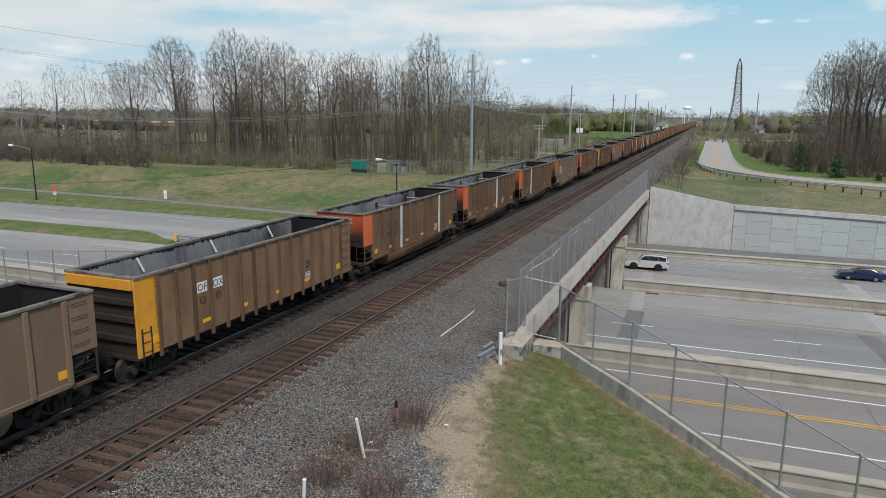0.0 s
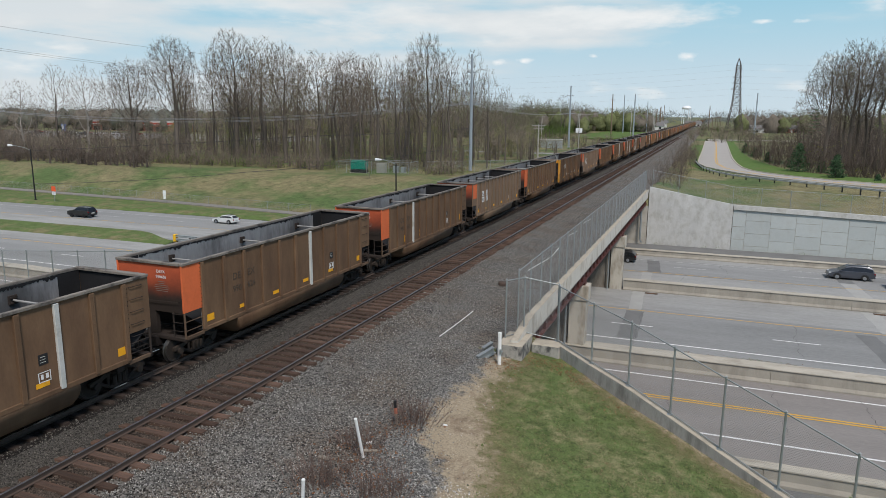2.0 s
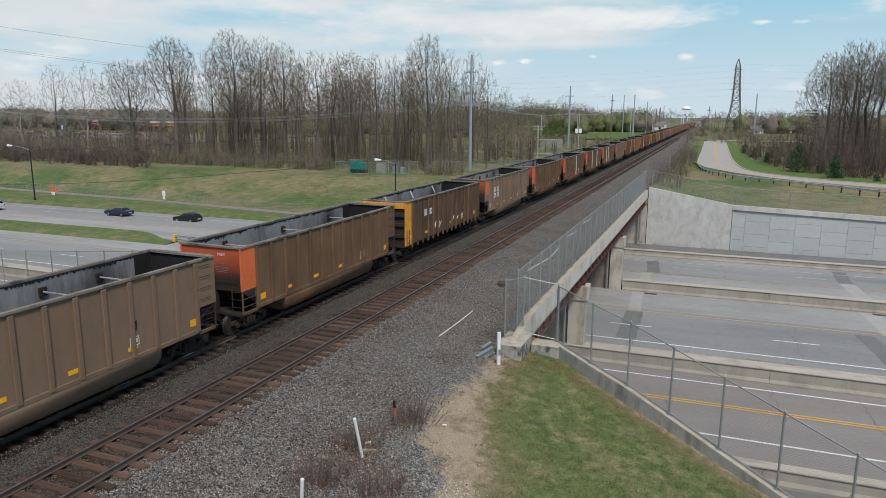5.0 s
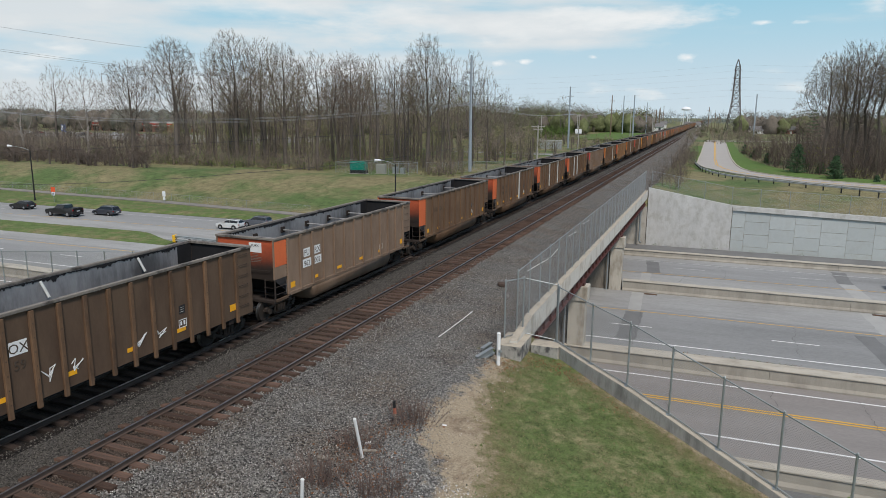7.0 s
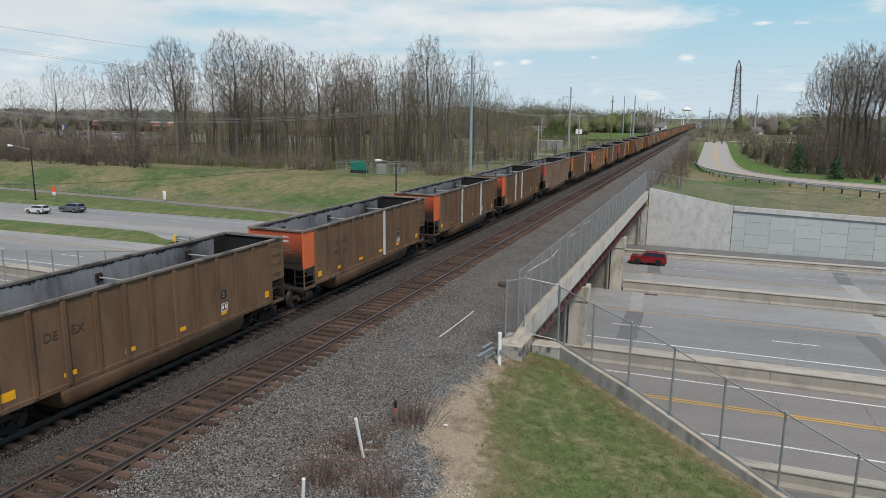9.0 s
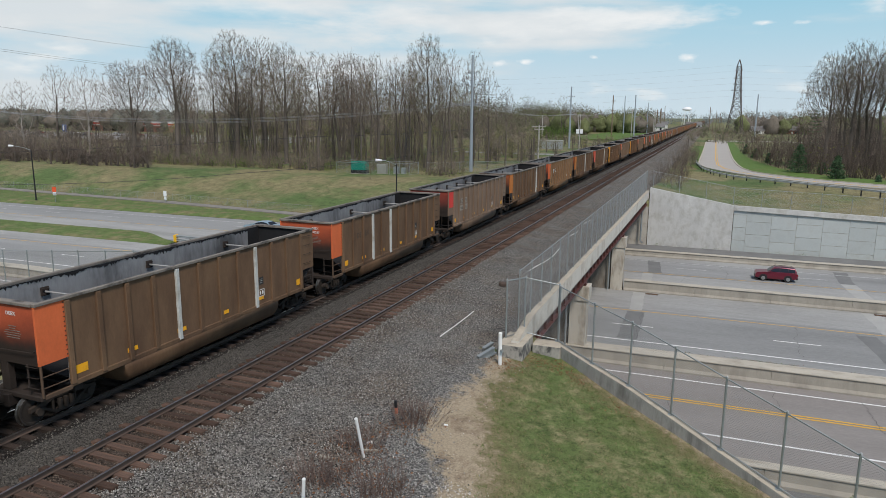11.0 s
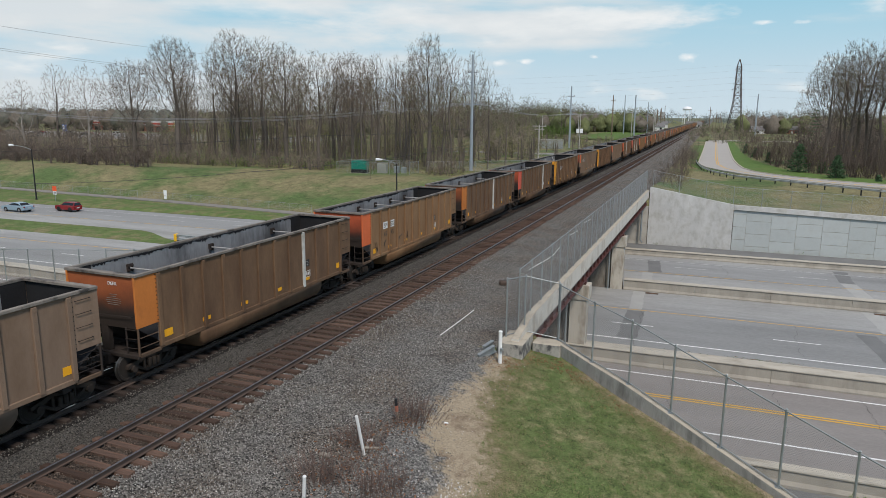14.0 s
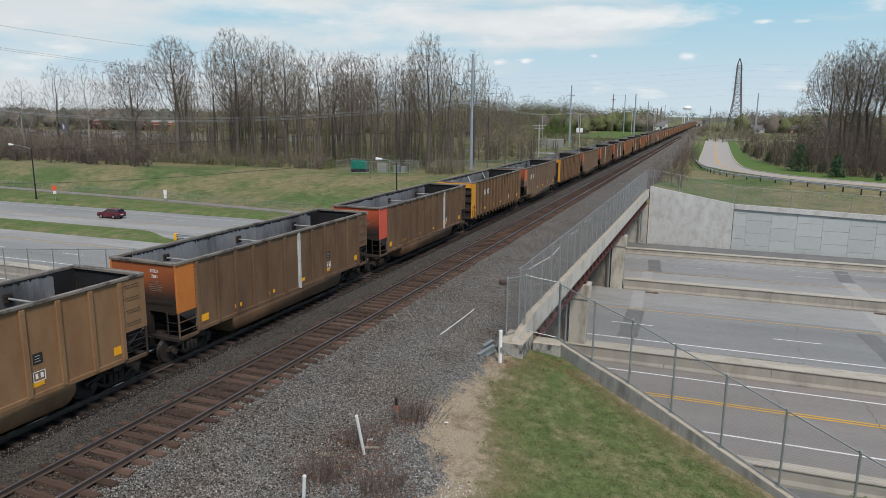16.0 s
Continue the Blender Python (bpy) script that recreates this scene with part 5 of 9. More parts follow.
# ---- road vehicles ----
M["tyre"] = material("tyre", (0.018, 0.018, 0.018), 0.85, vary=0.2, scale=4, fine=30, bump=0.05)
M["rim"] = material("rim", (0.45, 0.45, 0.46), 0.35, 0.9, vary=0.1, scale=6, fine=30, bump=0)
M["rim_dark"] = material("rim_dark", (0.03, 0.03, 0.032), 0.4, 0.6, vary=0.1, scale=6, fine=30, bump=0)
M["car_glass"] = material("car_glass", (0.012, 0.014, 0.016), 0.06, vary=0.05, scale=2, fine=20, bump=0, spec=0.6)
M["tail_light"] = material("tail_light", (0.20, 0.010, 0.010), 0.25, vary=0.05, scale=4, fine=20, bump=0)
M["head_light"] = material("head_light", (0.65, 0.67, 0.68), 0.15, 0.3, vary=0.05, scale=4, fine=20, bump=0)
M["trim_black"] = material("trim_black", (0.02, 0.02, 0.021), 0.55, vary=0.1, scale=4, fine=30, bump=0)


def paint(name, colour, metal=0.2):
    m = material(name, colour, 0.3, metal, vary=0.06, scale=1.2, fine=20, bump=0, spec=0.5)
    m.node_tree.nodes["Principled BSDF"].inputs["Coat Weight"].default_value = 0.5
    return m


# lower side outline, window outline and roof of each kind: (x forward, z)
SHAPES = {
    "sedan": dict(L=4.9, W=1.84, wb=2.85, r=0.33,
                  low=[(-2.42, 0.42), (-2.47, 0.72), (-2.42, 1.00), (-1.65, 1.04), (0.90, 1.00), (1.60, 0.96), (2.28, 0.88), (2.46, 0.70), (2.46, 0.36), (2.1, 0.26), (-2.1, 0.26)],
                  top=[(-1.75, 1.01), (-1.15, 1.40), (-0.45, 1.47), (0.22, 1.44), (1.02, 0.99)], pillars=(-0.4,)),
    "hatch": dict(L=4.6, W=1.82, wb=2.68, r=0.33,
                  low=[(-2.22, 0.42), (-2.28, 0.75), (-2.20, 1.02), (-1.60, 1.04), (0.80, 1.00), (1.50, 0.92), (2.12, 0.84), (2.28, 0.68), (2.27, 0.36), (1.8, 0.24), (-1.8, 0.24)],
                  top=[(-2.15, 1.03), (-1.72, 1.42), (-0.6, 1.50), (0.25, 1.46), (0.98, 0.99)], pillars=(-0.3, -1.15)),
    "suv": dict(L=4.7, W=1.88, wb=2.72, r=0.37,
                low=[(-2.28, 0.5), (-2.34, 0.85), (-2.26, 1.14), (-1.60, 1.16), (0.80, 1.12), (1.50, 1.09), (2.16, 1.00), (2.33, 0.82), (2.33, 0.42), (1.85, 0.30), (-1.85, 0.30)],
                top=[(-2.24, 1.15), (-2.02, 1.64), (-0.7, 1.72), (0.28, 1.68), (0.98, 1.11)], pillars=(-0.35, -1.25)),
    "square_suv": dict(L=4.7, W=1.9, wb=2.72, r=0.40,
                       low=[(-2.28, 0.5), (-2.36, 0.85), (-2.32, 1.18), (-1.60, 1.20), (0.95, 1.18), (1.60, 1.17), (2.26, 1.12), (2.38, 0.95), (2.36, 0.45), (1.95, 0.34), (-1.95, 0.34)],
                       top=[(-2.30, 1.19), (-2.16, 1.74), (-0.9, 1.82), (0.38, 1.79), (1.04, 1.17)], pillars=(-0.3, -1.25)),
    "big_suv": dict(L=5.2, W=2.04, wb=2.95, r=0.41,
                    low=[(-2.52, 0.52), (-2.60, 0.9), (-2.54, 1.22), (-1.7, 1.24), (0.95, 1.22), (1.60, 1.18), (2.40, 1.08), (2.58, 0.8), (2.54, 0.45), (2.0, 0.34), (-2.0, 0.34)],
                    top=[(-2.50, 1.23), (-2.28, 1.80), (-1.0, 1.90), (0.45, 1.85), (1.08, 1.21)], pillars=(-0.35, -1.4)),
    "van": dict(L=5.2, W=2.0, wb=3.0, r=0.36,
                low=[(-2.52, 0.45), (-2.58, 0.85), (-2.50, 1.10), (-1.7, 1.12), (1.15, 1.06), (1.75, 0.98), (2.35, 0.80), (2.56, 0.6), (2.52, 0.36), (2.0, 0.25), (-2.0, 0.25)],
                top=[(-2.46, 1.11), (-2.15, 1.66), (-0.9, 1.75), (0.45, 1.70), (1.40, 1.04)], pillars=(-0.1, -1.3)),
    "pickup": dict(L=5.9, W=2.06, wb=3.6, r=0.43,
                   low=[(-2.90, 0.62), (-2.95, 0.95), (-2.92, 1.34), (-1.15, 1.34), (-1.10, 1.26), (1.05, 1.24), (1.70, 1.20), (2.75, 1.10), (2.93, 0.85), (2.90, 0.5), (2.3, 0.42), (-2.3, 0.42)],
                   top=[(-1.08, 1.27), (-0.95, 1.86), (-0.4, 1.93), (0.55, 1.88), (1.18, 1.23)], pillars=(0.05,)),
}


def prism(bm, outline, w_low, w_top, z_low, z_top, lift=0.0):
    """Side outline swept across the width; narrower towards its top."""
    def half(z):
        return lerp(w_low, w_top, min(1, max(0, (z - z_low) / (z_top - z_low)))) + lift
    A = [bm.verts.new((x, half(z), z)) for x, z in outline]
    B = [bm.verts.new((x, -half(z), z)) for x, z in outline]
    n = len(outline)
    fs = [bm.faces.new((A[k], A[(k + 1) % n], B[(k + 1) % n], B[k])) for k in range(n)]
    fs += [bm.faces.new(A[::-1]), bm.faces.new(B)]
    bmesh.ops.recalc_face_normals(bm, faces=fs)
    return fs


def rounded(outline):
    """A closed outline with its corners cut twice, so that nose and tail run in curves."""
    for cut in (0.22, 0.25):
        nxt = []
        for (ax, az), (bx, bz) in zip(outline, outline[1:] + outline[:1]):
            nxt += [(lerp(ax, bx, cut), lerp(az, bz, cut)), (lerp(ax, bx, 1 - cut), lerp(az, bz, 1 - cut))]
        outline = nxt
    return outline


def vehicle(kind, mat, label, rims="rim", roof_mat=None, size=1.0):
    s = {k: v * size if isinstance(v, float) else [(x * size, z * size) for x, z in v] if k in ("low", "top") else [p * size for p in v] for k, v in SHAPES[kind].items()}
    W, low, top = s["W"] / 2, s["low"], s["top"]
    car = thing(kind.replace("big_", "").replace("square_", "") + "_car" if kind != "pickup" else "pickup_truck", label, "car" if kind != "pickup" else "pickup truck", "traffic on the highway")
    zb = max(z for _, z in low)
    bm = bmesh.new()
    prism(bm, low if kind == "pickup" else rounded(low), W, W - 0.05, 0.5, zb)
    bmesh.ops.bevel(bm, geom=[e for e in bm.edges if abs(e.verts[0].co.y) == abs(e.verts[1].co.y) and e.verts[0].co.y * e.verts[1].co.y > 0], offset=0.07 if kind == "pickup" else 0.05, segments=2, affect="EDGES", profile=0.6)
    body = part("body", bm, mat, car, smooth=True)
    body.data.set_sharp_from_angle(angle=radians(32))
    # cabin: painted pillars and roof with glass set in
    zt = max(z for _, z in top)
    bm = bmesh.new()
    prism(bm, top, W - 0.09, W - 0.30, top[0][1], zt)
    bmesh.ops.bevel(bm, geom=[e for e in bm.edges if e.verts[0].co.y * e.verts[1].co.y > 0], offset=0.05, segments=2, affect="EDGES", profile=0.6)
    cabin = part("cabin", bm, roof_mat or mat, car, smooth=True)
    cabin.data.set_sharp_from_angle(angle=radians(32))
    # side windows
    xa, xb = top[0][0] + 0.16, top[-1][0] - 0.12
    cuts = [xa, *sorted(s["pillars"]), xb]

    def roof_at(x):
        return table(x, top)
    for sy in (-1, 1):
        for a, b in zip(cuts, cuts[1:]):
            a, b = a + 0.012, b - 0.012
            z0 = top[0][1] + 0.03
            za, zb2 = min(roof_at(a) - 0.07, zt - 0.08), min(roof_at(b) - 0.07, zt - 0.08)
            pts = [(a, z0), (b, z0), (b, max(zb2, z0 + 0.02)), ((a + b) / 2, min(roof_at((a + b) / 2), zt) - 0.10), (a, max(za, z0 + 0.02))]
            bm = bmesh.new()
            def hw(z):
                return lerp(W - 0.09, W - 0.30, (z - top[0][1]) / (zt - top[0][1]))
            o = [bm.verts.new((x, sy * (hw(z) + 0.012), z)) for x, z in pts]
            i = [bm.verts.new((x, sy * (hw(z) - 0.03), z)) for x, z in pts]
            bm.faces.new(o)
            for k in range(5):
                bm.faces.new((o[k], o[(k + 1) % 5], i[(k + 1) % 5], i[k]))
            bmesh.ops.recalc_face_normals(bm, faces=bm.faces)
            part("side_window", bm, M["car_glass"], cabin)
    for nm, (p, q) in (("windscreen", (top[-1], top[-2])), ("rear_window", (top[0], top[1]))):
        bm = bmesh.new()
        d = Vector((q[0] - p[0], q[1] - p[1]))
        nrm = Vector((-d.y, d.x)).normalized() * (0.012 if nm == "rear_window" else -0.012)
        a, b = Vector(p) + d * 0.08 + nrm, Vector(p) + d * 0.9 + nrm
        ha, hb = W - 0.09 - 0.06, W - 0.30 - 0.04 + 0.03
        vs = [bm.verts.new(c) for c in ((a.x, ha, a.y), (a.x, -ha, a.y), (b.x, -hb, b.y), (b.x, hb, b.y))]
        f = bm.faces.new(vs)
        r = bmesh.ops.extrude_face_region(bm, geom=[f])
        for v in r["geom"]:
            if isinstance(v, bmesh.types.BMVert):
                v.co -= Vector((nrm.x, 0, nrm.y)) * 2.5
        bmesh.ops.recalc_face_normals(bm, faces=bm.faces)
        part(nm, bm, M["car_glass"], cabin)
    # wheels
    for sx in (-1, 1):
        for sy in (-1, 1):
            x = sx * s["wb"] / 2 + 0.05
            bm = bmesh.new()
            tube(bm, (0, sy * 0.02, 0), (0, -sy * 0.22, 0), s["r"], n=20)
            w = part("wheel", bm, M["tyre"], car, at=pose(x, sy * (W + 0.005), s["r"]))
            bm = bmesh.new()
            tube(bm, (0, sy * 0.03, 0), (0, sy * 0.015, 0), s["r"] * 0.6, n=16)
            for k in range(5):
                a = k * 2 * math.pi / 5
                tube(bm, (0, sy * 0.035, 0), (math.cos(a) * s["r"] * 0.62, sy * 0.035, math.sin(a) * s["r"] * 0.62), 0.035, 0.03, n=4)
            part("rim", bm, M[rims], w)
            bm = bmesh.new()
            rr = s["r"] + 0.085
            arc = [(rr * math.cos(a), rr * math.sin(a)) for a in np.linspace(-0.15, math.pi + 0.15, 11)]
            inn = [(s["r"] * 0.9 * math.cos(a), s["r"] * 0.9 * math.sin(a)) for a in np.linspace(math.pi + 0.15, -0.15, 11)]
            pts = arc + inn
            A = [bm.verts.new((px, sy * 0.004, pz)) for px, pz in pts]
            B = [bm.verts.new((px, -sy * 0.05, pz)) for px, pz in pts]
            for k in range(len(arc) - 1):
                j = len(pts) - 1 - k
                bm.faces.new((A[k], A[k + 1], A[j - 1], A[j]))
                bm.faces.new((A[k], A[k + 1], B[k + 1], B[k]))
            bmesh.ops.recalc_face_normals(bm, faces=bm.faces)
            part("wheel_arch", bm, M["trim_black"], body, at=pose(x, sy * (W + 0.003), s["r"]))
    xf, xr = max(x for x, _ in low), min(x for x, _ in low)
    zf = zb - 0.30
    for sy in (-1, 1):
        bm = bmesh.new()
        box(bm, xf - 0.32, xf - 0.09, min(sy * (W - 0.38), sy * (W - 0.035)), max(sy * (W - 0.38), sy * (W - 0.035)), zf - 0.09, zf + 0.07, 0.02)
        part("headlight", bm, M["head_light"], body)
        bm = bmesh.new()
        box(bm, xr - 0.012, xr + 0.16, min(sy * (W - 0.17), sy * (W - 0.025)), max(sy * (W - 0.17), sy * (W - 0.025)), zb - 0.32, zb - 0.10, 0.02)
        part("tail_light", bm, M["tail_light"], body)
        bm = bmesh.new()
        xm = top[-1][0] - 0.18
        box(bm, xm - 0.10, xm + 0.03, min(sy * (W - 0.10), sy * (W + 0.11)), max(sy * (W - 0.10), sy * (W + 0.11)), top[-1][1] + 0.02, top[-1][1] + 0.13, 0.03)
        part("mirror", bm, mat, car)
    for nm, x0, x1, z0, z1 in (("front_bumper", xf - 0.14, xf + 0.03, 0.30 * size, 0.52 * size), ("rear_bumper", xr - 0.03, xr + 0.14, 0.36 * size, 0.58 * size)):
        bm = bmesh.new()
        box(bm, x0, x1, -W + 0.08, W - 0.08, z0, z1, 0.03)
        part(nm, bm, M["trim_black"] if kind in ("pickup", "suv") else mat, body)
    bm = bmesh.new()
    box(bm, xr - 0.016, xr + 0.01, -0.26, 0.26, zb - 0.42, zb - 0.28)
    part("number_plate", bm, M["head_light"], body)
    if kind == "pickup":
        bm = bmesh.new()
        box(bm, -2.80 * size, -1.22 * size, -W + 0.13, W - 0.13, 1.345 * size, 1.349 * size)
        part("bed_floor", bm, M["trim_black"], body, "black open load bed")
        bm = bmesh.new()
        for sy in (-1, 1):
            box(bm, -2.9 * size, -1.15 * size, min(sy * (W - 0.16), sy * (W - 0.06)), max(sy * (W - 0.16), sy * (W - 0.06)), 1.34 * size, 1.43 * size, 0.02)
        box(bm, -2.92 * size, -2.84 * size, -W + 0.16, W - 0.16, 1.34 * size, 1.43 * size, 0.02)
        part("bed_rail", bm, mat, body)
    elif kind != "sedan":
        for sy in (-1, 1):
            bm = bmesh.new()
            y = sy * (W - 0.36)
            pipe(bm, [(top[1][0] + 0.1, y, zt - 0.06), (top[1][0] + 0.3, y, zt + 0.03), (top[-2][0] - 0.2, y, zt + 0.03), (top[-2][0], y, zt - 0.04)], 0.02, 5)
            part("roof_rail", bm, M["trim_black"], cabin)
    return car


FAR_LANE, NEAR_LANE = 75.55, 72.5


def driven(kind, colour, label, lane, rows, rims="rim", metal=0.25, size=0.82):
    """rows: seconds and place along the road; the ends run on at the same speed."""
    ob = vehicle(kind, paint("paint", colour, metal), label, rims, None, size)
    (t0, x0), (t1, x1) = rows[0], rows[1]
    (t2, x2), (t3, x3) = rows[-2], rows[-1]
    full = list(rows)
    if t0 > 0:
        full.insert(0, (0.0, x0 + (x0 - x1) / (t1 - t0) * t0))
    if t3 < 16:
        full.append((16.0, x3 + (x3 - x2) / (t3 - t2) * (16 - t3)))
    TRAFFIC.append((ob, lane, full))


driven("big_suv", (0.62, 0.62, 0.60), "silver white large sport utility car with black wheels", NEAR_LANE, [(0, -5.6), (2.5, -56.0), (3.5, -74.6), (4.0, -83.3)], "rim_dark")
driven("sedan", (0.012, 0.022, 0.075), "dark blue sedan car", FAR_LANE, [(0, 14.3), (0.6, 2.3), (0.9, -3.6), (4.0, -62.3), (6.3, -98.8)])
driven("hatch", (0.012, 0.012, 0.013), "black hatchback car with dark windows", FAR_LANE, [(0.9, 13.9), (1.8, -4.7), (6.3, -87.6), (6.8, -94.8)], size=0.84)
driven("van", (0.06, 0.065, 0.08), "dark grey minivan with tinted windows", FAR_LANE, [(2.1, 11.4), (3.0, -6.7), (6.3, -69.2), (7.3, -86.1), (7.8, -94.4)], size=0.79)
driven("pickup", (0.012, 0.012, 0.013), "black crew cab pickup truck", NEAR_LANE, [(2.4, 9.9), (3.0, -3.4), (6.3, -71.4), (7.3, -91.8)], size=0.9)
driven("suv", (0.13, 0.14, 0.16), "grey sport utility car", FAR_LANE, [(3.3, 14.5), (4.2, -2.8), (7.3, -60.5), (8.3, -77.1), (9.2, -90.7)])
driven("suv", (0.66, 0.67, 0.66), "white compact sport utility car", NEAR_LANE, [(3.6, 10.7), (4.2, -2.0), (7.3, -62.6), (8.3, -79.8), (9.2, -94.1)], size=0.76)
driven("sedan", (0.27, 0.37, 0.44), "pale blue sedan car", NEAR_LANE, [(7.5, 9.3), (8.4, -7.2), (11.3, -57.2), (12.4, -73.7), (13.2, -84.7), (14.1, -96.4)], size=0.94)
driven("square_suv", (0.25, 0.010, 0.012), "bright red square sport utility car", FAR_LANE, [(8.1, 11.6), (9.0, -5.6), (12.0, -58.8), (12.8, -71.4), (13.8, -86.0), (15.0, -100.8)], "rim_dark", size=0.79)
driven("suv", (0.14, 0.012, 0.028), "maroon sport utility car", NEAR_LANE, [(11.3, 0.8), (11.6, -4.9), (14.7, -59.1), (15.3, -67.7), (16.0, -77.2)], size=0.8)
driven("suv", (0.014, 0.014, 0.015), "black sport utility car", NEAR_LANE, [(1.0, -63.6), (1.5, -73.1), (2.0, -82.4), (2.5, -91.9)], "rim_dark", size=0.85)
driven("hatch", (0.68, 0.69, 0.68), "white estate car with roof rails", FAR_LANE, [(2.0, -60.4), (3.0, -79.0), (4.0, -96.6)], size=0.76)

# ---- trees ----
class Geo:
    """Vertices and faces gathered in lists."""

    def __init__(self):
        self.v, self.f, self.m = [], [], []

    def limb(self, a, b, r0, r1, n=5, mi=0):
        d = (b - a)
        if d.length < 1e-5:
            return
        d.normalize()
        u = d.orthogonal().normalized()
        w = d.cross(u)
        s = len(self.v)
        for p, r in ((a, r0), (b, r1)):
            for k in range(n):
                t = k * 2 * math.pi / n
                self.v.append(p + (u * math.cos(t) + w * math.sin(t)) * r)
        for k in range(n):
            j = (k + 1) % n
            self.f.append((s + k, s + j, s + n + j, s + n + k))
            self.m.append(mi)

    def strip(self, a, b, w, rnd):
        """A thin flat twig, one face."""
        d = b - a
        u = d.cross(Vector((rnd.uniform(-1, 1), rnd.uniform(-1, 1), rnd.uniform(-1, 1))))
        if u.length < 1e-6:
            return
        u = u.normalized() * w
        s = len(self.v)
        self.v += [a - u, a + u, b + u * 0.6, b - u * 0.6]
        self.f.append((s, s + 1, s + 2, s + 3))
        self.m.append(0)

    def leaf(self, p, size, rnd, mi=0):
        s = len(self.v)
        a = Vector((rnd.uniform(-1, 1), rnd.uniform(-1, 1), rnd.uniform(-1, 1))).normalized() * size
        b = Vector((rnd.uniform(-1, 1), rnd.uniform(-1, 1), rnd.uniform(-1, 1))).normalized() * size * 0.7
        self.v += [p - a * 0.5, p + b * 0.5, p + a * 0.5, p - b * 0.5]
        self.f.append((s, s + 1, s + 2, s + 3))
        self.m.append(mi)

    def mesh(self, name, mats, smooth=False):
        me = bpy.data.meshes.new(name)
        me.from_pydata([tuple(c) for c in self.v], [], self.f)
        for m in mats:
            me.materials.append(m)
        me.polygons.foreach_set("material_index", self.m)
        if smooth:
            me.polygons.foreach_set("use_smooth", [True] * len(self.f))
        me.update()
        return me


def bend(d, rnd, amount, up=0.0):
    d = d + Vector((rnd.uniform(-1, 1), rnd.uniform(-1, 1), rnd.uniform(-1, 1))) * amount + Vector((0, 0, up))
    return d.normalized()


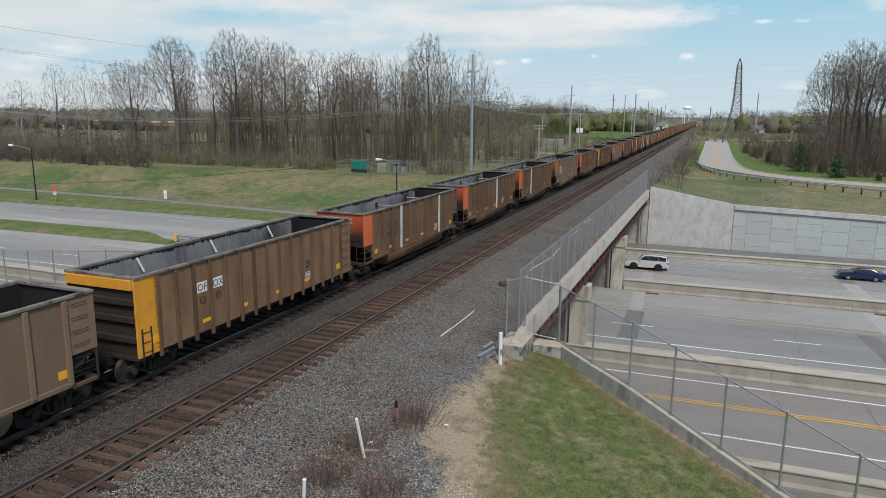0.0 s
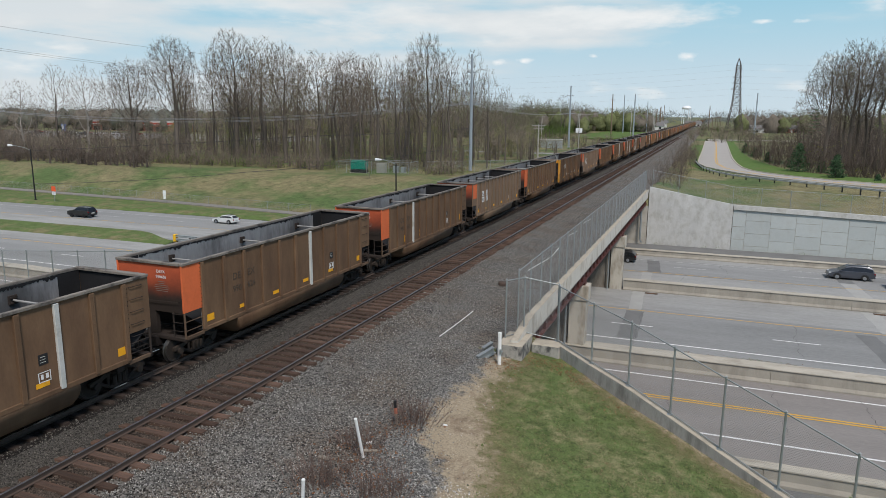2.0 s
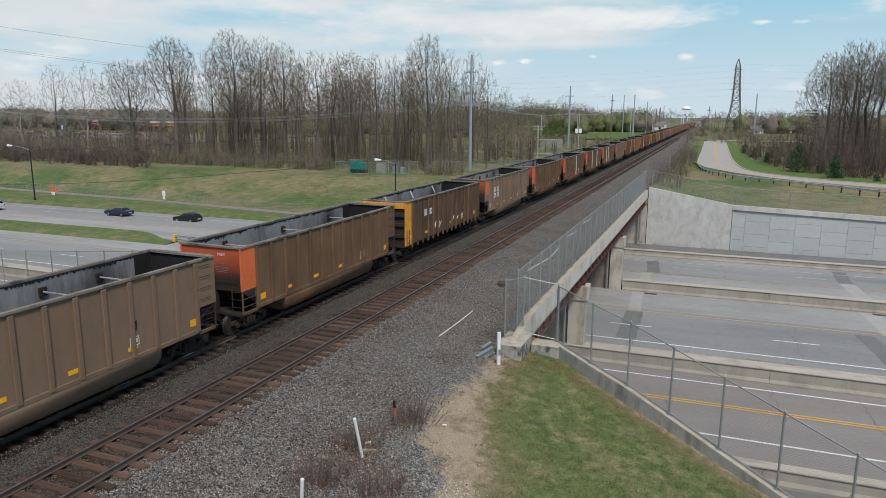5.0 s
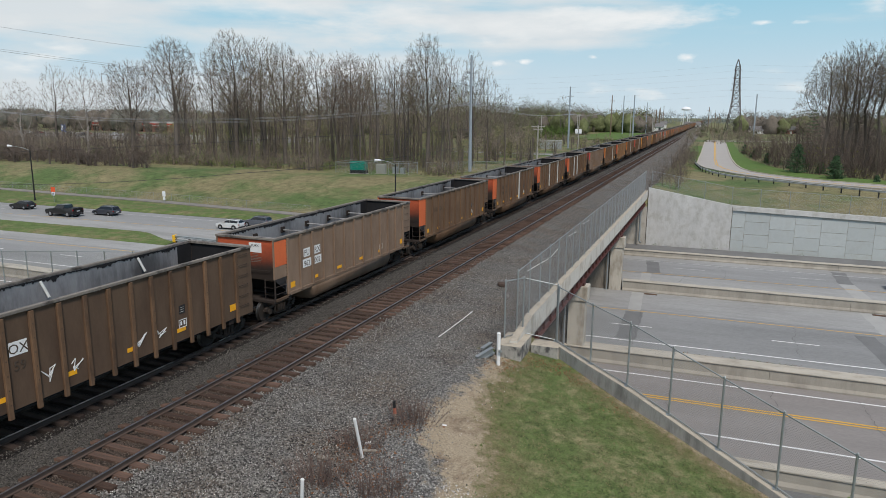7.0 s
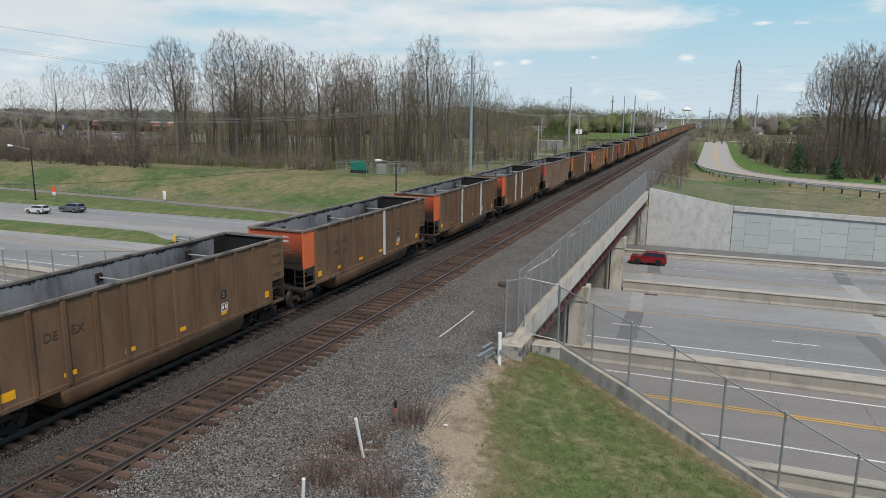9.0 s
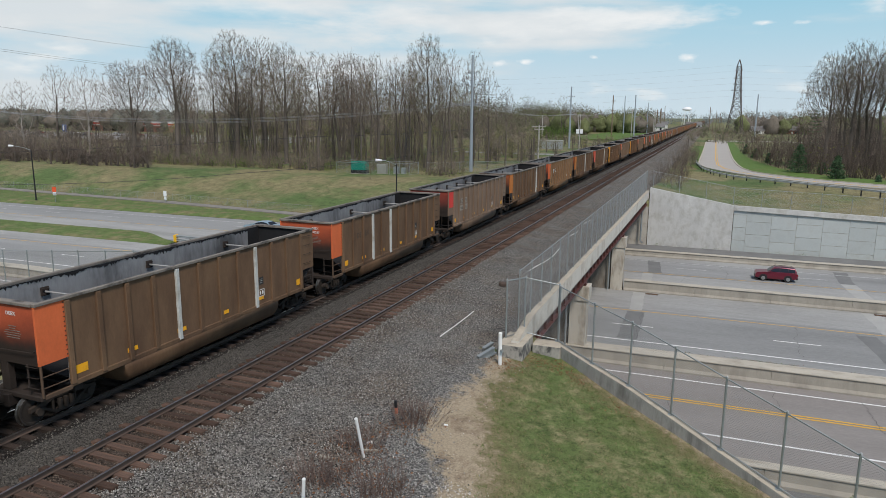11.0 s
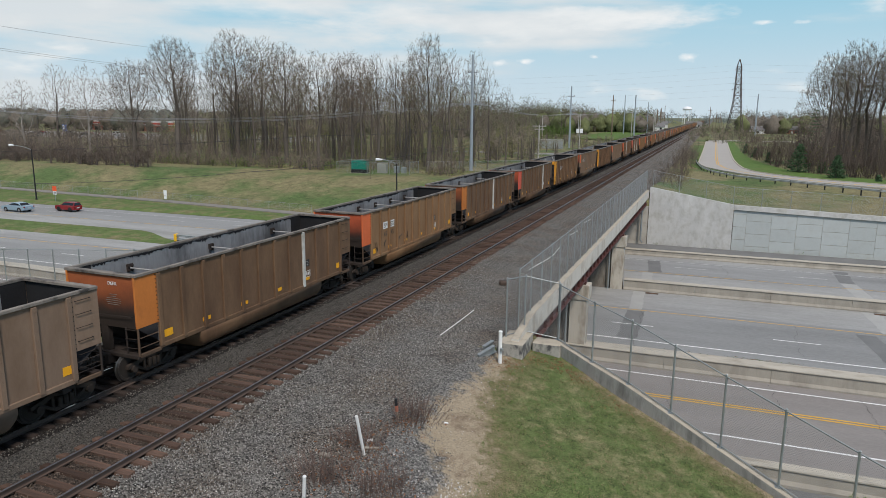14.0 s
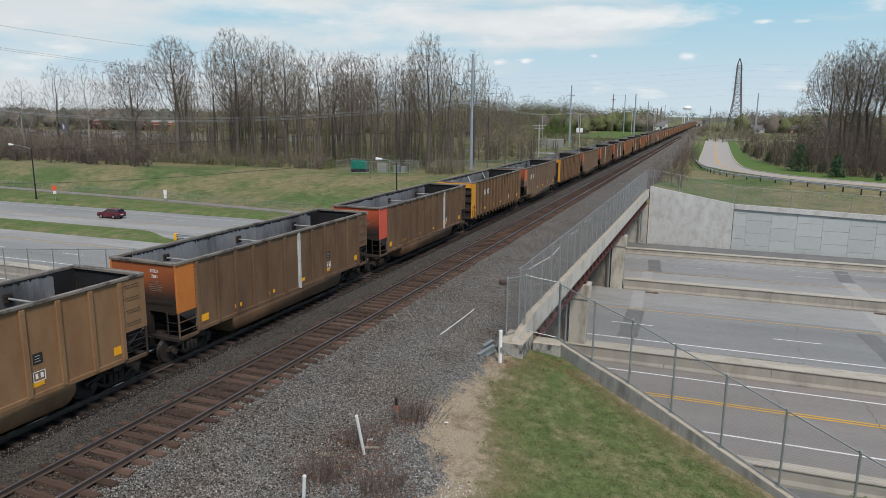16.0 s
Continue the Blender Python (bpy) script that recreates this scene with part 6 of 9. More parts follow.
def tree_meshes(seed, height, bare, width, trunk_r, tips=700, step=0.6, buds=900, bark="bark", bud_mat="bud", low=0.25, twigs=4, wobble=0.12, spray=0):
    """A tree grown into its crown's room: limbs reach for scattered points of an egg-shaped crown and fork where these part."""
    rng = np.random.RandomState(seed)
    rnd = random.Random(seed)
    mid, half = (height + bare * 0.75) / 2, (height - bare * 0.75) / 2
    goal = []
    while len(goal) < tips:
        d = rng.normal(size=3)
        d /= np.linalg.norm(d)
        q = d * rng.uniform(0.03, 1.0) ** 0.42
        lobe = 0.84 + 0.34 * noise.noise((q[0] * 1.9 + seed * 7.3, q[1] * 1.9, q[2] * 1.9))
        if q[2] < 0 and rng.uniform() < low + 0.9 * (-q[2]):
            continue
        if noise.noise((q[0] * 3.1, q[1] * 3.1 + seed * 3.1, q[2] * 3.1)) < -0.24:
            continue
        taper = 1.0 if q[2] > -0.2 else 0.85
        goal.append((q[0] * width / 2 * lobe * taper, q[1] * width / 2 * lobe * taper, mid + q[2] * half * (0.93 + 0.07 * lobe)))
    goal = np.array(goal)
    pts, parent = [np.array((0.0, 0.0, -0.4))], [-1]
    d = np.array((rng.uniform(-0.05, 0.05), rng.uniform(-0.05, 0.05), 1.0))
    while pts[-1][2] < bare:
        d = d + rng.uniform(-0.05, 0.05, 3) * (1, 1, 0)
        d[:2] *= 0.93
        pts.append(pts[-1] + d / np.linalg.norm(d) * step)
        parent.append(len(pts) - 2)
    first = max(0, len(pts) - 7)
    near = np.full(len(goal), -1)
    dist = np.full(len(goal), 1e9)
    for j in range(first, len(pts)):
        k = np.linalg.norm(goal - pts[j], axis=1)
        m = k < dist
        near[m], dist[m] = j, k[m]
    alive = np.ones(len(goal), bool)
    for _ in range(140):
        if not alive.any():
            break
        fresh = []
        for j in np.unique(near[alive]):
            sel = alive & (near == j)
            v = goal[sel] - pts[j]
            v = (v / np.linalg.norm(v, axis=1)[:, None]).sum(0)
            v = v / (np.linalg.norm(v) + 1e-6) + rng.uniform(-wobble, wobble, 3) + (0, 0, 0.03)
            fresh.append((pts[j] + v / np.linalg.norm(v) * step, j))
        for q, j in fresh:
            k = np.linalg.norm(goal - q, axis=1)
            m = (k < dist - 0.02) & alive
            if not m.any():
                own = np.where(alive & (near == j))[0]
                if len(own):
                    alive[own[np.argmin(dist[own])]] = False
                continue
            pts.append(q)
            parent.append(j)
            near[m], dist[m] = len(pts) - 1, k[m]
        alive &= dist > step * 1.35
    kids = [0] * len(pts)
    load = [0.0] * len(pts)
    for j in range(len(pts) - 1, 0, -1):
        if not kids[j]:
            load[j] = 1.0
        kids[parent[j]] += 1
        load[parent[j]] += load[j]
    tip_r = 0.011
    power = math.log(trunk_r / tip_r) / math.log(max(2.0, load[0]))
    rad = [tip_r * max(1.0, w) ** power for w in load]
    rad[0] = trunk_r * 1.45
    wood, crown = Geo(), Geo()
    P = [Vector(p) for p in pts]
    ends = []
    for j in range(1, len(P)):
        a, b, r0, r1 = P[parent[j]], P[j], rad[parent[j]], rad[j]
        r0 = min(r0, r1 * 1.25)
        if r1 > 0.05:
            wood.limb(a, b, r0, r1, 7 if r1 > 0.16 else 5)
        elif r1 > 0.026:
            crown.limb(a, b, r0, r1, 3)
        else:
            crown.strip(a, b, max(0.02, r1), rnd)
        if r1 < 0.045:
            d = (b - a).normalized()
            if not kids[j]:
                ends.append(b)
            for _ in range(twigs if not kids[j] else 2):
                e = bend(d, rnd, 0.55, 0.22)
                q = b + e * rnd.uniform(0.45, 1.15)
                crown.strip(b, q, 0.016 if spray else 0.021, rnd)
                ends.append(q)
                for _k in range(spray):
                    m = b.lerp(q, rnd.uniform(0.35, 1.0))
                    crown.strip(m, m + bend(e, rnd, 0.6, 0.18) * rnd.uniform(0.3, 0.75), 0.013, rnd)
    for _ in range(buds):
        t = rnd.choice(ends)
        crown.leaf(t + Vector((rnd.gauss(0, 0.16), rnd.gauss(0, 0.16), rnd.gauss(0, 0.14))), rnd.uniform(0.07, 0.17), rnd, 1)
    return wood.mesh("trunk", [M[bark]], True), crown.mesh("crown", [M["twig"], M[bud_mat]])


# large trees of the wood's edge first, then lighter ones for its depth
M["bud_brown"] = material("bud_brown", (0.17, 0.115, 0.07), 0.9, vary=0.35, scale=0.3, fine=6, bump=0, island=0.9, spec=0.2)
KIND_SIZE = ((24, 10.5), (22, 15.0), (22, 7.5), (24, 8.5), (18, 9.5), (20, 15.0), (22, 9.5), (25, 13.0), (24, 11.5))
KINDS = [tree_meshes(1, 24, 9.5, 10.5, 0.42, 2100, 0.48, 2200, bud_mat="bud_brown", spray=2),
         tree_meshes(2, 22, 7.0, 15.0, 0.48, 2300, 0.52, 2200, bud_mat="bud_brown", spray=2),
         tree_meshes(3, 22, 7.5, 7.5, 0.22, 560, 0.62, 600),
         tree_meshes(4, 24, 11.0, 8.5, 0.26, 620, 0.62, 500, bud_mat="bud_brown"),
         tree_meshes(5, 18, 3.5, 9.5, 0.22, 520, 0.62, 900, bud_mat="leaf"),
         tree_meshes(6, 20, 4.0, 15.0, 0.34, 800, 0.65, 60, bark="bark_pale", wobble=0.34),
         tree_meshes(7, 22, 6.0, 9.5, 0.26, 680, 0.62, 600),
         tree_meshes(8, 25, 8.5, 13.0, 0.44, 2400, 0.5, 3800, spray=2),
         tree_meshes(9, 24, 9.0, 11.5, 0.36, 1500, 0.55, 2400)]


def tree(kind, x, y, z, height, label="tall bare tree with thin spring buds", yaw=0.0, group="trees of the wood", width=0.0):
    h, w = KIND_SIZE[kind]
    s = height / h
    k = max(0.75 * s, min(1.35 * s, width / w)) if width else s
    ob = thing("tree", label, "tree", group)
    ob.matrix_basis = pose(x, y, z, 0, 0, yaw) @ Matrix.Diagonal((k, k, s, 1))
    for nm, me in zip(("trunk", "crown"), KINDS[kind]):
        shared(nm, me, ob, Matrix())
    return ob


rt = random.Random(11)
# trees that stand out at the edge of the wood: kind, place, height, width of the crown
for kind, x, y, h, w in (
    (5, -175.9, 135, 19.8, 13.7),
    (6, -165.0, 137, 23.7, 10.9),
    (5, -157.9, 140, 23.8, 9.0),
    (1, -131.9, 130, 23.3, 16.4),
    (0, -116.9, 128, 28.0, 13.1),
    (7, -103.8, 133, 29.2, 16.4),
    (8, -99.3, 138, 28.9, 11.2),
    (7, -89.0, 131, 25.9, 14.3),
    (8, -79.5, 129, 24.4, 11.8),
    (3, -77.7, 135, 24.4, 7.7),
    (1, -74.0, 134, 24.0, 11.3),
    (8, -65.7, 130, 23.7, 9.0),
    (3, -62.5, 132, 23.1, 6.0),
    (7, -53.1, 127, 26.1, 11.8),
    (3, -51.4, 136, 24.5, 6.2),
    (6, -49.7, 145, 25.3, 6.9),
    (6, -44.1, 138, 20.7, 5.5),
    (6, -43.8, 150, 17.7, 5.1),
    (6, -115.8, 140, 27.0, 9.0),
    (3, -93.6, 126, 24.0, 6.4),
    (2, -83.4, 128, 22.8, 5.6),
    (3, -67.3, 126, 21.2, 5.9),
    (2, -58.8, 131, 21.4, 5.3),
):
    tree(kind, x, y, -2.1, h, "tall bare tree at the edge of the wood" if kind != 5 else "pale barked bare tree at the edge of the wood", rt.uniform(0, 360), width=w)
# the wood behind them
n = 0
while n < 78:
    y = rt.uniform(136, 205)
    x = rt.uniform(-1.45, -0.34) * y
    if x > -46 or (x < -118 * y / 130 and rt.random() < 0.85):
        continue
    tree(rt.choice((2, 2, 3, 3, 4, 6, 6)), x, y, -2.1, rt.uniform(17, 24) if x > -118 * y / 130 else rt.uniform(9, 14), "bare tree in the wood with a brown twig haze", rt.uniform(0, 360))
    n += 1
# trees beyond, along the railway
for i in range(28):
    y = rt.uniform(160, 300) if i < 16 else rt.uniform(375, 440)
    tree(rt.choice((2, 4, 4, 6)), rt.uniform(*((-0.37, -0.255) if i < 16 else (-0.27, -0.175))) * y, y, -1.6, rt.uniform(11, 16) if i < 16 else rt.uniform(15, 22), "budding tree beside the railway", rt.uniform(0, 360), "trees along the railway")
# lower trees in the open scrub beyond the slope
for i in range(24):
    y = rt.uniform(150, 230)
    tree(rt.choice((2, 6, 6, 4)), rt.uniform(-1.42, -0.93) * y, y, -2.1, rt.uniform(7, 11.5), "low bare tree in the scrub", rt.uniform(0, 360), "trees of the scrub")
# the right-hand wood
for kind, x, y, h in ((7, 19.6, 150, 21.5), (7, 23.6, 149, 23.5), (3, 27, 152, 24), (0, 30.5, 146, 24.5), (7, 33.5, 151, 25), (8, 26, 158, 23), (2, 30, 165, 22), (0, 37, 150, 26), (2, 36, 170, 23), (3, 24.5, 166, 22), (1, 42, 160, 25), (3, 28.5, 147, 23), (6, 23.2, 154, 21), (3, 35, 147, 24), (6, 39, 148, 23)):
    tree(kind, x, y, -0.6, h, "tall bare tree behind the road bend", rt.uniform(0, 360), "trees behind the road bend")
for i in range(12):
    y = rt.uniform(180, 330)
    tree(rt.choice((2, 3, 4, 4)), rt.uniform(0.085, 0.30) * y + 3, y, -0.6, rt.uniform(10, 16), "bare tree behind the road bend", rt.uniform(0, 360), "trees behind the road bend")


# undergrowth: thin stems and twigs that nobody could count
def thicket(name, label, area, count, h0, h1, seed, mat="shrub", leafy=0.0, leaf_mat="bud", zf=lambda x, y: -2.1, leaf_size=(0.14, 0.34)):
    rnd = random.Random(seed)
    g = Geo()
    for _ in range(count):
        x, y = area(rnd)
        z = zf(x, y) - 0.1
        h = lerp(h0, h1, rnd.random() ** 1.7)
        stems = rnd.randint(2, 4)
        for _s in range(stems):
            p = Vector((x, y, z))
            d = bend(Vector((0, 0, 1)), rnd, 0.32)
            r = 0.012 + 0.0045 * h
            for k in range(3):
                q = p + d * h / 3
                g.limb(p, q, r, r * 0.7, 3)
                p, r = q, r * 0.7
                d = bend(d, rnd, 0.2, 0.1)
                for _t in range(3):
                    e = bend(d, rnd, 0.75, 0.2)
                    g.strip(p, p + e * h * rnd.uniform(0.14, 0.34), max(0.012, r * 0.6), rnd)
        if rnd.random() < leafy:
            for _l in range(26):
                c = Vector((x + rnd.gauss(0, 0.5), y + rnd.gauss(0, 0.5), z + h * rnd.uniform(0.1, 0.95)))
                g.leaf(c, rnd.uniform(*leaf_size), rnd, 1)
    ob = new(name, g.mesh(name, [M[mat], M[leaf_mat]]))
    return tagged(ob, label, "undergrowth", kind="stuff")


def off_yard(place):
    """Places of the given kind that leave the fenced equipment yard free."""
    def kept(rnd):
        while True:
            x, y = place(rnd)
            if not (-71.5 < x < -50.5 and y < 123.5):
                return x, y
    return kept


@off_yard
def wood_area(rnd):
    y = 118 + 45 * rnd.random() ** 2.3
    return rnd.uniform(-1.42, -0.36) * y, y + rnd.uniform(-1, 1)


def brush_area(rnd):
    y = 127 + 90 * rnd.random() ** 1.3
    edge = table(y, [(124, 26.0), (126.5, 20.8), (132.5, 16.6), (142, 12.2), (163, 9.3), (189, 7.2), (232, 6.6)])
    return edge + (0.31 * y - edge) * rnd.random() ** 1.3, y


thicket("undergrowth", "brown bare brush under the trees of the wood", wood_area, 1450, 0.8, 5.2, 3, leafy=0.5, leaf_size=(0.06, 0.16))
thicket("undergrowth_green", "low bushes with fresh green leaves at the wood's edge", off_yard(lambda r: (r.uniform(-1.0, -0.36) * 121, 118 + r.random() * 8)), 210, 0.8, 2.8, 4, leafy=1.0, leaf_mat="leaf_fresh", leaf_size=(0.10, 0.27))
thicket("undergrowth_bend", "brown bare brush beside the road bend", brush_area, 1050, 1.5, 7.5, 5, mat="shrub_dark", leafy=0.10, zf=lambda x, y: -0.6)
thicket("undergrowth_bank", "bare saplings on the bank beside the track", lambda r: (r.uniform(-7.6, -3.4), r.uniform(92, 185)), 150, 1.4, 4.6, 6, leafy=0.0, zf=lambda x, y: -0.7)
thicket("undergrowth_track", "dry brush along the far side of the track", lambda r: (r.uniform(-36, -26), r.uniform(150, 420)), 240, 1.0, 3.2, 7, leafy=0.4, leaf_mat="leaf", zf=lambda x, y: -1.2)


def far_wood(name, label, area, count, h0, h1, seed, mats, leaf=(0.4, 1.3), wide=(0.4, 0.65), leaves=90, z0=-1.5, twiggy=0.0, core=0.82):
    """Distant crowns as clumps of many small leaves and twigs that reach to the ground."""
    rnd = random.Random(seed)
    g = Geo()
    for _ in range(count):
        x, y = area(rnd)
        h = rnd.uniform(h0, h1)
        w = max(0.8, h) * rnd.uniform(*wide)
        mi = 1 if rnd.random() < 0.6 else 2
        g.limb(Vector((x, y, z0)), Vector((x, y, h * 0.7)), 0.22, 0.1, 4, 0)
        if core:
            s0, rings, n = len(g.v), 7, 8
            for i in range(rings):
                t = i / (rings - 1)
                for k in range(n):
                    a = k * 2 * math.pi / n + i * 0.3
                    rr = w * (0.5 + 0.45 * math.sin(math.pi * min(1, t * 1.1))) * (1.0 if t < 0.99 else 0.3) * (0.66 + 0.42 * noise.noise((x * 3 + math.cos(a) * 1.7, y * 3 + math.sin(a) * 1.7, t * 4.5))) * rnd.uniform(0.78, 1.15)
                    g.v.append(Vector((x + math.cos(a) * rr, y + math.sin(a) * rr, z0 + (h * core * (1 + 0.12 * noise.noise((x, y, a * 1.3)) * t) - z0) * t + rnd.uniform(-0.55, 0.55))))
            for i in range(rings - 1):
                for k in range(n):
                    j = (k + 1) % n
                    g.f.append((s0 + i * n + k, s0 + i * n + j, s0 + (i + 1) * n + j, s0 + (i + 1) * n + k))
                    g.m.append(mi)
            g.f.append(tuple(s0 + (rings - 1) * n + k for k in range(n)))
            g.m.append(mi)
        for _l in range(int(leaves * (0.7 if core else 0.88))):
            t = rnd.random() ** 0.9 * (0.9 if core else 1.0)
            a = rnd.uniform(0, 6.28)
            rr = w * (math.sqrt(rnd.random()) if not core else 0.6 + 0.45 * rnd.random()) * (0.55 + 0.45 * math.sin(math.pi * t)) * (1.0 if t < 0.75 else (1.02 - t) * 3.6) ** 0.6
            c = Vector((x + math.cos(a) * rr, y + math.sin(a) * rr, z0 + (h - z0) * t))
            if rnd.random() < twiggy:
                far = max(1.0, y / 260)
                e = Vector((rnd.uniform(-1, 1), rnd.uniform(-1, 1), rnd.uniform(-0.2, 1.3))).normalized() * rnd.uniform(0.8, 2.2) * far
                g.strip(c, c + e, rnd.uniform(0.012, 0.028) * (far if y < 250 else 1.5 * far), rnd)
                g.m[-1] = mi
            else:
                g.leaf(c, rnd.uniform(*leaf), rnd, mi)
    return tagged(new(name, g.mesh(name, [M["bark"]] + [M[m] for m in mats], bool(core))), label, "distant woods", kind="stuff")


def fan(x0, x1, y0, y1, bias=1.0):
    """Places in a wedge of land that opens away from the bridge."""
    def place(r):
        y = y0 + (y1 - y0) * r.random() ** bias
        return r.uniform(x0, x1) * y, y
    return place


M["scrub"] = material("scrub", (0.118, 0.095, 0.08), 0.95, vary=0.35, scale=0.08, fine=1.0, bump=0, island=0.8, spec=0.1)
M["far_bud"] = material("far_bud", (0.135, 0.15, 0.07), 0.95, vary=0.55, scale=0.3, fine=1.4, bump=0, island=0.25, grain=1.5, spec=0.1)
M["far_brown"] = material("far_brown", (0.155, 0.135, 0.112), 0.95, vary=0.55, scale=0.3, fine=1.4, bump=0, island=0.35, spec=0.1)
M["far_dark"] = material("far_dark", (0.125, 0.125, 0.105), 0.95, vary=0.5, scale=0.3, fine=1.4, bump=0, island=0.35, spec=0.1)
# aerial haze painted into the leaf colour of the farthest woods
M["far_haze_blue"] = material("far_haze_blue", (0.20, 0.225, 0.225), 0.95, vary=0.55, scale=0.3, fine=1.4, bump=0, island=0.4, spec=0.1)
MIXED = ("far_bud", "far_brown")
far_wood("far_woods", "distant budding woods along the horizon", fan(-0.27, -0.085, 450, 640, 1.8), 230, 9, 16, 1, MIXED, (0.4, 1.0), (0.4, 0.65), 210, twiggy=0.3, core=0.68)
far_wood("far_woods", "tall budding trees behind the yard", fan(-0.275, -0.17, 395, 450), 56, 12, 18, 31, MIXED, (0.3, 0.8), (0.3, 0.5), 260, twiggy=0.4, core=0.6)
far_wood("far_woods", "distant budding woods beside the railway", fan(-0.38, -0.25, 270, 420), 110, 10, 17, 11, ("far_brown", "far_bud"), (0.15, 0.42), (0.4, 0.65), 250, twiggy=0.7, core=0)
far_wood("far_woods", "distant brown woods beyond the store", fan(-1.7, -0.34, 300, 560, 1.5), 330, 9, 16, 2, ("far_dark", "far_brown"), (0.4, 1.1), (0.45, 0.75), 200, twiggy=0.35, core=0.66)
far_wood("far_woods", "distant budding woods beyond the road bend", fan(0.03, 0.5, 440, 640, 1.5), 220, 9, 15, 3, ("far_brown", "far_bud"), (0.4, 1.0), (0.4, 0.65), 220, twiggy=0.3, core=0.68)
far_wood("far_woods", "hazy distant woods on the horizon", fan(-0.4, 0.5, 1000, 1500), 190, 9, 16, 4, ("far_haze_blue", "far_haze_blue"), (0.8, 2.0), (0.7, 1.2), 190, twiggy=0.2, core=0)
far_wood("far_woods", "hazy distant woods on the horizon", fan(-2.2, -0.3, 800, 1200), 170, 9, 15, 5, ("far_haze_blue", "far_brown"), (0.8, 2.0), (0.8, 1.4), 180, twiggy=0.2, core=0)
M["haze_brown"] = material("haze_brown", (0.215, 0.178, 0.145), 0.95, vary=0.35, scale=0.08, fine=1.0, bump=0, island=0.8, spec=0.1)
M["haze_green"] = material("haze_green", (0.17, 0.175, 0.075), 0.95, vary=0.35, scale=0.08, fine=1.0, bump=0, island=0.8, spec=0.1)
M["bush_green"] = material("bush_green", (0.085, 0.125, 0.035), 0.95, vary=0.55, scale=0.3, fine=1.4, bump=0, island=0.5, spec=0.1)
far_wood("wood_haze", "brown tangle of twigs deep in the wood", fan(-0.92, -0.35, 142, 200), 220, 5, 13, 6, ("haze_brown", "haze_green"), (0.1, 0.28), (0.35, 0.55), 190, twiggy=0.9, core=0)
far_wood("wood_haze", "fine brown twigs among the crowns of the wood", fan(-0.78, -0.345, 160, 215), 70, 13, 19, 26, ("haze_brown", "haze_green"), (0.08, 0.2), (0.22, 0.34), 240, z0=5, twiggy=0.85, core=0)
far_wood("wood_haze", "low bushes along the edge of the wood", off_yard(fan(-1.25, -0.37, 117, 126)), 75, -1.4, 0.3, 27, ("haze_brown", "bush_green"), (0.06, 0.18), (0.9, 1.5), 110, z0=-2.3, twiggy=0.45, core=0)
far_wood("wood_haze", "green and brown bushes in the wood's shade", fan(-0.95, -0.31, 128, 175), 60, 1.5, 5, 16, ("haze_green", "haze_brown"), (0.10, 0.28), (0.4, 0.7), 200, twiggy=0.35, core=0)
far_wood("wood_haze", "brown tangle of twigs before the store", fan(-1.5, -0.88, 128, 195), 240, 0.6, 4.6, 7, ("haze_brown", "scrub"), (0.1, 0.3), (0.5, 0.9), 140, twiggy=0.9, core=0)
far_wood("wood_haze", "dark brush along the top of the slope", fan(-1.5, -0.98, 107, 122), 110, -0.6, 1.4, 37, ("scrub", "scrub"), (0.06, 0.2), (0.9, 1.4), 130, z0=-2.3, twiggy=0.9, core=0)
far_wood("wood_haze", "brown tangle of twigs behind the road bend", fan(0.10, 0.32, 155, 260), 130, 5, 11, 8, ("scrub", "haze_brown"), (0.1, 0.3), (0.3, 0.5), 260, twiggy=0.85, core=0)
far_wood("wood_haze", "low green bushes beside the yard", fan(-0.27, -0.19, 305, 360), 70, 1.5, 4.0, 17, ("bush_green", "bush_green"), (0.2, 0.5), (0.6, 1.0), 200, twiggy=0.2, core=0)
far_wood("wood_haze", "brown brush beside the railway", fan(-0.35, -0.245, 150, 250), 80, 2.0, 7.0, 18, ("haze_brown", "haze_green"), (0.12, 0.36), (0.45, 0.7), 200, twiggy=0.6, core=0)
far_wood("wood_haze", "brown brush and weeds beyond the road bend", fan(-0.035, 0.055, 270, 520), 90, 0.4, 3.2, 41, ("haze_brown", "far_bud"), (0.15, 0.5), (0.8, 1.5), 110, twiggy=0.5, core=0)
far_wood("wood_haze", "low brush on the rough ground by the track", fan(-0.25, -0.13, 190, 300), 60, 0.8, 2.2, 19, ("haze_brown", "haze_green"), (0.12, 0.36), (0.8, 1.4), 90, twiggy=0.5, core=0)


def evergreen(x, y, z, h, w, seed):
    rnd = random.Random(seed)
    wood, g = Geo(), Geo()
    wood.limb(Vector((0, 0, -0.2)), Vector((0, 0, h * 0.95)), 0.11, 0.02, 6)
    levels = 13
    for i in range(levels):
        t = i / levels
        for k in range(11):
            a = rnd.uniform(0, 6.28)
            ln = w * (1 - t) ** 0.8 * rnd.uniform(0.7, 1.05)
            p = Vector((0, 0, h * (0.05 + 0.9 * t)))
            e = p + Vector((math.cos(a) * ln, math.sin(a) * ln, ln * 0.18))
            g.limb(p, e, 0.025, 0.01, 3)
            for _ in range(16):
                s = rnd.random() ** 0.6
                g.leaf(p.lerp(e, s) + Vector((rnd.gauss(0, 0.1), rnd.gauss(0, 0.1), rnd.gauss(0, 0.07))), rnd.uniform(0.16, 0.34), rnd)
    ob = thing("evergreen", "dark green young conifer on the grass", "conifer", "conifers by the road bend", at=pose(x, y, z))
    shared("trunk", wood.mesh("trunk", [M["bark"]]), ob, Matrix())
    shared("crown", g.mesh("crown", [M["pine"]]), ob, Matrix())


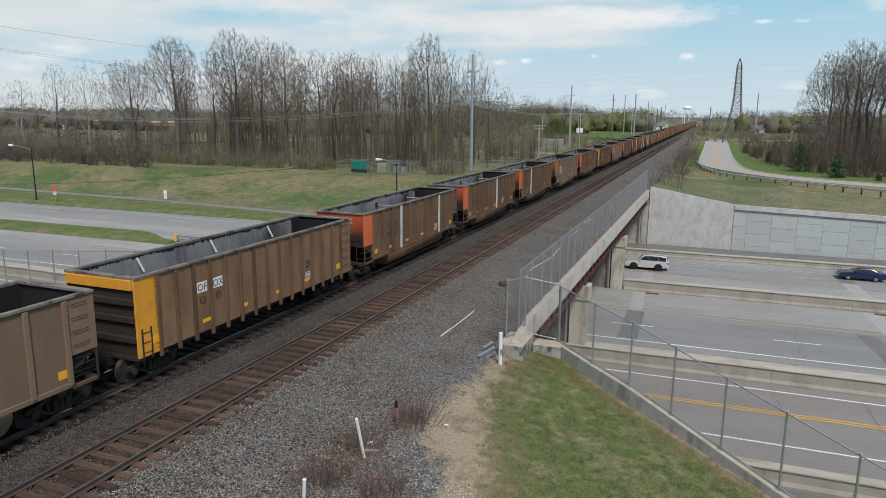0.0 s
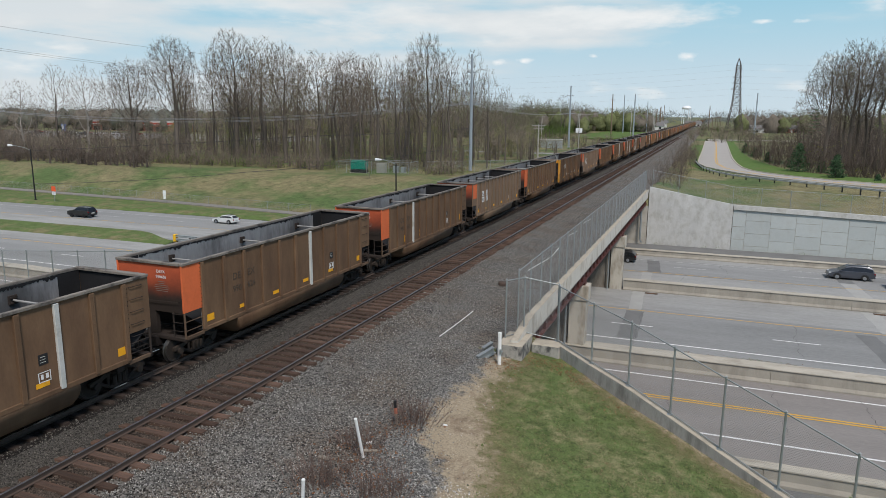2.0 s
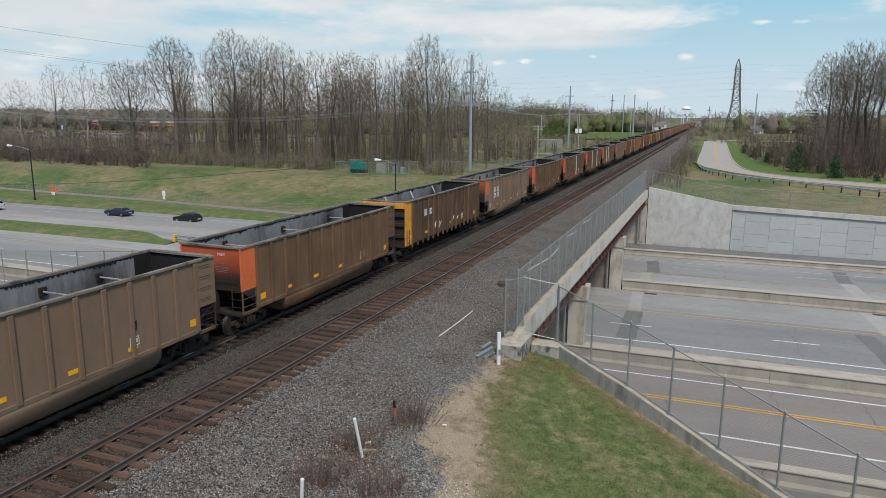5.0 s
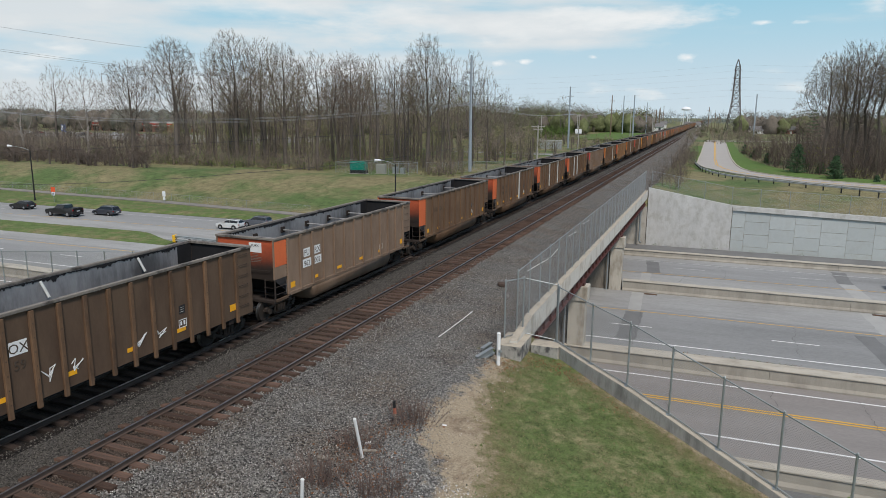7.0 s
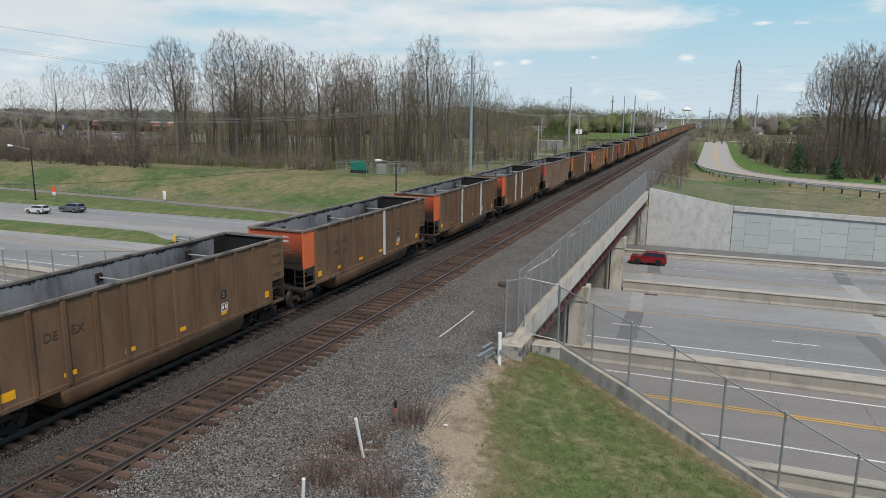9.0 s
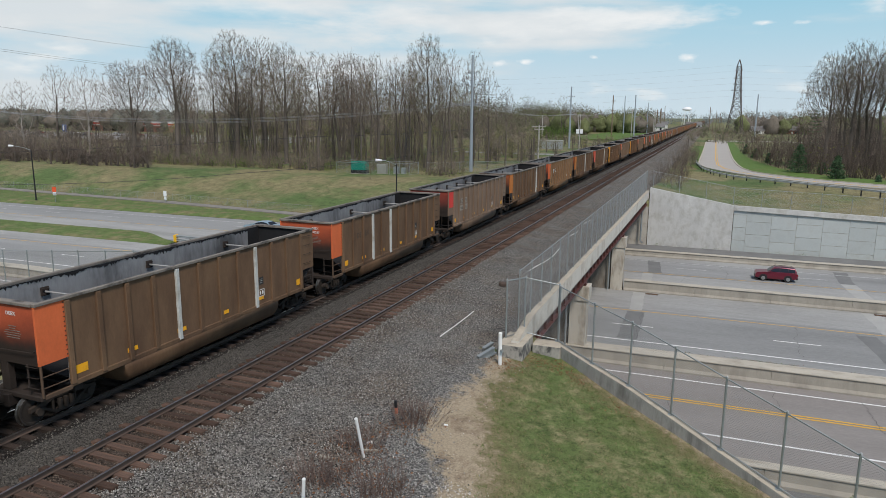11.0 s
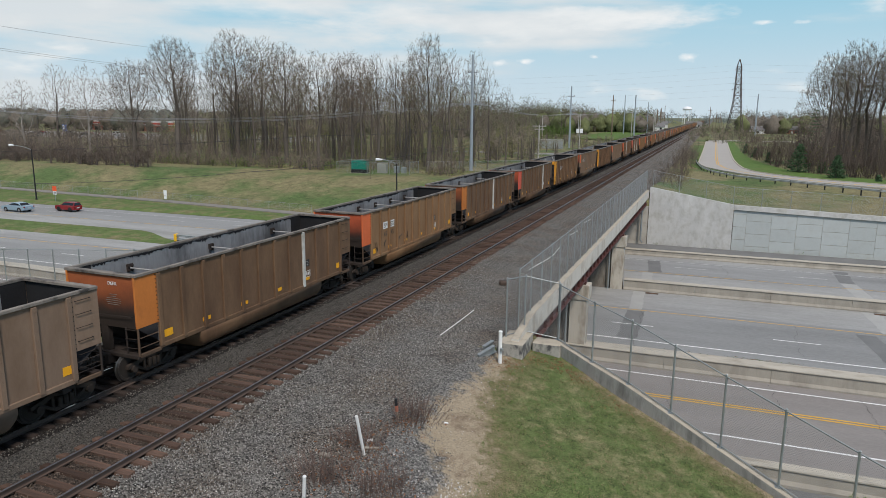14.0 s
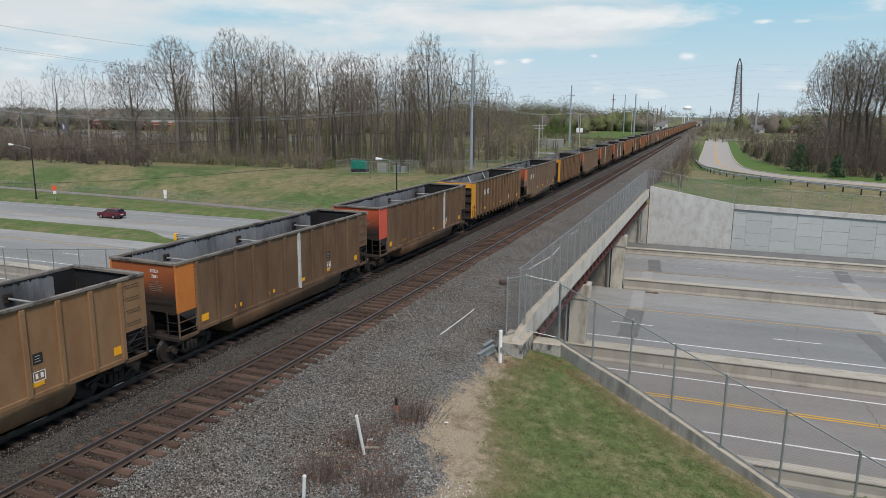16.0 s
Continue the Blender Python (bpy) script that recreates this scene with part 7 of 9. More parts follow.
for i, (x, y, h, w) in enumerate(((14.0, 135.7, 5.6, 2.5), (18.3, 124.8, 4.2, 1.7), (18.0, 137.8, 2.2, 0.9), (7.8, 202.7, 2.7, 0.9), (9.3, 184.1, 2.4, 0.9), (11.0, 164.9, 2.3, 0.7), (23.6, 121.4, 1.2, 0.4))):
    evergreen(x, y, -0.55, h, w, 30 + i)
evergreen(23.6, 202, -0.6, 13, 4.2, 60)

# small bare trees on the grass slope
SMALL = tree_meshes(21, 5, 1.0, 2.8, 0.05, 110, 0.28, 0, twigs=2)
for x, y, z, h in ((-96, 108.5, -2.2, 4.6), (-128, 111, -2.0, 4.2), (-111, 109, -2.2, 3.4), (-142, 108, -2.2, 3.4), (-104, 106, -2.4, 2.6), (-56.0, 108, -2.5, 4.4)):
    ob = thing("young_tree", "small bare young tree on the grass slope", "tree", "young trees on the slope")
    s = h / 5
    ob.matrix_basis = pose(x, y, z, 0, 0, rt.uniform(0, 360)) @ Matrix.Diagonal((s, s, s, 1))
    for nm, me in zip(("trunk", "crown"), SMALL):
        shared(nm, me, ob, Matrix())

# ---- poles and wires ----
M["steel_pole"] = material("steel_pole", (0.33, 0.37, 0.41), 0.55, 0.4, vary=0.12, scale=0.8, fine=10, bump=0.05)
M["tank_white"] = material("tank_white", (0.78, 0.79, 0.8), 0.5, vary=0.05, scale=0.3, fine=3, bump=0)
M["pole_grey"] = material("pole_grey", (0.36, 0.345, 0.32), 0.85, vary=0.25, scale=1.5, fine=15, bump=0.1, stretch=(3, 3, 0.3))
M["wire"] = material("wire", (0.05, 0.05, 0.055), 0.6, 0.3, vary=0.1, scale=1, fine=5, bump=0)
M["wire_pale"] = material("wire_pale", (0.30, 0.31, 0.33), 0.5, 0.5, vary=0.1, scale=1, fine=5, bump=0)
M["insulator"] = material("insulator", (0.2, 0.2, 0.2), 0.4, vary=0.1, scale=4, fine=20, bump=0)


def utility_pole(x, y, z, top, r, mat, arms, label, lean=0.0):
    ob = thing("utility_pole", label, "utility pole", "poles along the railway", at=pose(x, y, z, 0, lean, 0))
    bm = bmesh.new()
    tube(bm, (0, 0, -0.5), (0, 0, top - z), r, r * 0.6, n=10)
    part("shaft", bm, M[mat], ob)
    for za, half in arms:
        bm = bmesh.new()
        box(bm, -half, half, -0.08, 0.08, za - z - 0.09, za - z + 0.09)
        arm = part("crossarm", bm, M[mat], ob)
        for s in (-0.92, -0.45, 0.45, 0.92):
            bm = bmesh.new()
            tube(bm, (s * half, 0, za - z + 0.09), (s * half, 0, za - z + 0.38), 0.07, 0.05, n=6)
            part("insulator", bm, M["insulator"], arm)
    return ob


utility_pole(-45.3, 131, -2, 20.6, 0.36, "steel_pole", ((11.1, 1.7), (17.2, 0.9)), "tall blue grey steel utility pole")
utility_pole(-47.1, 240, -1.6, 18.9, 0.36, "steel_pole", ((9.5, 1.5), (15.5, 1.2)), "tall blue grey steel utility pole")
utility_pole(-38.6, 160, -2, 6.9, 0.24, "pole_grey", ((6.6, 1.6), (5.9, 1.2)), "short grey wooden pole with two crossarms")
utility_pole(-52.1, 380, -1, 20, 0.36, "wood_pole", ((12, 1.4), (17, 1.2)), "tall wooden utility pole")
utility_pole(-50.8, 420, -1, 20.8, 0.36, "steel_pole", ((12, 1.4),), "tall grey steel utility pole")
utility_pole(-35.2, 330, -1, 18.6, 0.38, "steel_pole", ((9, 1.2),), "tall blue grey steel utility pole")
utility_pole(-40.2, 450, -1, 17.5, 0.34, "steel_pole", ((9, 1.2),), "tall grey steel utility pole")
utility_pole(15.7, 330, -0.6, 18.9, 0.38, "steel_pole", ((10, 1.2),), "tall blue grey steel utility pole")
utility_pole(-4.6, 500, -0.6, 15.6, 0.34, "wood_pole", ((13, 1.3),), "tall wooden utility pole")
box_pole = utility_pole(-37.3, 205, -1.6, 6.6, 0.17, "pole_grey", (), "short grey pole with two white boxes")
for x in (-0.95, 0.12):
    bm = bmesh.new()
    box(bm, x, x + 0.82, -0.42, -0.18, 5.6, 6.9, 0.06)
    part("meter_box", bm, M["tank_white"], box_pole, "white painted metal box")
for x, y, top in ((-60, 330, 10), (-63.5, 345, 9.5), (-41, 372, 13), (-30, 372, 11.5), (-47, 470, 15), (-34, 430, 13), (-71, 300, 9)):
    utility_pole(x, y, -1.4, top, 0.22, "pole_grey", ((top - 0.8, 1.1),), "grey wooden utility pole beyond the railway")
for i in range(9):
    y = 520 + i * 60
    utility_pole(-0.075 * y - 1 + (i % 3) * 3, y, -1, 14 + (i * 7 % 5), 0.34, "wood_pole", ((12, 1.2),), "distant wooden utility pole")
for i in range(5):
    utility_pole(-2.0 + i * 1.5, 430 + i * 70, -1, 9 + (i % 2) * 3, 0.25, "wood_pole", ((8, 1.0),), "distant wooden utility pole")


def wire(pts, r, mat, label, sag=0.0):
    bm = bmesh.new()
    for a, b in zip(pts, pts[1:]):
        a, b = Vector(a), Vector(b)
        n = 14
        line = [a.lerp(b, i / n) - Vector((0, 0, sag * 4 * (i / n) * (1 - i / n))) for i in range(n + 1)]
        pipe(bm, line, r, 4)
    return solid("power_line", bm, M[mat], label, "power line", "overhead lines")


for dx, dz in ((-1.6, 0.3), (-0.75, 0.3), (0.75, 0.3), (1.6, 0.3)):
    wire([(-190 + dx, 118, 11.4), (-45.3 + dx, 131, 11.1 + dz)], 0.03, "wire_pale", "pale power line above the wood", 4.2 + 0.25 * dx)
    wire([(-45.3 + dx, 131, 11.1 + dz), (-47.1 + dx, 240, 9.8), (-52 + dx, 380, 12.3)], 0.022, "wire_pale", "pale power line along the railway", 1.4)
for z0, z1 in ((26.6, 17.4), (22.1, 15.0), (21.7, 14.2)):
    wire([(-150, 92, z0 + 1.6), (-108, 142, z0 - 4.6), (-60, 200, z1)], 0.03, "wire", "dark power line crossing the sky", 0.6)
wire([(-150, 100, 0.04), (-61.7, 100, 5.42), (-45.4, 131, 6.4)], 0.04, "wire", "black cable in front of the wood", 0.25)
wire([(-124, 84, -3.9), (-63.6, 84, 0.53), (-45.3, 131, 3.2)], 0.04, "wire", "black cable in front of the grass slope", 0.6)
for k in range(6):
    zz = 20 + k * 3.4
    wire([(-300, 520, zz + 2), (8.5 + (k % 2) * 2 - 1, 430, zz + 1.0), (260, 380, zz + 4)], 0.02, "wire_pale", "thin high voltage line before the sky", 5.0)

# lattice tower
tower = thing("lattice_tower", "tall dark steel lattice transmission tower", "transmission tower", at=pose(9.2, 430, -1, 0, 0, 8))
M["lattice"] = material("lattice", (0.09, 0.075, 0.07), 0.7, 0.3, vary=0.2, scale=1, fine=8, bump=0)
lv = [(0, -4.2, 5.0, 4.4), (4, -3.5, 4.3, 3.8), (8, -3.0, 3.8, 3.2), (12.6, -2.2, 3.1, 2.7), (16, -1.8, 2.8, 2.3), (19, -1.5, 2.6, 2.0), (22, -1.4, 2.3, 1.8), (25, -1.25, 2.05, 1.6), (28, -1.15, 1.8, 1.5), (31.5, -1.1, 1.6, 1.35), (35, -1.05, 1.4, 1.2), (38, -1.0, 1.25, 1.1), (41.8, -0.05, 0.15, 0.1)]
cor = [(2, 1), (2, -1), (1, -1), (1, 1)]


def node_at(lev, c):
    return (lev[c[0]], c[1] * lev[3], lev[0])


for c in cor:
    bm = bmesh.new()
    pipe(bm, [node_at(v, c) for v in lv], 0.20, 4)
    part("leg", bm, M["lattice"], tower)
for lo, hi in zip(lv, lv[1:]):
    bm = bmesh.new()
    for c, e in zip(cor, cor[1:] + cor[:1]):
        tube(bm, node_at(lo, c), node_at(hi, e), 0.12, n=4)
        tube(bm, node_at(lo, e), node_at(hi, c), 0.12, n=4)
        tube(bm, node_at(hi, c), node_at(hi, e), 0.12, n=4)
    part("lattice_bay", bm, M["lattice"], tower)
for z, xl, xr in ((25, -3.0, 3.0), (28.3, -2.4, 2.6), (31.5, -2.2, 2.4), (36, -1.9, 2.2)):
    bm = bmesh.new()
    tube(bm, (xl, 0, z), (xr, 0, z), 0.13, n=4)
    tube(bm, (xl, 0, z), (-1.0, 0, z + 1.2), 0.1, n=4)
    tube(bm, (xr, 0, z), (1.2, 0, z + 1.2), 0.1, n=4)
    part("arm", bm, M["lattice"], tower)

# water tower far down the line
wt = thing("water_tower", "white round water tower far down the line", "water tower", at=pose(-34.6, 900, -1))
bm = bmesh.new()
bmesh.ops.create_uvsphere(bm, u_segments=24, v_segments=12, radius=5.6)
for v in bm.verts:
    v.co.z = (v.co.z if v.co.z > 0 else v.co.z * 0.35) * 0.62 + 18.6
part("tank", bm, M["tank_white"], wt, smooth=True)
for k in range(6):
    a = k * math.pi / 3
    bm = bmesh.new()
    tube(bm, (math.cos(a) * 5.0, math.sin(a) * 5.0, 0), (math.cos(a) * 4.6, math.sin(a) * 4.6, 18), 0.2, n=6)
    part("leg", bm, M["tank_white"], wt)

# ---- street lamps and signs ----
def street_lamp(x, y, z, top, arm):
    ob = thing("street_lamp", "black street lamp with a pale cobra head", "street lamp", "lamps along the highway", at=pose(x, y, z))
    h = top - z
    bm = bmesh.new()
    tube(bm, (0, 0, -0.2), (0, 0, h), 0.12, 0.085, n=10)
    part("shaft", bm, M["black_paint"], ob)
    bm = bmesh.new()
    tube(bm, (0, 0, -0.05), (0, 0, 0.35), 0.2, 0.17, n=10)
    part("base", bm, M["black_paint"], ob)
    bm = bmesh.new()
    pipe(bm, [(0, 0, h - 0.1), (arm[0] * 0.35, arm[1] * 0.35, h + 0.28), (arm[0] * 0.75, arm[1] * 0.75, h + 0.5), (arm[0], arm[1], h + 0.56)], 0.045, 6)
    part("arm", bm, M["galv"], ob)
    bm = bmesh.new()
    d = Vector((arm[0], arm[1], 0)).normalized()
    tube(bm, Vector((arm[0], arm[1], h + 0.56)) - d * 0.1, Vector((arm[0], arm[1], h + 0.6)) + d * 0.75, 0.10, 0.19, n=8)
    part("lamp_head", bm, M["tank_white"], ob, "pale grey lamp head")


street_lamp(-102.9, 79.9, -5.35, 3.0, (-3.4, -0.5))
street_lamp(-38.5, 81.6, -5.9, 2.75, (-1.5, -1.4))
M["sign_orange"] = material("sign_orange", (0.75, 0.10, 0.03), 0.5, vary=0.05, scale=3, fine=20, bump=0)
sg = thing("road_sign", "orange sign above a white plate on a post", "road sign", at=pose(-98.2, 79.6, -5.3))
bm = bmesh.new()
tube(bm, (0, 0, -0.1), (0, 0, 2.5), 0.035, n=6)
part("post", bm, M["galv"], sg)
for nm, z0, z1, w, m in (("orange_board", 1.75, 2.55, 0.45, "sign_orange"), ("white_board", 1.2, 1.7, 0.36, "tank_white")):
    bm = bmesh.new()
    box(bm, -w, w, -0.06, -0.035, z0, z1, 0.008)
    part(nm, bm, M[m], sg)
for k in range(2):
    bm = bmesh.new()
    box(bm, -0.25, 0.25, -0.066, -0.06, 1.32 + k * 0.17, 1.39 + k * 0.17)
    part("text_bar", bm, M["black_paint"], sg)
sg = thing("road_sign", "white sign seen from its back beside the footpath", "road sign", at=pose(-81.6, 86.0, -5.2))
bm = bmesh.new()
tube(bm, (0, 0, -0.1), (0, 0, 1.9), 0.03, n=6)
part("post", bm, M["galv"], sg)
for z0, z1, w in ((1.1, 1.95, 0.32), (0.55, 1.05, 0.25)):
    bm = bmesh.new()
    box(bm, -w, w, -0.05, -0.03, z0, z1, 0.006)
    part("board", bm, M["tank_white"], sg)

# ---- guard rails ----
M["guard_dark"] = material("guard_dark", (0.43, 0.44, 0.44), 0.55, 0.5, vary=0.15, scale=2, fine=20, bump=0.05)
M["yellow_cap"] = material("yellow_cap", (0.75, 0.42, 0.02), 0.5, vary=0.1, scale=3, fine=20, bump=0)


def guard_rail(name, pts, zf, label, spacing=1.9, mat="galv", rails=(0.6,)):
    ob = thing(name, label, "guard rail", kind="structure")
    # resample
    line, carry = [], 0.0
    P = [Vector((x, y, 0)) for x, y in pts]
    for a, b in zip(P, P[1:]):
        L = (b - a).length
        s = carry
        while s < L:
            line.append(a.lerp(b, s / L))
            s += spacing
        carry = s - L
    for p, q in zip(line, line[1:]):
        d = (q - p).normalized()
        nrm = Vector((d.y, -d.x, 0))
        zp, zq = zf(p.x, p.y), zf(q.x, q.y)
        for zr in rails:
            bm = bmesh.new()
            prof = [(0.0, 0.15), (0.08, 0.08), (0.02, 0.0), (0.08, -0.08), (0.0, -0.15), (-0.02, -0.15), (0.0, 0.0), (-0.02, 0.15)]
            A = [bm.verts.new((*(p + nrm * o).xy, zp + zr + h)) for o, h in prof]
            B = [bm.verts.new((*(q + nrm * o).xy, zq + zr + h)) for o, h in prof]
            for k in range(len(prof)):
                bm.faces.new((A[k], A[(k + 1) % 8], B[(k + 1) % 8], B[k]))
            bmesh.ops.recalc_face_normals(bm, faces=bm.faces)
            part("beam", bm, M[mat], ob)
        bm = bmesh.new()
        box(bm, p.x - 0.08, p.x + 0.08, p.y - 0.08 - nrm.y * 0.12, p.y + 0.08 - nrm.y * 0.12, zp - 0.3, zp + 0.78)
        part("post", bm, M["black_paint"] if mat == "guard_dark" else M["wood_pole"], ob)
    return ob


gr = guard_rail("guard_rail_median", [(-56.6, 60.9), (-30, 61.6)], lambda x, y: road_z(x), "galvanised guard rail with a yellow end cap", 1.9, "galv", (0.35, 0.75))
bm = bmesh.new()
box(bm, -56.85, -56.55, 60.68, 61.2, road_z(-56.6), road_z(-56.6) + 0.92, 0.04)
part("end_cap", bm, M["yellow_cap"], gr, "yellow crash cushion nose")
bend_line = [(-3.3, 158), (-3.3, 150.5), (-1.8, 133.5), (0.3, 124.1), (3.2, 117.2), (7.1, 113.2), (10.6, 110.0), (13.8, 107.2), (16.8, 104.5), (20.1, 101.1), (34.1, 94.1), (60, 90)]
guard_rail("guard_rail_bend", bend_line, lambda x, y: -0.50, "dark steel guard rail round the road bend", 2.6, "guard_dark")

# ---- access road with its bend ----
left = [(-3.2, 296), (-2.8, 200), (-2.8, 170), (-2.7, 151), (-0.9, 140), (1.6, 133.2), (4.4, 127.6), (8.6, 121), (13.6, 115.4), (21.5, 110.4), (34, 106), (90, 98)]
right = [(4.0, 296), (3.9, 200), (4.0, 170), (4.5, 151.5), (5.2, 141.5), (6.6, 134.6), (9.0, 129.6), (12.6, 124.6), (17.6, 119.6), (25, 115.2), (38, 111), (92, 104)]


def ribbon(name, A, B, z, mat, label, category, thick=0.2):
    bm = bmesh.new()
    ra = [[bm.verts.new((*p, zz)) for zz in (z - thick, z)] for p in A]
    rb = [[bm.verts.new((*p, zz)) for zz in (z - thick, z)] for p in B]
    for i in range(len(A) - 1):
        bm.faces.new((ra[i][1], rb[i][1], rb[i + 1][1], ra[i + 1][1]))
        bm.faces.new((ra[i][0], ra[i][1], ra[i + 1][1], ra[i + 1][0]))
        bm.faces.new((rb[i][1], rb[i][0], rb[i + 1][0], rb[i + 1][1]))
    bmesh.ops.recalc_face_normals(bm, faces=bm.faces)
    return solid(name, bm, M[mat], label, category, kind="structure")


def between(s, off=0.0):
    return [(lerp(a[0], b[0], s) + off, lerp(a[1], b[1], s)) for a, b in zip(left, right)]


ribbon("road_access", left, right, -0.36, "lane_road", "pale access road curving behind the guard rail", "road")
for o in (0.46, 0.51):
    ribbon("marking_access", between(o), between(o + 0.022), -0.352, "yellow_paint", "yellow painted double centre line", "road marking", 0.004)
ribbon("kerb_access", between(-0.04), between(0.0), -0.24, "barrier_cap", "pale concrete kerb of the access road", "kerb", 0.3)
ribbon("kerb_access", between(1.0), between(1.04), -0.24, "barrier_cap", "pale concrete kerb of the access road", "kerb", 0.3)
M["lawn"] = material("lawn", (0.095, 0.155, 0.04), 0.95, vary=0.3, scale=0.8, fine=14, bump=0.4, tint=(0.12, 0.14, 0.05), tint_at=(0.5, 0.75), tint_scale=0.2, spec=0.15)
ribbon("grass_bend", between(1.045), [(6.6, 296), (6.8, 200), (8.0, 172), (9.6, 160), (11.0, 150), (12.4, 142.5), (14.2, 137), (16.6, 132.8), (20.6, 127.5), (27, 123.5), (40, 119), (96, 112)], -0.30, "lawn", "bright green mown grass inside the road bend", "lawn", 0.3)
ribbon("grass_strip", [(-6.4, 250), (-6.0, 200), (-4.8, 158), (-4.4, 148), (-3.4, 141), (-1.0, 132.6)], [(-3.2, 250), (-3.0, 200), (-3.0, 160), (-2.9, 151), (-1.2, 140), (1.3, 133.2)], -0.40, "lawn", "bright green grass beside the access road", "lawn", 0.3)
ribbon("road_cross", [(-3, 300), (8, 302), (60, 306)], [(-3, 309), (8, 309), (60, 313)], -0.34, "lane_road", "pale cross street behind the bend", "road")

# ---- equipment yard on the slope ----
M["teal"] = material("teal", (0.0, 0.19, 0.135), 0.45, vary=0.1, scale=1.5, fine=15, bump=0.03)
M["cabinet_grey"] = material("cabinet_grey", (0.27, 0.27, 0.24), 0.5, vary=0.1, scale=1.5, fine=15, bump=0.03)
gen = thing("generator", "teal generator housing on a black base tank", "generator", at=pose(-62.7, 116.6, -2.05, 0, 0, 4))
for nm, z0, z1, ins, m in (("base_tank", 0.1, 0.75, 0.0, "black_paint"), ("housing", 0.76, 2.35, 0.06, "teal")):
    bm = bmesh.new()
    box(bm, -1.55 + ins, 1.55 - ins, -0.75, 0.75, z0, z1, 0.03)
    part(nm, bm, M[m], gen)
for x in (-1.1, -0.3, 0.5):
    bm = bmesh.new()
    box(bm, x, x + 0.65, -0.775, -0.752, 0.95, 2.1, 0.005)
    part("door", bm, M["teal"], gen)
bm = bmesh.new()
box(bm, -1.7, 1.7, -0.9, 0.9, -0.2, 0.098)
part("pad", bm, M["concrete"], gen)
for x, y, w, h, m in ((-58.8, 118.3, 0.95, 1.85, "cabinet_grey"), (-56.3, 119.4, 0.5, 1.35, "galv"), (-54.9, 119.6, 0.4, 1.2, "galv")):
    cb = thing("utility_cabinet", "grey metal utility cabinet on a concrete pad", "utility cabinet", "cabinets in the yard", at=pose(x, y, -2.05))
    bm = bmesh.new()
    box(bm, -w, w, -0.4, 0.4, 0.1, h, 0.03)
    part("housing", bm, M[m], cb)
    bm = bmesh.new()
    box(bm, -w + 0.06, w - 0.06, -0.425, -0.402, 0.2, h - 0.12, 0.005)
    part("door", bm, M[m], cb)
    bm = bmesh.new()
    box(bm, -w - 0.1, w + 0.1, -0.5, 0.5, -0.2, 0.098)
    part("pad", bm, M["concrete"], cb)


# ---- chain link fences ----
M["mesh_wire"] = material("mesh_wire", (0.36, 0.37, 0.37), 0.55, 0.5, vary=0.1, scale=2, fine=20, bump=0)


def fence(name, label, feet, h, step=0.09, wire_r=0.0028, post_r=0.03, top_rail=True, bottom=False, post_mat="galv"):
    """Posts at the given feet, with rails and a woven wire mesh between them."""
    ob = thing(name, label, "chain link fence", kind="structure")
    F = [Vector(f) for f in feet]
    up = Vector((0, 0, h))
    for i, f in enumerate(F):
        bm = bmesh.new()
        tube(bm, f - Vector((0, 0, 0.15)), f + up + Vector((0, 0, 0.06)), post_r, n=8)
        tube(bm, f + up + Vector((0, 0, 0.06)), f + up + Vector((0, 0, 0.10)), post_r * 1.2, post_r * 0.3, n=8)
        part("post", bm, M[post_mat], ob)
    g = Geo()
    for a, b in zip(F, F[1:]):
        if top_rail:
            bm = bmesh.new()
            tube(bm, a + up, b + up, post_r * 0.75, n=6)
            part("top_rail", bm, M[post_mat], ob)
        if bottom:
            bm = bmesh.new()
            tube(bm, a + Vector((0, 0, 0.07)), b + Vector((0, 0, 0.07)), post_r * 0.6, n=6)
            part("bottom_rail", bm, M[post_mat], ob)
            bm = bmesh.new()
            box(bm, b.x - 0.1, b.x + 0.1, b.y - 0.08, b.y + 0.08, b.z - 0.01, b.z + 0.025)
            part("base_plate", bm, M[post_mat], ob)
        L = (b - a).length
        lo = 0.05
        H = h - 0.06
        n = int((L + H) / step) + 1
        for k in range(n):
            for s in (0, 1):
                u0 = k * step - H
                u1 = u0 + H
                za, zb = lo, lo + H - lo
                ua, ub = u0, u1
                if ua < 0:
                    za += (0 - ua) * (zb - lo) / H
                    ua = 0
                if ub > L:
                    zb -= (ub - L)
                    ub = L
                if ub - ua < 0.02:
                    continue
                pa, pb = a.lerp(b, ua / L), a.lerp(b, ub / L)
                if s:
                    pa, pb = a.lerp(b, (L - ua) / L), a.lerp(b, (L - ub) / L)
                g.limb(pa + Vector((0, 0, za)), pb + Vector((0, 0, zb)), wire_r, wire_r, 3)
    me = g.mesh("woven_wire", [M["mesh_wire"]])
    w = new("woven_wire", me)
    w.parent = ob
    tagged(w, "woven wire mesh")
    return ob


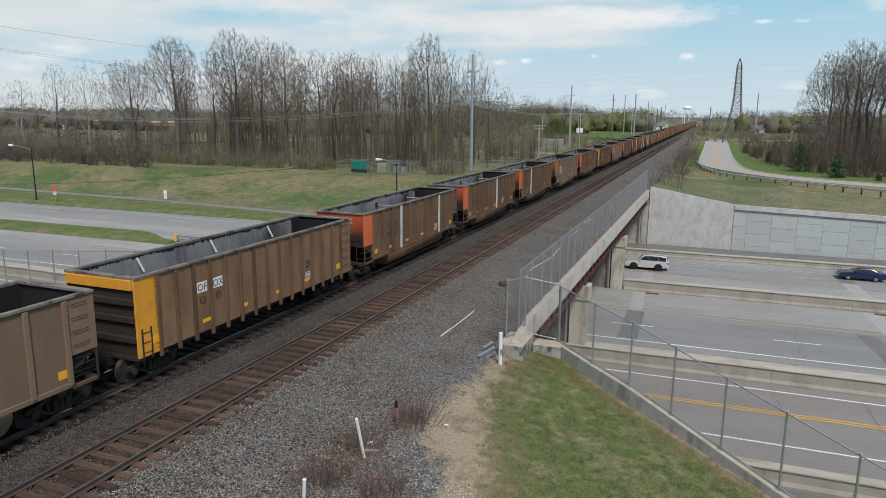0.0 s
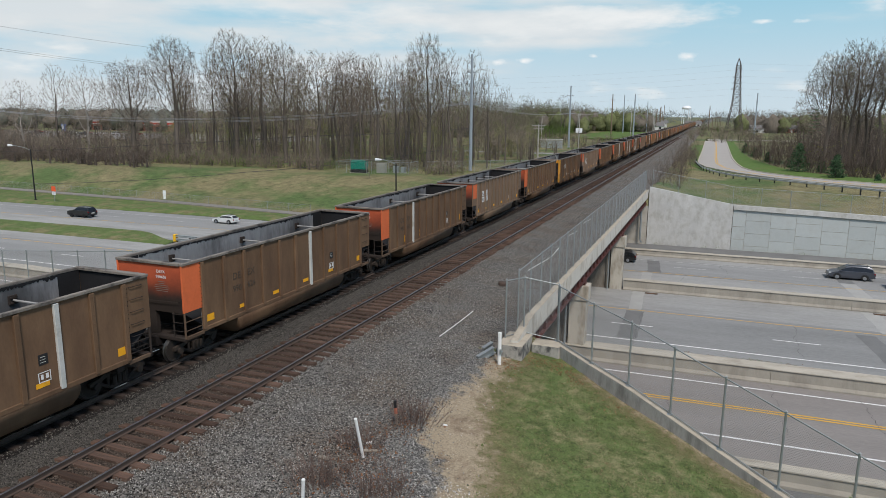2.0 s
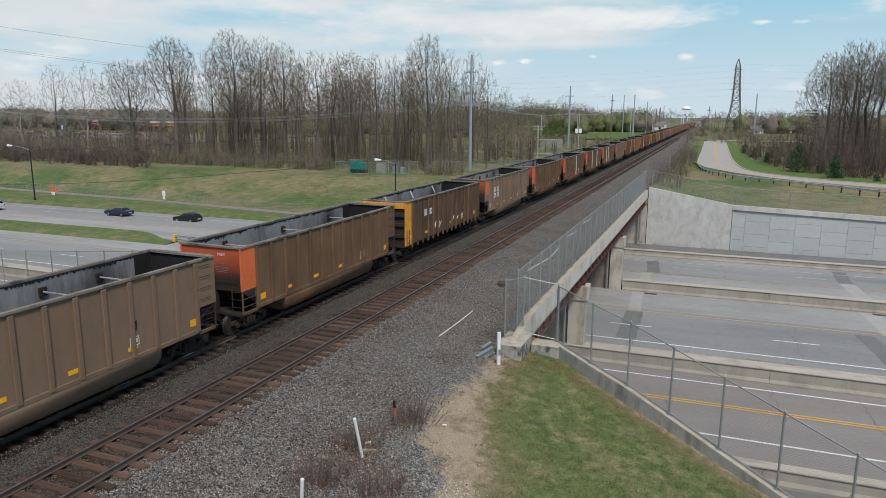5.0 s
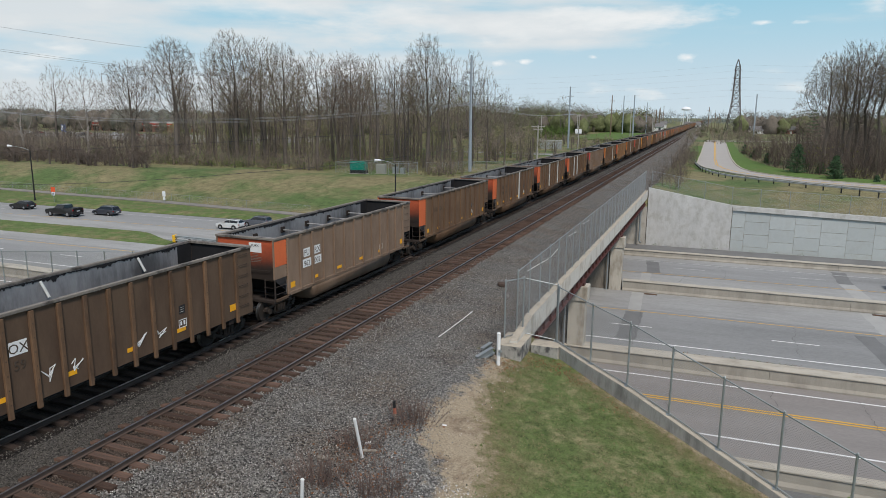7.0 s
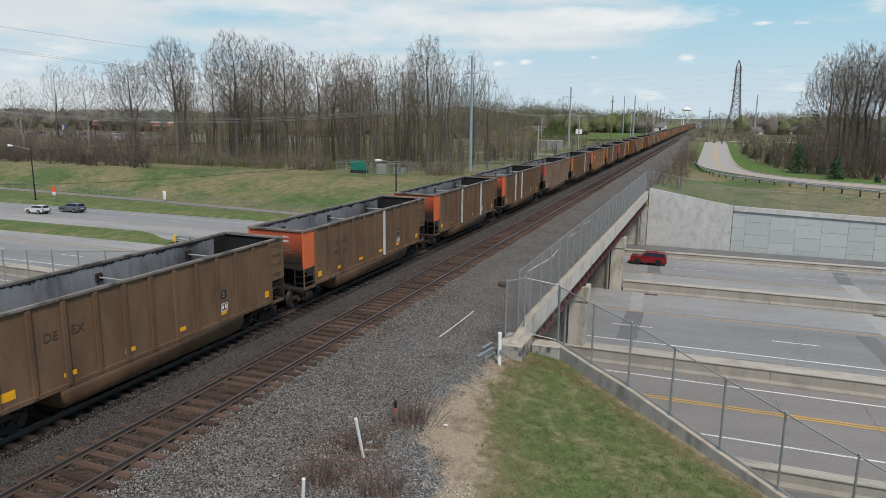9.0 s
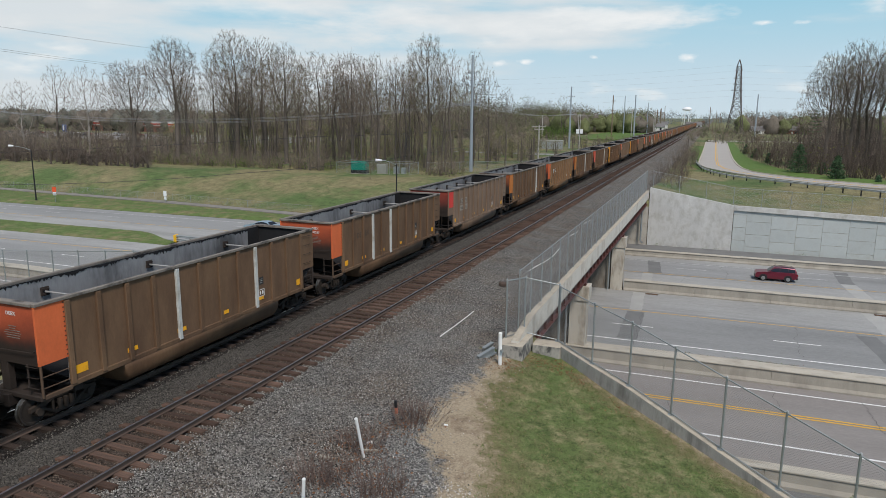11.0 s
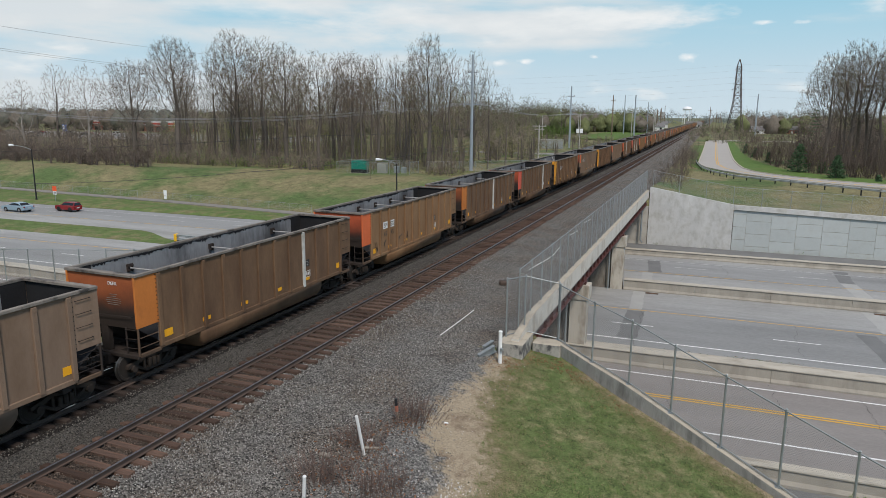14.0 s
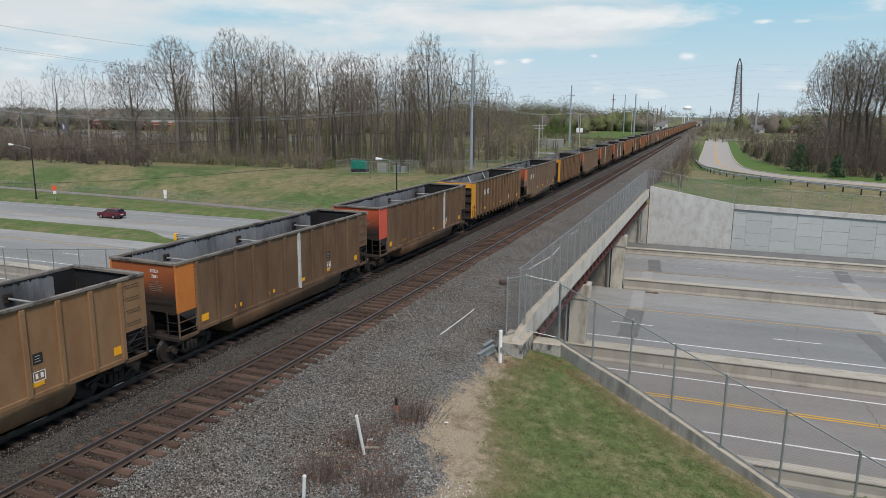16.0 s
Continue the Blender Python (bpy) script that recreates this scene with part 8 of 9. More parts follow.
fence("fence_bridge", "galvanised chain link fence on the bridge parapet", [(-7.2, 27.32 + 2.06 * k, 0.42) for k in range(29)], 2.36, 0.1, 0.0022)
fence("fence_wing", "galvanised chain link fence on the wing wall", [(x, y, z) for x, y, z in WING], 2.45, 0.085, 0.0021, 0.036, bottom=True)
fence("fence_gap", "galvanised chain link fence at the bridge end", [(-7.62, 26.94, -0.10), (-7.05, 27.80, -0.10), (-5.66, 28.2, -0.38)], 2.5, 0.085, 0.0021, 0.036, bottom=True)
fence("fence_left", "galvanised chain link fence beyond the train", [(x, 27.5 + 0.02 * k, lerp(-0.45, -1.9, k / 9)) for k, x in enumerate(np.linspace(-26.5, -45.0, 10))], 2.45, 0.09)
fence("fence_wall", "chain link fence along the top of the retaining wall", [(x, 87.1 + TH * x, wall_top(x) - 0.05) for x in np.arange(-6.6, 60, 3.05)], 2.1, 0.11, 0.003)
fence("fence_yard", "chain link fence round the equipment yard", [(-67.2, 115.6, -2.15), (-64.9, 115.5, -2.15), (-60.6, 115.5, -2.1), (-59.8, 116.0, -2.1), (-56.3, 116.2, -2.05), (-52.4, 116.6, -2.05), (-52.6, 121.4, -2.05), (-56.6, 121.4, -2.05), (-61, 121.2, -2.05), (-67.0, 121, -2.05), (-67.2, 115.6, -2.15)], 2.25, 0.2, 0.0028, 0.04)
fence("fence_yard_east", "chain link fence beside the steel pole", [(-52 + 2.8 * k, 124.5 + 1.4 * k, -2.0 + 0.05 * k) for k in range(8)], 2.0, 0.13, 0.004)
fence("fence_path", "low fence beside the footpath", [(x, path_v(x) + 1.3 + TH * x, road_z(x) + 0.42) for x in np.arange(-54, -130, -4.0)], 1.1, 0.16, 0.003, 0.022)

# ---- buildings far off ----
M["red_band"] = material("red_band", (0.50, 0.045, 0.03), 0.5, vary=0.06, scale=0.4, fine=4, bump=0)
M["wall_white"] = material("wall_white", (0.62, 0.62, 0.60), 0.8, vary=0.1, scale=0.4, fine=4, bump=0)
M["brick_red"] = material("brick_red", (0.25, 0.09, 0.06), 0.9, vary=0.2, scale=0.6, fine=6, bump=0.1)
M["roof_grey"] = material("roof_grey", (0.16, 0.155, 0.15), 0.9, vary=0.15, scale=0.5, fine=5, bump=0.1)
M["lot"] = material("lot", (0.24, 0.24, 0.235), 0.9, vary=0.15, scale=0.05, fine=1, bump=0.05)
store = thing("store_building", "long low store with a red and white fascia", "store", at=pose(-314, 303, -1.9, 0, 0, -6))
for nm, z0, z1, d, m in (("wall", 0.0, 3.5, 0.0, "brick_red"), ("white_fascia", 3.5, 5.9, 0.3, "wall_white"), ("red_band", 3.9, 4.9, 0.36, "red_band"), ("roof", 5.9, 6.1, 0.2, "roof_grey")):
    bm = bmesh.new()
    box(bm, -34 - d, 42 + d, -d, 16 + d, z0, z1)
    part(nm, bm, M[m], store)
for k in range(9):
    bm = bmesh.new()
    box(bm, -33 + k * 7.4, -28 + k * 7.4, -0.06, -0.01, 0.2, 2.6)
    part("shop_window", bm, M["car_glass"], store)
bm = bmesh.new()
box(bm, -380, -150, 215, 300, -2.3, -1.95)
solid("pavement_lot", bm, M["lot"], "grey asphalt parking lot behind the wood", "parking lot", kind="structure")
parked = vehicle("suv", paint("paint", (0.5, 0.5, 0.5)), "parked car in the lot behind the wood")
tagged(parked, group="cars in the parking lot")
cols = [vehicle("sedan", paint("paint", c), "parked car in the lot behind the wood") for c in ((0.6, 0.6, 0.58), (0.05, 0.06, 0.08), (0.25, 0.02, 0.02))]
lot_rows = [(-230 - 7 * i - (i % 3), 238 + 6 * (i % 2) + (i % 5) * 2) for i in range(16)]
for i, (x, y) in enumerate(lot_rows):
    src = ([parked] + cols)[i % 4]
    if i < 4:
        src.matrix_basis = pose(x, y, -1.95, 0, 0, 80)
        tagged(src, group="cars in the parking lot")
    else:
        copy_thing(src, pose(x, y, -1.95, 0, 0, 80 + 10 * (i % 3)))
sgn = thing("store_sign", "blue and white sign on a pole", "sign", at=pose(-277, 233, -3.4))
bm = bmesh.new()
tube(bm, (0, 0, 0), (0, 0, 6.5), 0.15, n=8)
part("post", bm, M["galv"], sgn)
M["sign_blue"] = material("sign_blue", (0.05, 0.12, 0.35), 0.5, vary=0.05, scale=1, fine=8, bump=0)
bm = bmesh.new()
box(bm, -1.3, 1.3, -0.2, 0.2, 3.3, 6.6, 0.05)
part("board", bm, M["sign_blue"], sgn)
bm = bmesh.new()
box(bm, -1.0, 0.0, -0.24, -0.202, 4.2, 6.2)
part("white_field", bm, M["tank_white"], sgn)


def house(x, y, z, w, d, h, mat, yaw, label):
    ob = thing("house", label, "house", "houses beyond the track", at=pose(x, y, z, 0, 0, yaw))
    bm = bmesh.new()
    box(bm, -w, w, -d, d, -0.3, h)
    part("wall", bm, M[mat], ob)
    bm = bmesh.new()
    extrude(bm, [(-d - 0.5, h), (d + 0.5, h), (0, h + d * 0.55)], -w - 0.4, w + 0.4, "x")
    part("roof", bm, M["roof_grey"], ob)
    for k in range(3):
        bm = bmesh.new()
        xx = lerp(-w * 0.65, w * 0.65, k / 2)
        box(bm, xx - 0.7, xx + 0.7, -d - 0.05, -d - 0.01, 1.0, 2.3)
        win = part("window", bm, M["car_glass"], ob)
    bm = bmesh.new()
    box(bm, w * 0.3, w * 0.3 + 1.0, -d - 0.06, -d - 0.012, 0, 2.1)
    part("door", bm, M["wall_white"], ob)


for x, y, w, d, h, m, yaw in ((-60, 468, 5, 4, 3.0, "wall_white", 5), (-52.5, 474, 3, 4, 2.8, "brick_red", -8), (-46, 472, 6.5, 4, 2.9, "wall_white", 2), (-66, 480, 4, 4, 2.8, "wall_white", -8), (-42, 520, 7, 4.5, 3, "wall_white", 10), (-80, 560, 7, 4.5, 3, "brick_red", 0), (-48, 640, 8, 5, 3.4, "wall_white", 5),
                              (27, 450, 8, 4.5, 2.8, "wall_white", 8), (-20, 700, 7, 5, 3, "wall_white", 0), (40, 470, 7, 4.5, 2.8, "brick_red", 0)):
    house(x, y, -1.2, w, d, h, m, yaw, f"low {'white' if m == 'wall_white' else 'red brick'} house with a grey gable roof")
bm = bmesh.new()
box(bm, -64, -36, 318, 455, -1.5, -1.02)
solid("lawn_far", bm, M["lawn"], "bright green lawn in front of the far houses", "lawn", kind="structure")
shed = thing("garage_row", "grey metal storage building with doors", "storage building", at=pose(-51.5, 232, -1.9, 0, 0, 12))
bm = bmesh.new()
box(bm, -3.9, 3.9, -2.0, 2.0, -0.2, 2.9, 0.05)
part("wall", bm, M["cabinet_grey"], shed)
for k in range(4):
    bm = bmesh.new()
    box(bm, -3.7 + k * 1.9, -2.05 + k * 1.9, -2.06, -2.005, 0.1, 2.4)
    part("door", bm, M["galv"], shed)
bm = bmesh.new()
box(bm, -75, -28, 196, 203, -2.3, -1.93)
solid("road_lane", bm, M["asphalt"], "grey side lane beside the railway", "road", kind="structure")


# dry grass tufts on the slopes
def tufts(name, label, n, area, h, seed):
    rs = random.Random(seed)
    g = Geo()
    for _ in range(n):
        x, y, z = area(rs)
        green = noise.noise((x * 0.07, y * 0.07, 3)) + rs.uniform(-0.25, 0.25) > 0.12
        for _k in range(4):
            s = len(g.v)
            p = Vector((x + rs.gauss(0, 0.15), y + rs.gauss(0, 0.15), z - 0.03))
            a = rs.uniform(0, 6.28)
            side = Vector((math.cos(a), math.sin(a), 0)) * rs.uniform(0.03, 0.07)
            hh = rs.uniform(0.5, 1.0) * h
            g.v += [p - side, p + side, p + Vector((rs.gauss(0, 0.5) * hh, rs.gauss(0, 0.5) * hh, hh))]
            g.f.append((s, s + 1, s + 2))
            g.m.append(0 if green else 1)
    return tagged(new(name, g.mesh(name, [M["blade_far"], M["blade_far_dry"]])), label, "grass", kind="stuff")


M["blade_far"] = material("blade_far", (0.115, 0.14, 0.052), 0.9, vary=0.3, scale=0.1, fine=2, bump=0, island=0.35, spec=0.15)
M["blade_far_dry"] = material("blade_far_dry", (0.23, 0.20, 0.105), 0.9, vary=0.3, scale=0.1, fine=2, bump=0, island=0.35, spec=0.15)


tufts("line_tufts", "dry weeds beside the railway", 3500, lambda r: (r.uniform(-7.2, -3.2), 92 + 110 * r.random(), -0.75), 0.6, 5)

# ---- the near bank: grass, bare earth, stones ----
def bank_z(x, y):
    return near_z(x, y) + 0.03 * noise.noise((x * 0.6, y * 0.6, 2)) + 0.012 * noise.noise((x * 2.5, y * 2.5, 4))


def patch_sheet(name, inside, x0, x1, y0, y1, step, lift, mat, label, category):
    bm = bmesh.new()
    nx, ny = int((x1 - x0) / step), int((y1 - y0) / step)
    vs = {}

    def vert(i, j):
        if (i, j) not in vs:
            x, y = x0 + i * step, y0 + j * step
            vs[i, j] = bm.verts.new((x, y, bank_z(x, y) + lift))
        return vs[i, j]
    for i in range(nx):
        for j in range(ny):
            if inside(x0 + (i + 0.5) * step, y0 + (j + 0.5) * step):
                bm.faces.new((vert(i, j), vert(i + 1, j), vert(i + 1, j + 1), vert(i, j + 1)))
    return solid(name, bm, mat, label, category, kind="structure", smooth=True)


def edge_y(x):
    return near_edge(x) + TH * x


EARTH = [(30, -7.7), (25.2, -7.0), (23.2, -7.1), (21.2, -6.7), (18.8, -5.9), (17.2, -5.25), (15.6, -5.35), (12, -5.7), (4, -6.0)]
GRAVEL = [(30, -7.9), (23.3, -7.8), (21.9, -8.0), (20.4, -8.3), (18.9, -8.0), (17.8, -7.6), (17.2, -6.75), (16.1, -6.3), (15.2, -6.2), (4, -6.1)]


def earth_edge(y):
    return table(-y, [(-a, b) for a, b in EARTH])


def gravel_edge(y):
    return table(-y, [(-a, b) for a, b in GRAVEL])


def bank_material():
    """Grass, bare earth and crushed stone that run into one another along ragged edges."""
    m = material("bank", (0.100, 0.133, 0.047), 0.95, vary=0.75, scale=2.2, fine=22, bump=0.9, tint=(0.215, 0.185, 0.105), tint_at=(0.47, 0.70), tint_scale=1.1, grain=2.0, spec=0.15)
    n, l = m.node_tree.nodes, m.node_tree.links
    b = n["Principled BSDF"]
    tc = n.new("ShaderNodeTexCoord")

    def noise_fac(scale, detail=6.0, rgh=0.65):
        t = n.new("ShaderNodeTexNoise")
        t.inputs["Scale"].default_value, t.inputs["Detail"].default_value, t.inputs["Roughness"].default_value = scale, detail, rgh
        l.new(tc.outputs["Object"], t.inputs["Vector"])
        return t.outputs["Fac"]

    def ramp(fac, stops):
        r = n.new("ShaderNodeValToRGB")
        while len(r.color_ramp.elements) < len(stops):
            r.color_ramp.elements.new(0.5)
        for e, (p, c) in zip(r.color_ramp.elements, stops):
            e.position, e.color = p, (*c, 1)
        l.new(fac, r.inputs["Fac"])
        return r.outputs["Color"]

    def cover(below, colour, attr, width, wobble, shift=0.0):
        at = n.new("ShaderNodeAttribute")
        at.attribute_name = attr
        k = n.new("ShaderNodeMath")
        k.operation = "MULTIPLY_ADD"
        l.new(noise_fac(1.9, 9.0, 0.74), k.inputs[0])
        k.inputs[1].default_value = wobble
        l.new(at.outputs["Fac"], k.inputs[2])
        mr = n.new("ShaderNodeMapRange")
        mr.inputs["From Min"].default_value, mr.inputs["From Max"].default_value = wobble / 2 - width - shift, wobble / 2 + width - shift
        l.new(k.outputs[0], mr.inputs["Value"])
        mx = n.new("ShaderNodeMix")
        mx.data_type = "RGBA"
        l.new(mr.outputs["Result"], mx.inputs["Factor"])
        l.new(below, mx.inputs["A"])
        l.new(colour, mx.inputs["B"])
        return mx.outputs["Result"]

    grit = ramp(noise_fac(18.0, 8.0, 0.85), ((0.32, (0.13, 0.10, 0.072)), (0.5, (0.32, 0.26, 0.18)), (0.70, (0.53, 0.455, 0.335))))
    damp = ramp(noise_fac(9.0, 8.0, 0.8), ((0.35, (0.10, 0.075, 0.052)), (0.55, (0.23, 0.172, 0.12)), (0.75, (0.36, 0.295, 0.225))))
    em = n.new("ShaderNodeMix")
    em.data_type = "RGBA"
    l.new(ramp(noise_fac(0.9, 7.0, 0.7), ((0.50, (0, 0, 0)), (0.66, (1, 1, 1)))), em.inputs["Factor"])
    l.new(grit, em.inputs["A"])
    l.new(damp, em.inputs["B"])
    earth = em.outputs["Result"]
    vo = n.new("ShaderNodeTexVoronoi")
    vo.inputs["Scale"].default_value = 26
    l.new(tc.outputs["Object"], vo.inputs["Vector"])
    sep = n.new("ShaderNodeSeparateColor")
    l.new(vo.outputs["Color"], sep.inputs["Color"])
    stone = ramp(sep.outputs[0], ((0.0, (0.035, 0.034, 0.033)), (0.6, (0.12, 0.117, 0.11)), (1.0, (0.34, 0.33, 0.31))))
    dry = ramp(noise_fac(22.0, 8.0, 0.8), ((0.3, (0.085, 0.075, 0.035)), (0.55, (0.17, 0.14, 0.075)), (0.75, (0.27, 0.22, 0.13))))
    col = cover(b.inputs["Base Color"].links[0].from_socket, dry, "earth", 0.9, 4.6, 0.75)
    col = cover(col, earth, "earth", 0.4, 4.2)
    col = cover(col, stone, "gravel", 0.2, 3.2)
    l.new(col, b.inputs["Base Color"])
    return m


bank = patch_sheet("grass_near", lambda x, y: y < edge_y(x) - 0.05 and x > -9.2, -9.4, 15, 2, 28.6, 0.2, 0.045, bank_material(), "patchy spring grass with bare tan earth and strewn gravel", "grass")
def foot(c):
    """Worn earth along the foot of the wing wall."""
    return 1.0 - 1.3 * (edge_y(c.x) - c.y) if c.x > -5 else -2.0


for nm, edge in (("earth", earth_edge), ("gravel", gravel_edge)):
    at = bank.data.attributes.new(nm, "FLOAT", "POINT")
    at.data.foreach_set("value", [max(-2.0, min(2.0, max(edge(v.co.y) - v.co.x, foot(v.co) if nm == "earth" else -2.0))) if v.co.y < 26.6 else -2.0 for v in bank.data.vertices])
rb = random.Random(77)
g = Geo()
for _ in range(120000):
    y = 11 + 17.3 * rb.random()
    x = rb.uniform(-7.4, 8)
    if y > edge_y(x) - 0.3:
        continue
    if rb.random() > smooth_step(-0.7, 0.7, x - earth_edge(y) + 0.6 * noise.noise((x * 1.7, y * 1.7, 5))):
        continue
    if noise.noise((x * 0.9, y * 0.9, 7)) + 0.5 * noise.noise((x * 2.7, y * 2.7, 1)) < -0.22 and rb.random() < 0.62:
        continue
    z = bank_z(x, y) + 0.03
    a = rb.uniform(0, 6.28)
    h = rb.uniform(0.025, 0.065)
    w = 0.014
    s = len(g.v)
    lean = Vector((rb.uniform(-1, 1), rb.uniform(-1, 1), 0)) * h * 1.1
    p = Vector((x, y, z))
    side = Vector((math.cos(a), math.sin(a), 0)) * w
    g.v += [p - side, p + side, p + lean + Vector((0, 0, h))]
    g.f.append((s, s + 1, s + 2))
    g.m.append(0 if rb.random() < 0.48 else 2 if rb.random() < 0.4 - 0.5 * noise.noise((x * 0.7, y * 0.7, 21)) else 1)
# denser clumps of fresh and of dry grass
for _ in range(3600):
    y = 11 + 17 * rb.random()
    x = rb.uniform(-7.0, 8)
    if y > edge_y(x) - 0.3 or x < earth_edge(y) - 0.3 + 0.5 * noise.noise((x * 1.7, y * 1.7, 5)):
        continue
    kind = 2 if noise.noise((x * 0.6, y * 0.6, 12)) + rb.uniform(-0.5, 0.5) > 0.02 else 1
    r = rb.uniform(0.03, 0.09)
    for _k in range(9):
        px, py = x + rb.gauss(0, r), y + rb.gauss(0, r)
        p = Vector((px, py, bank_z(px, py) + 0.03))
        a = rb.uniform(0, 6.28)
        side = Vector((math.cos(a), math.sin(a), 0)) * 0.017
        h = rb.uniform(0.03, 0.07)
        s = len(g.v)
        g.v += [p - side, p + side, p + Vector((rb.gauss(0, 0.5) * h, rb.gauss(0, 0.5) * h, h))]
        g.f.append((s, s + 1, s + 2))
        g.m.append(kind)
M["blade_fresh"] = material("blade_fresh", (0.100, 0.156, 0.044), 0.8, vary=0.3, scale=0.7, fine=9, bump=0, island=0.9, spec=0.2)
M["blade"] = material("blade", (0.122, 0.146, 0.058), 0.8, vary=0.4, scale=0.7, fine=9, bump=0, island=1.3, spec=0.2)
M["blade_dry"] = material("blade_dry", (0.245, 0.205, 0.115), 0.9, vary=0.3, scale=0.7, fine=9, bump=0, island=0.6, spec=0.2)
tagged(new("grass_blades", g.mesh("grass_blades", [M["blade"], M["blade_dry"], M["blade_fresh"]])), "short green and dry grass blades", "grass", kind="stuff")

# loose stones on the ballast
def ballast_z(x):
    return table(x, prof_ballast)


prof_ballast = [(-25.5, -1.1), (-22.3, -0.42), (-20.6, -0.22), (-18.05, -0.22), (-17.86, -0.150), (-17.3, -0.155), (-16.95, -0.30), (-16.4, -0.22), (-13.2, -0.22), (-11.8, -0.42), (-9.6, -0.52), (-8.6, -0.57), (-7.6, -0.60)]


def stones(name, label, n, area, size, mat, zf, seed, lift=0.0):
    rs = random.Random(seed)
    g = Geo()
    base = [Vector(c) for c in ((1, 0, 0), (-1, 0, 0), (0, 1, 0), (0, -1, 0), (0, 0, 1), (0, 0, -1))]
    tri = [(0, 2, 4), (2, 1, 4), (1, 3, 4), (3, 0, 4), (2, 0, 5), (1, 2, 5), (3, 1, 5), (0, 3, 5)]
    for _ in range(n):
        x, y = area(rs)
        r = rs.uniform(*size)
        c = Vector((x, y, zf(x, y) + r * 0.25 + lift))
        s = len(g.v)
        q = Euler((rs.uniform(0, 3), rs.uniform(0, 3), rs.uniform(0, 3))).to_matrix()
        sc = (rs.uniform(0.7, 1.2), rs.uniform(0.6, 1.1), rs.uniform(0.5, 0.9))
        for b in base:
            g.v.append(c + q @ Vector((b.x * sc[0], b.y * sc[1], b.z * sc[2])) * r)
        for t in tri:
            g.f.append(tuple(s + k for k in t))
            g.m.append(0)
    return tagged(new(name, g.mesh(name, [M[mat]])), label, "gravel", kind="stuff")


def shoulder_area(r):
    y = 10 + 36 * r.random() ** 1.5
    return r.uniform(-14.0, -8.0 if y < 26 else -7.5), y


stones("ballast_stones", "loose grey crushed stones on the ballast", 32000, shoulder_area, (0.013, 0.036), "stone", lambda x, y: ballast_z(x), 5)
M["stone_brown"] = material("stone_brown", (0.112, 0.102, 0.088), 0.9, vary=0.2, scale=30, fine=90, bump=0.2, island=1.5, spec=0.2)
stones("ballast_stones", "loose brown crushed stones between the tracks", 8000, lambda r: (r.uniform(-17.7, -15.8), 10 + 34 * r.random() ** 1.4), (0.012, 0.032), "stone_brown", lambda x, y: ballast_z(x), 6)
M["stone_rust"] = material("stone_rust", (0.118, 0.09, 0.07), 0.9, vary=0.2, scale=30, fine=90, bump=0.2, island=1.2, spec=0.2)
stones("ballast_stones", "rust brown stones between the rails", 7000, lambda r: (NEAR_X + r.uniform(-0.72, 0.72), 9 + 36 * r.random() ** 1.4), (0.012, 0.034), "stone_rust", lambda x, y: -0.20, 7)
M["stone_white"] = material("stone_white", (0.55, 0.53, 0.50), 0.9, vary=0.2, scale=30, fine=90, bump=0.1, island=0.6, spec=0.2)
stones("pale_pebbles", "pale pebbles and litter on the bank", 1500, lambda r: (r.uniform(-13.6, -6.4), 11 + 20 * r.random() ** 1.5), (0.009, 0.026), "stone_white", lambda x, y: max(ballast_z(x), bank_z(x, y) + 0.02) if x < -8.3 else bank_z(x, y) + 0.05, 8)

stones("pale_pebbles", "white pebbles strewn on the bare earth", 900, lambda r: (r.gauss(-5.9, 0.55), 11 + 5.4 * r.random()), (0.010, 0.028), "stone_white", lambda x, y: bank_z(x, y) + 0.05, 18)


def gravel_area(r):
    while True:
        x, y = r.uniform(-9.2, -4.6), 11 + 14.8 * r.random() ** 1.25
        past = x - gravel_edge(y) + 0.5 * noise.noise((x * 2.2, y * 2.2, 3))
        if r.random() < math.exp(-max(0.0, past) * 3.6):
            return x, y


M["stone_mixed"] = material("stone_mixed", (0.185, 0.178, 0.162), 0.9, vary=0.2, scale=30, fine=90, bump=0.2, island=1.5, spec=0.25)
stones("earth_stones", "grey stones strewn over the bare earth", 9500, gravel_area, (0.012, 0.032), "stone_mixed", lambda x, y: bank_z(x, y) + 0.05, 12)

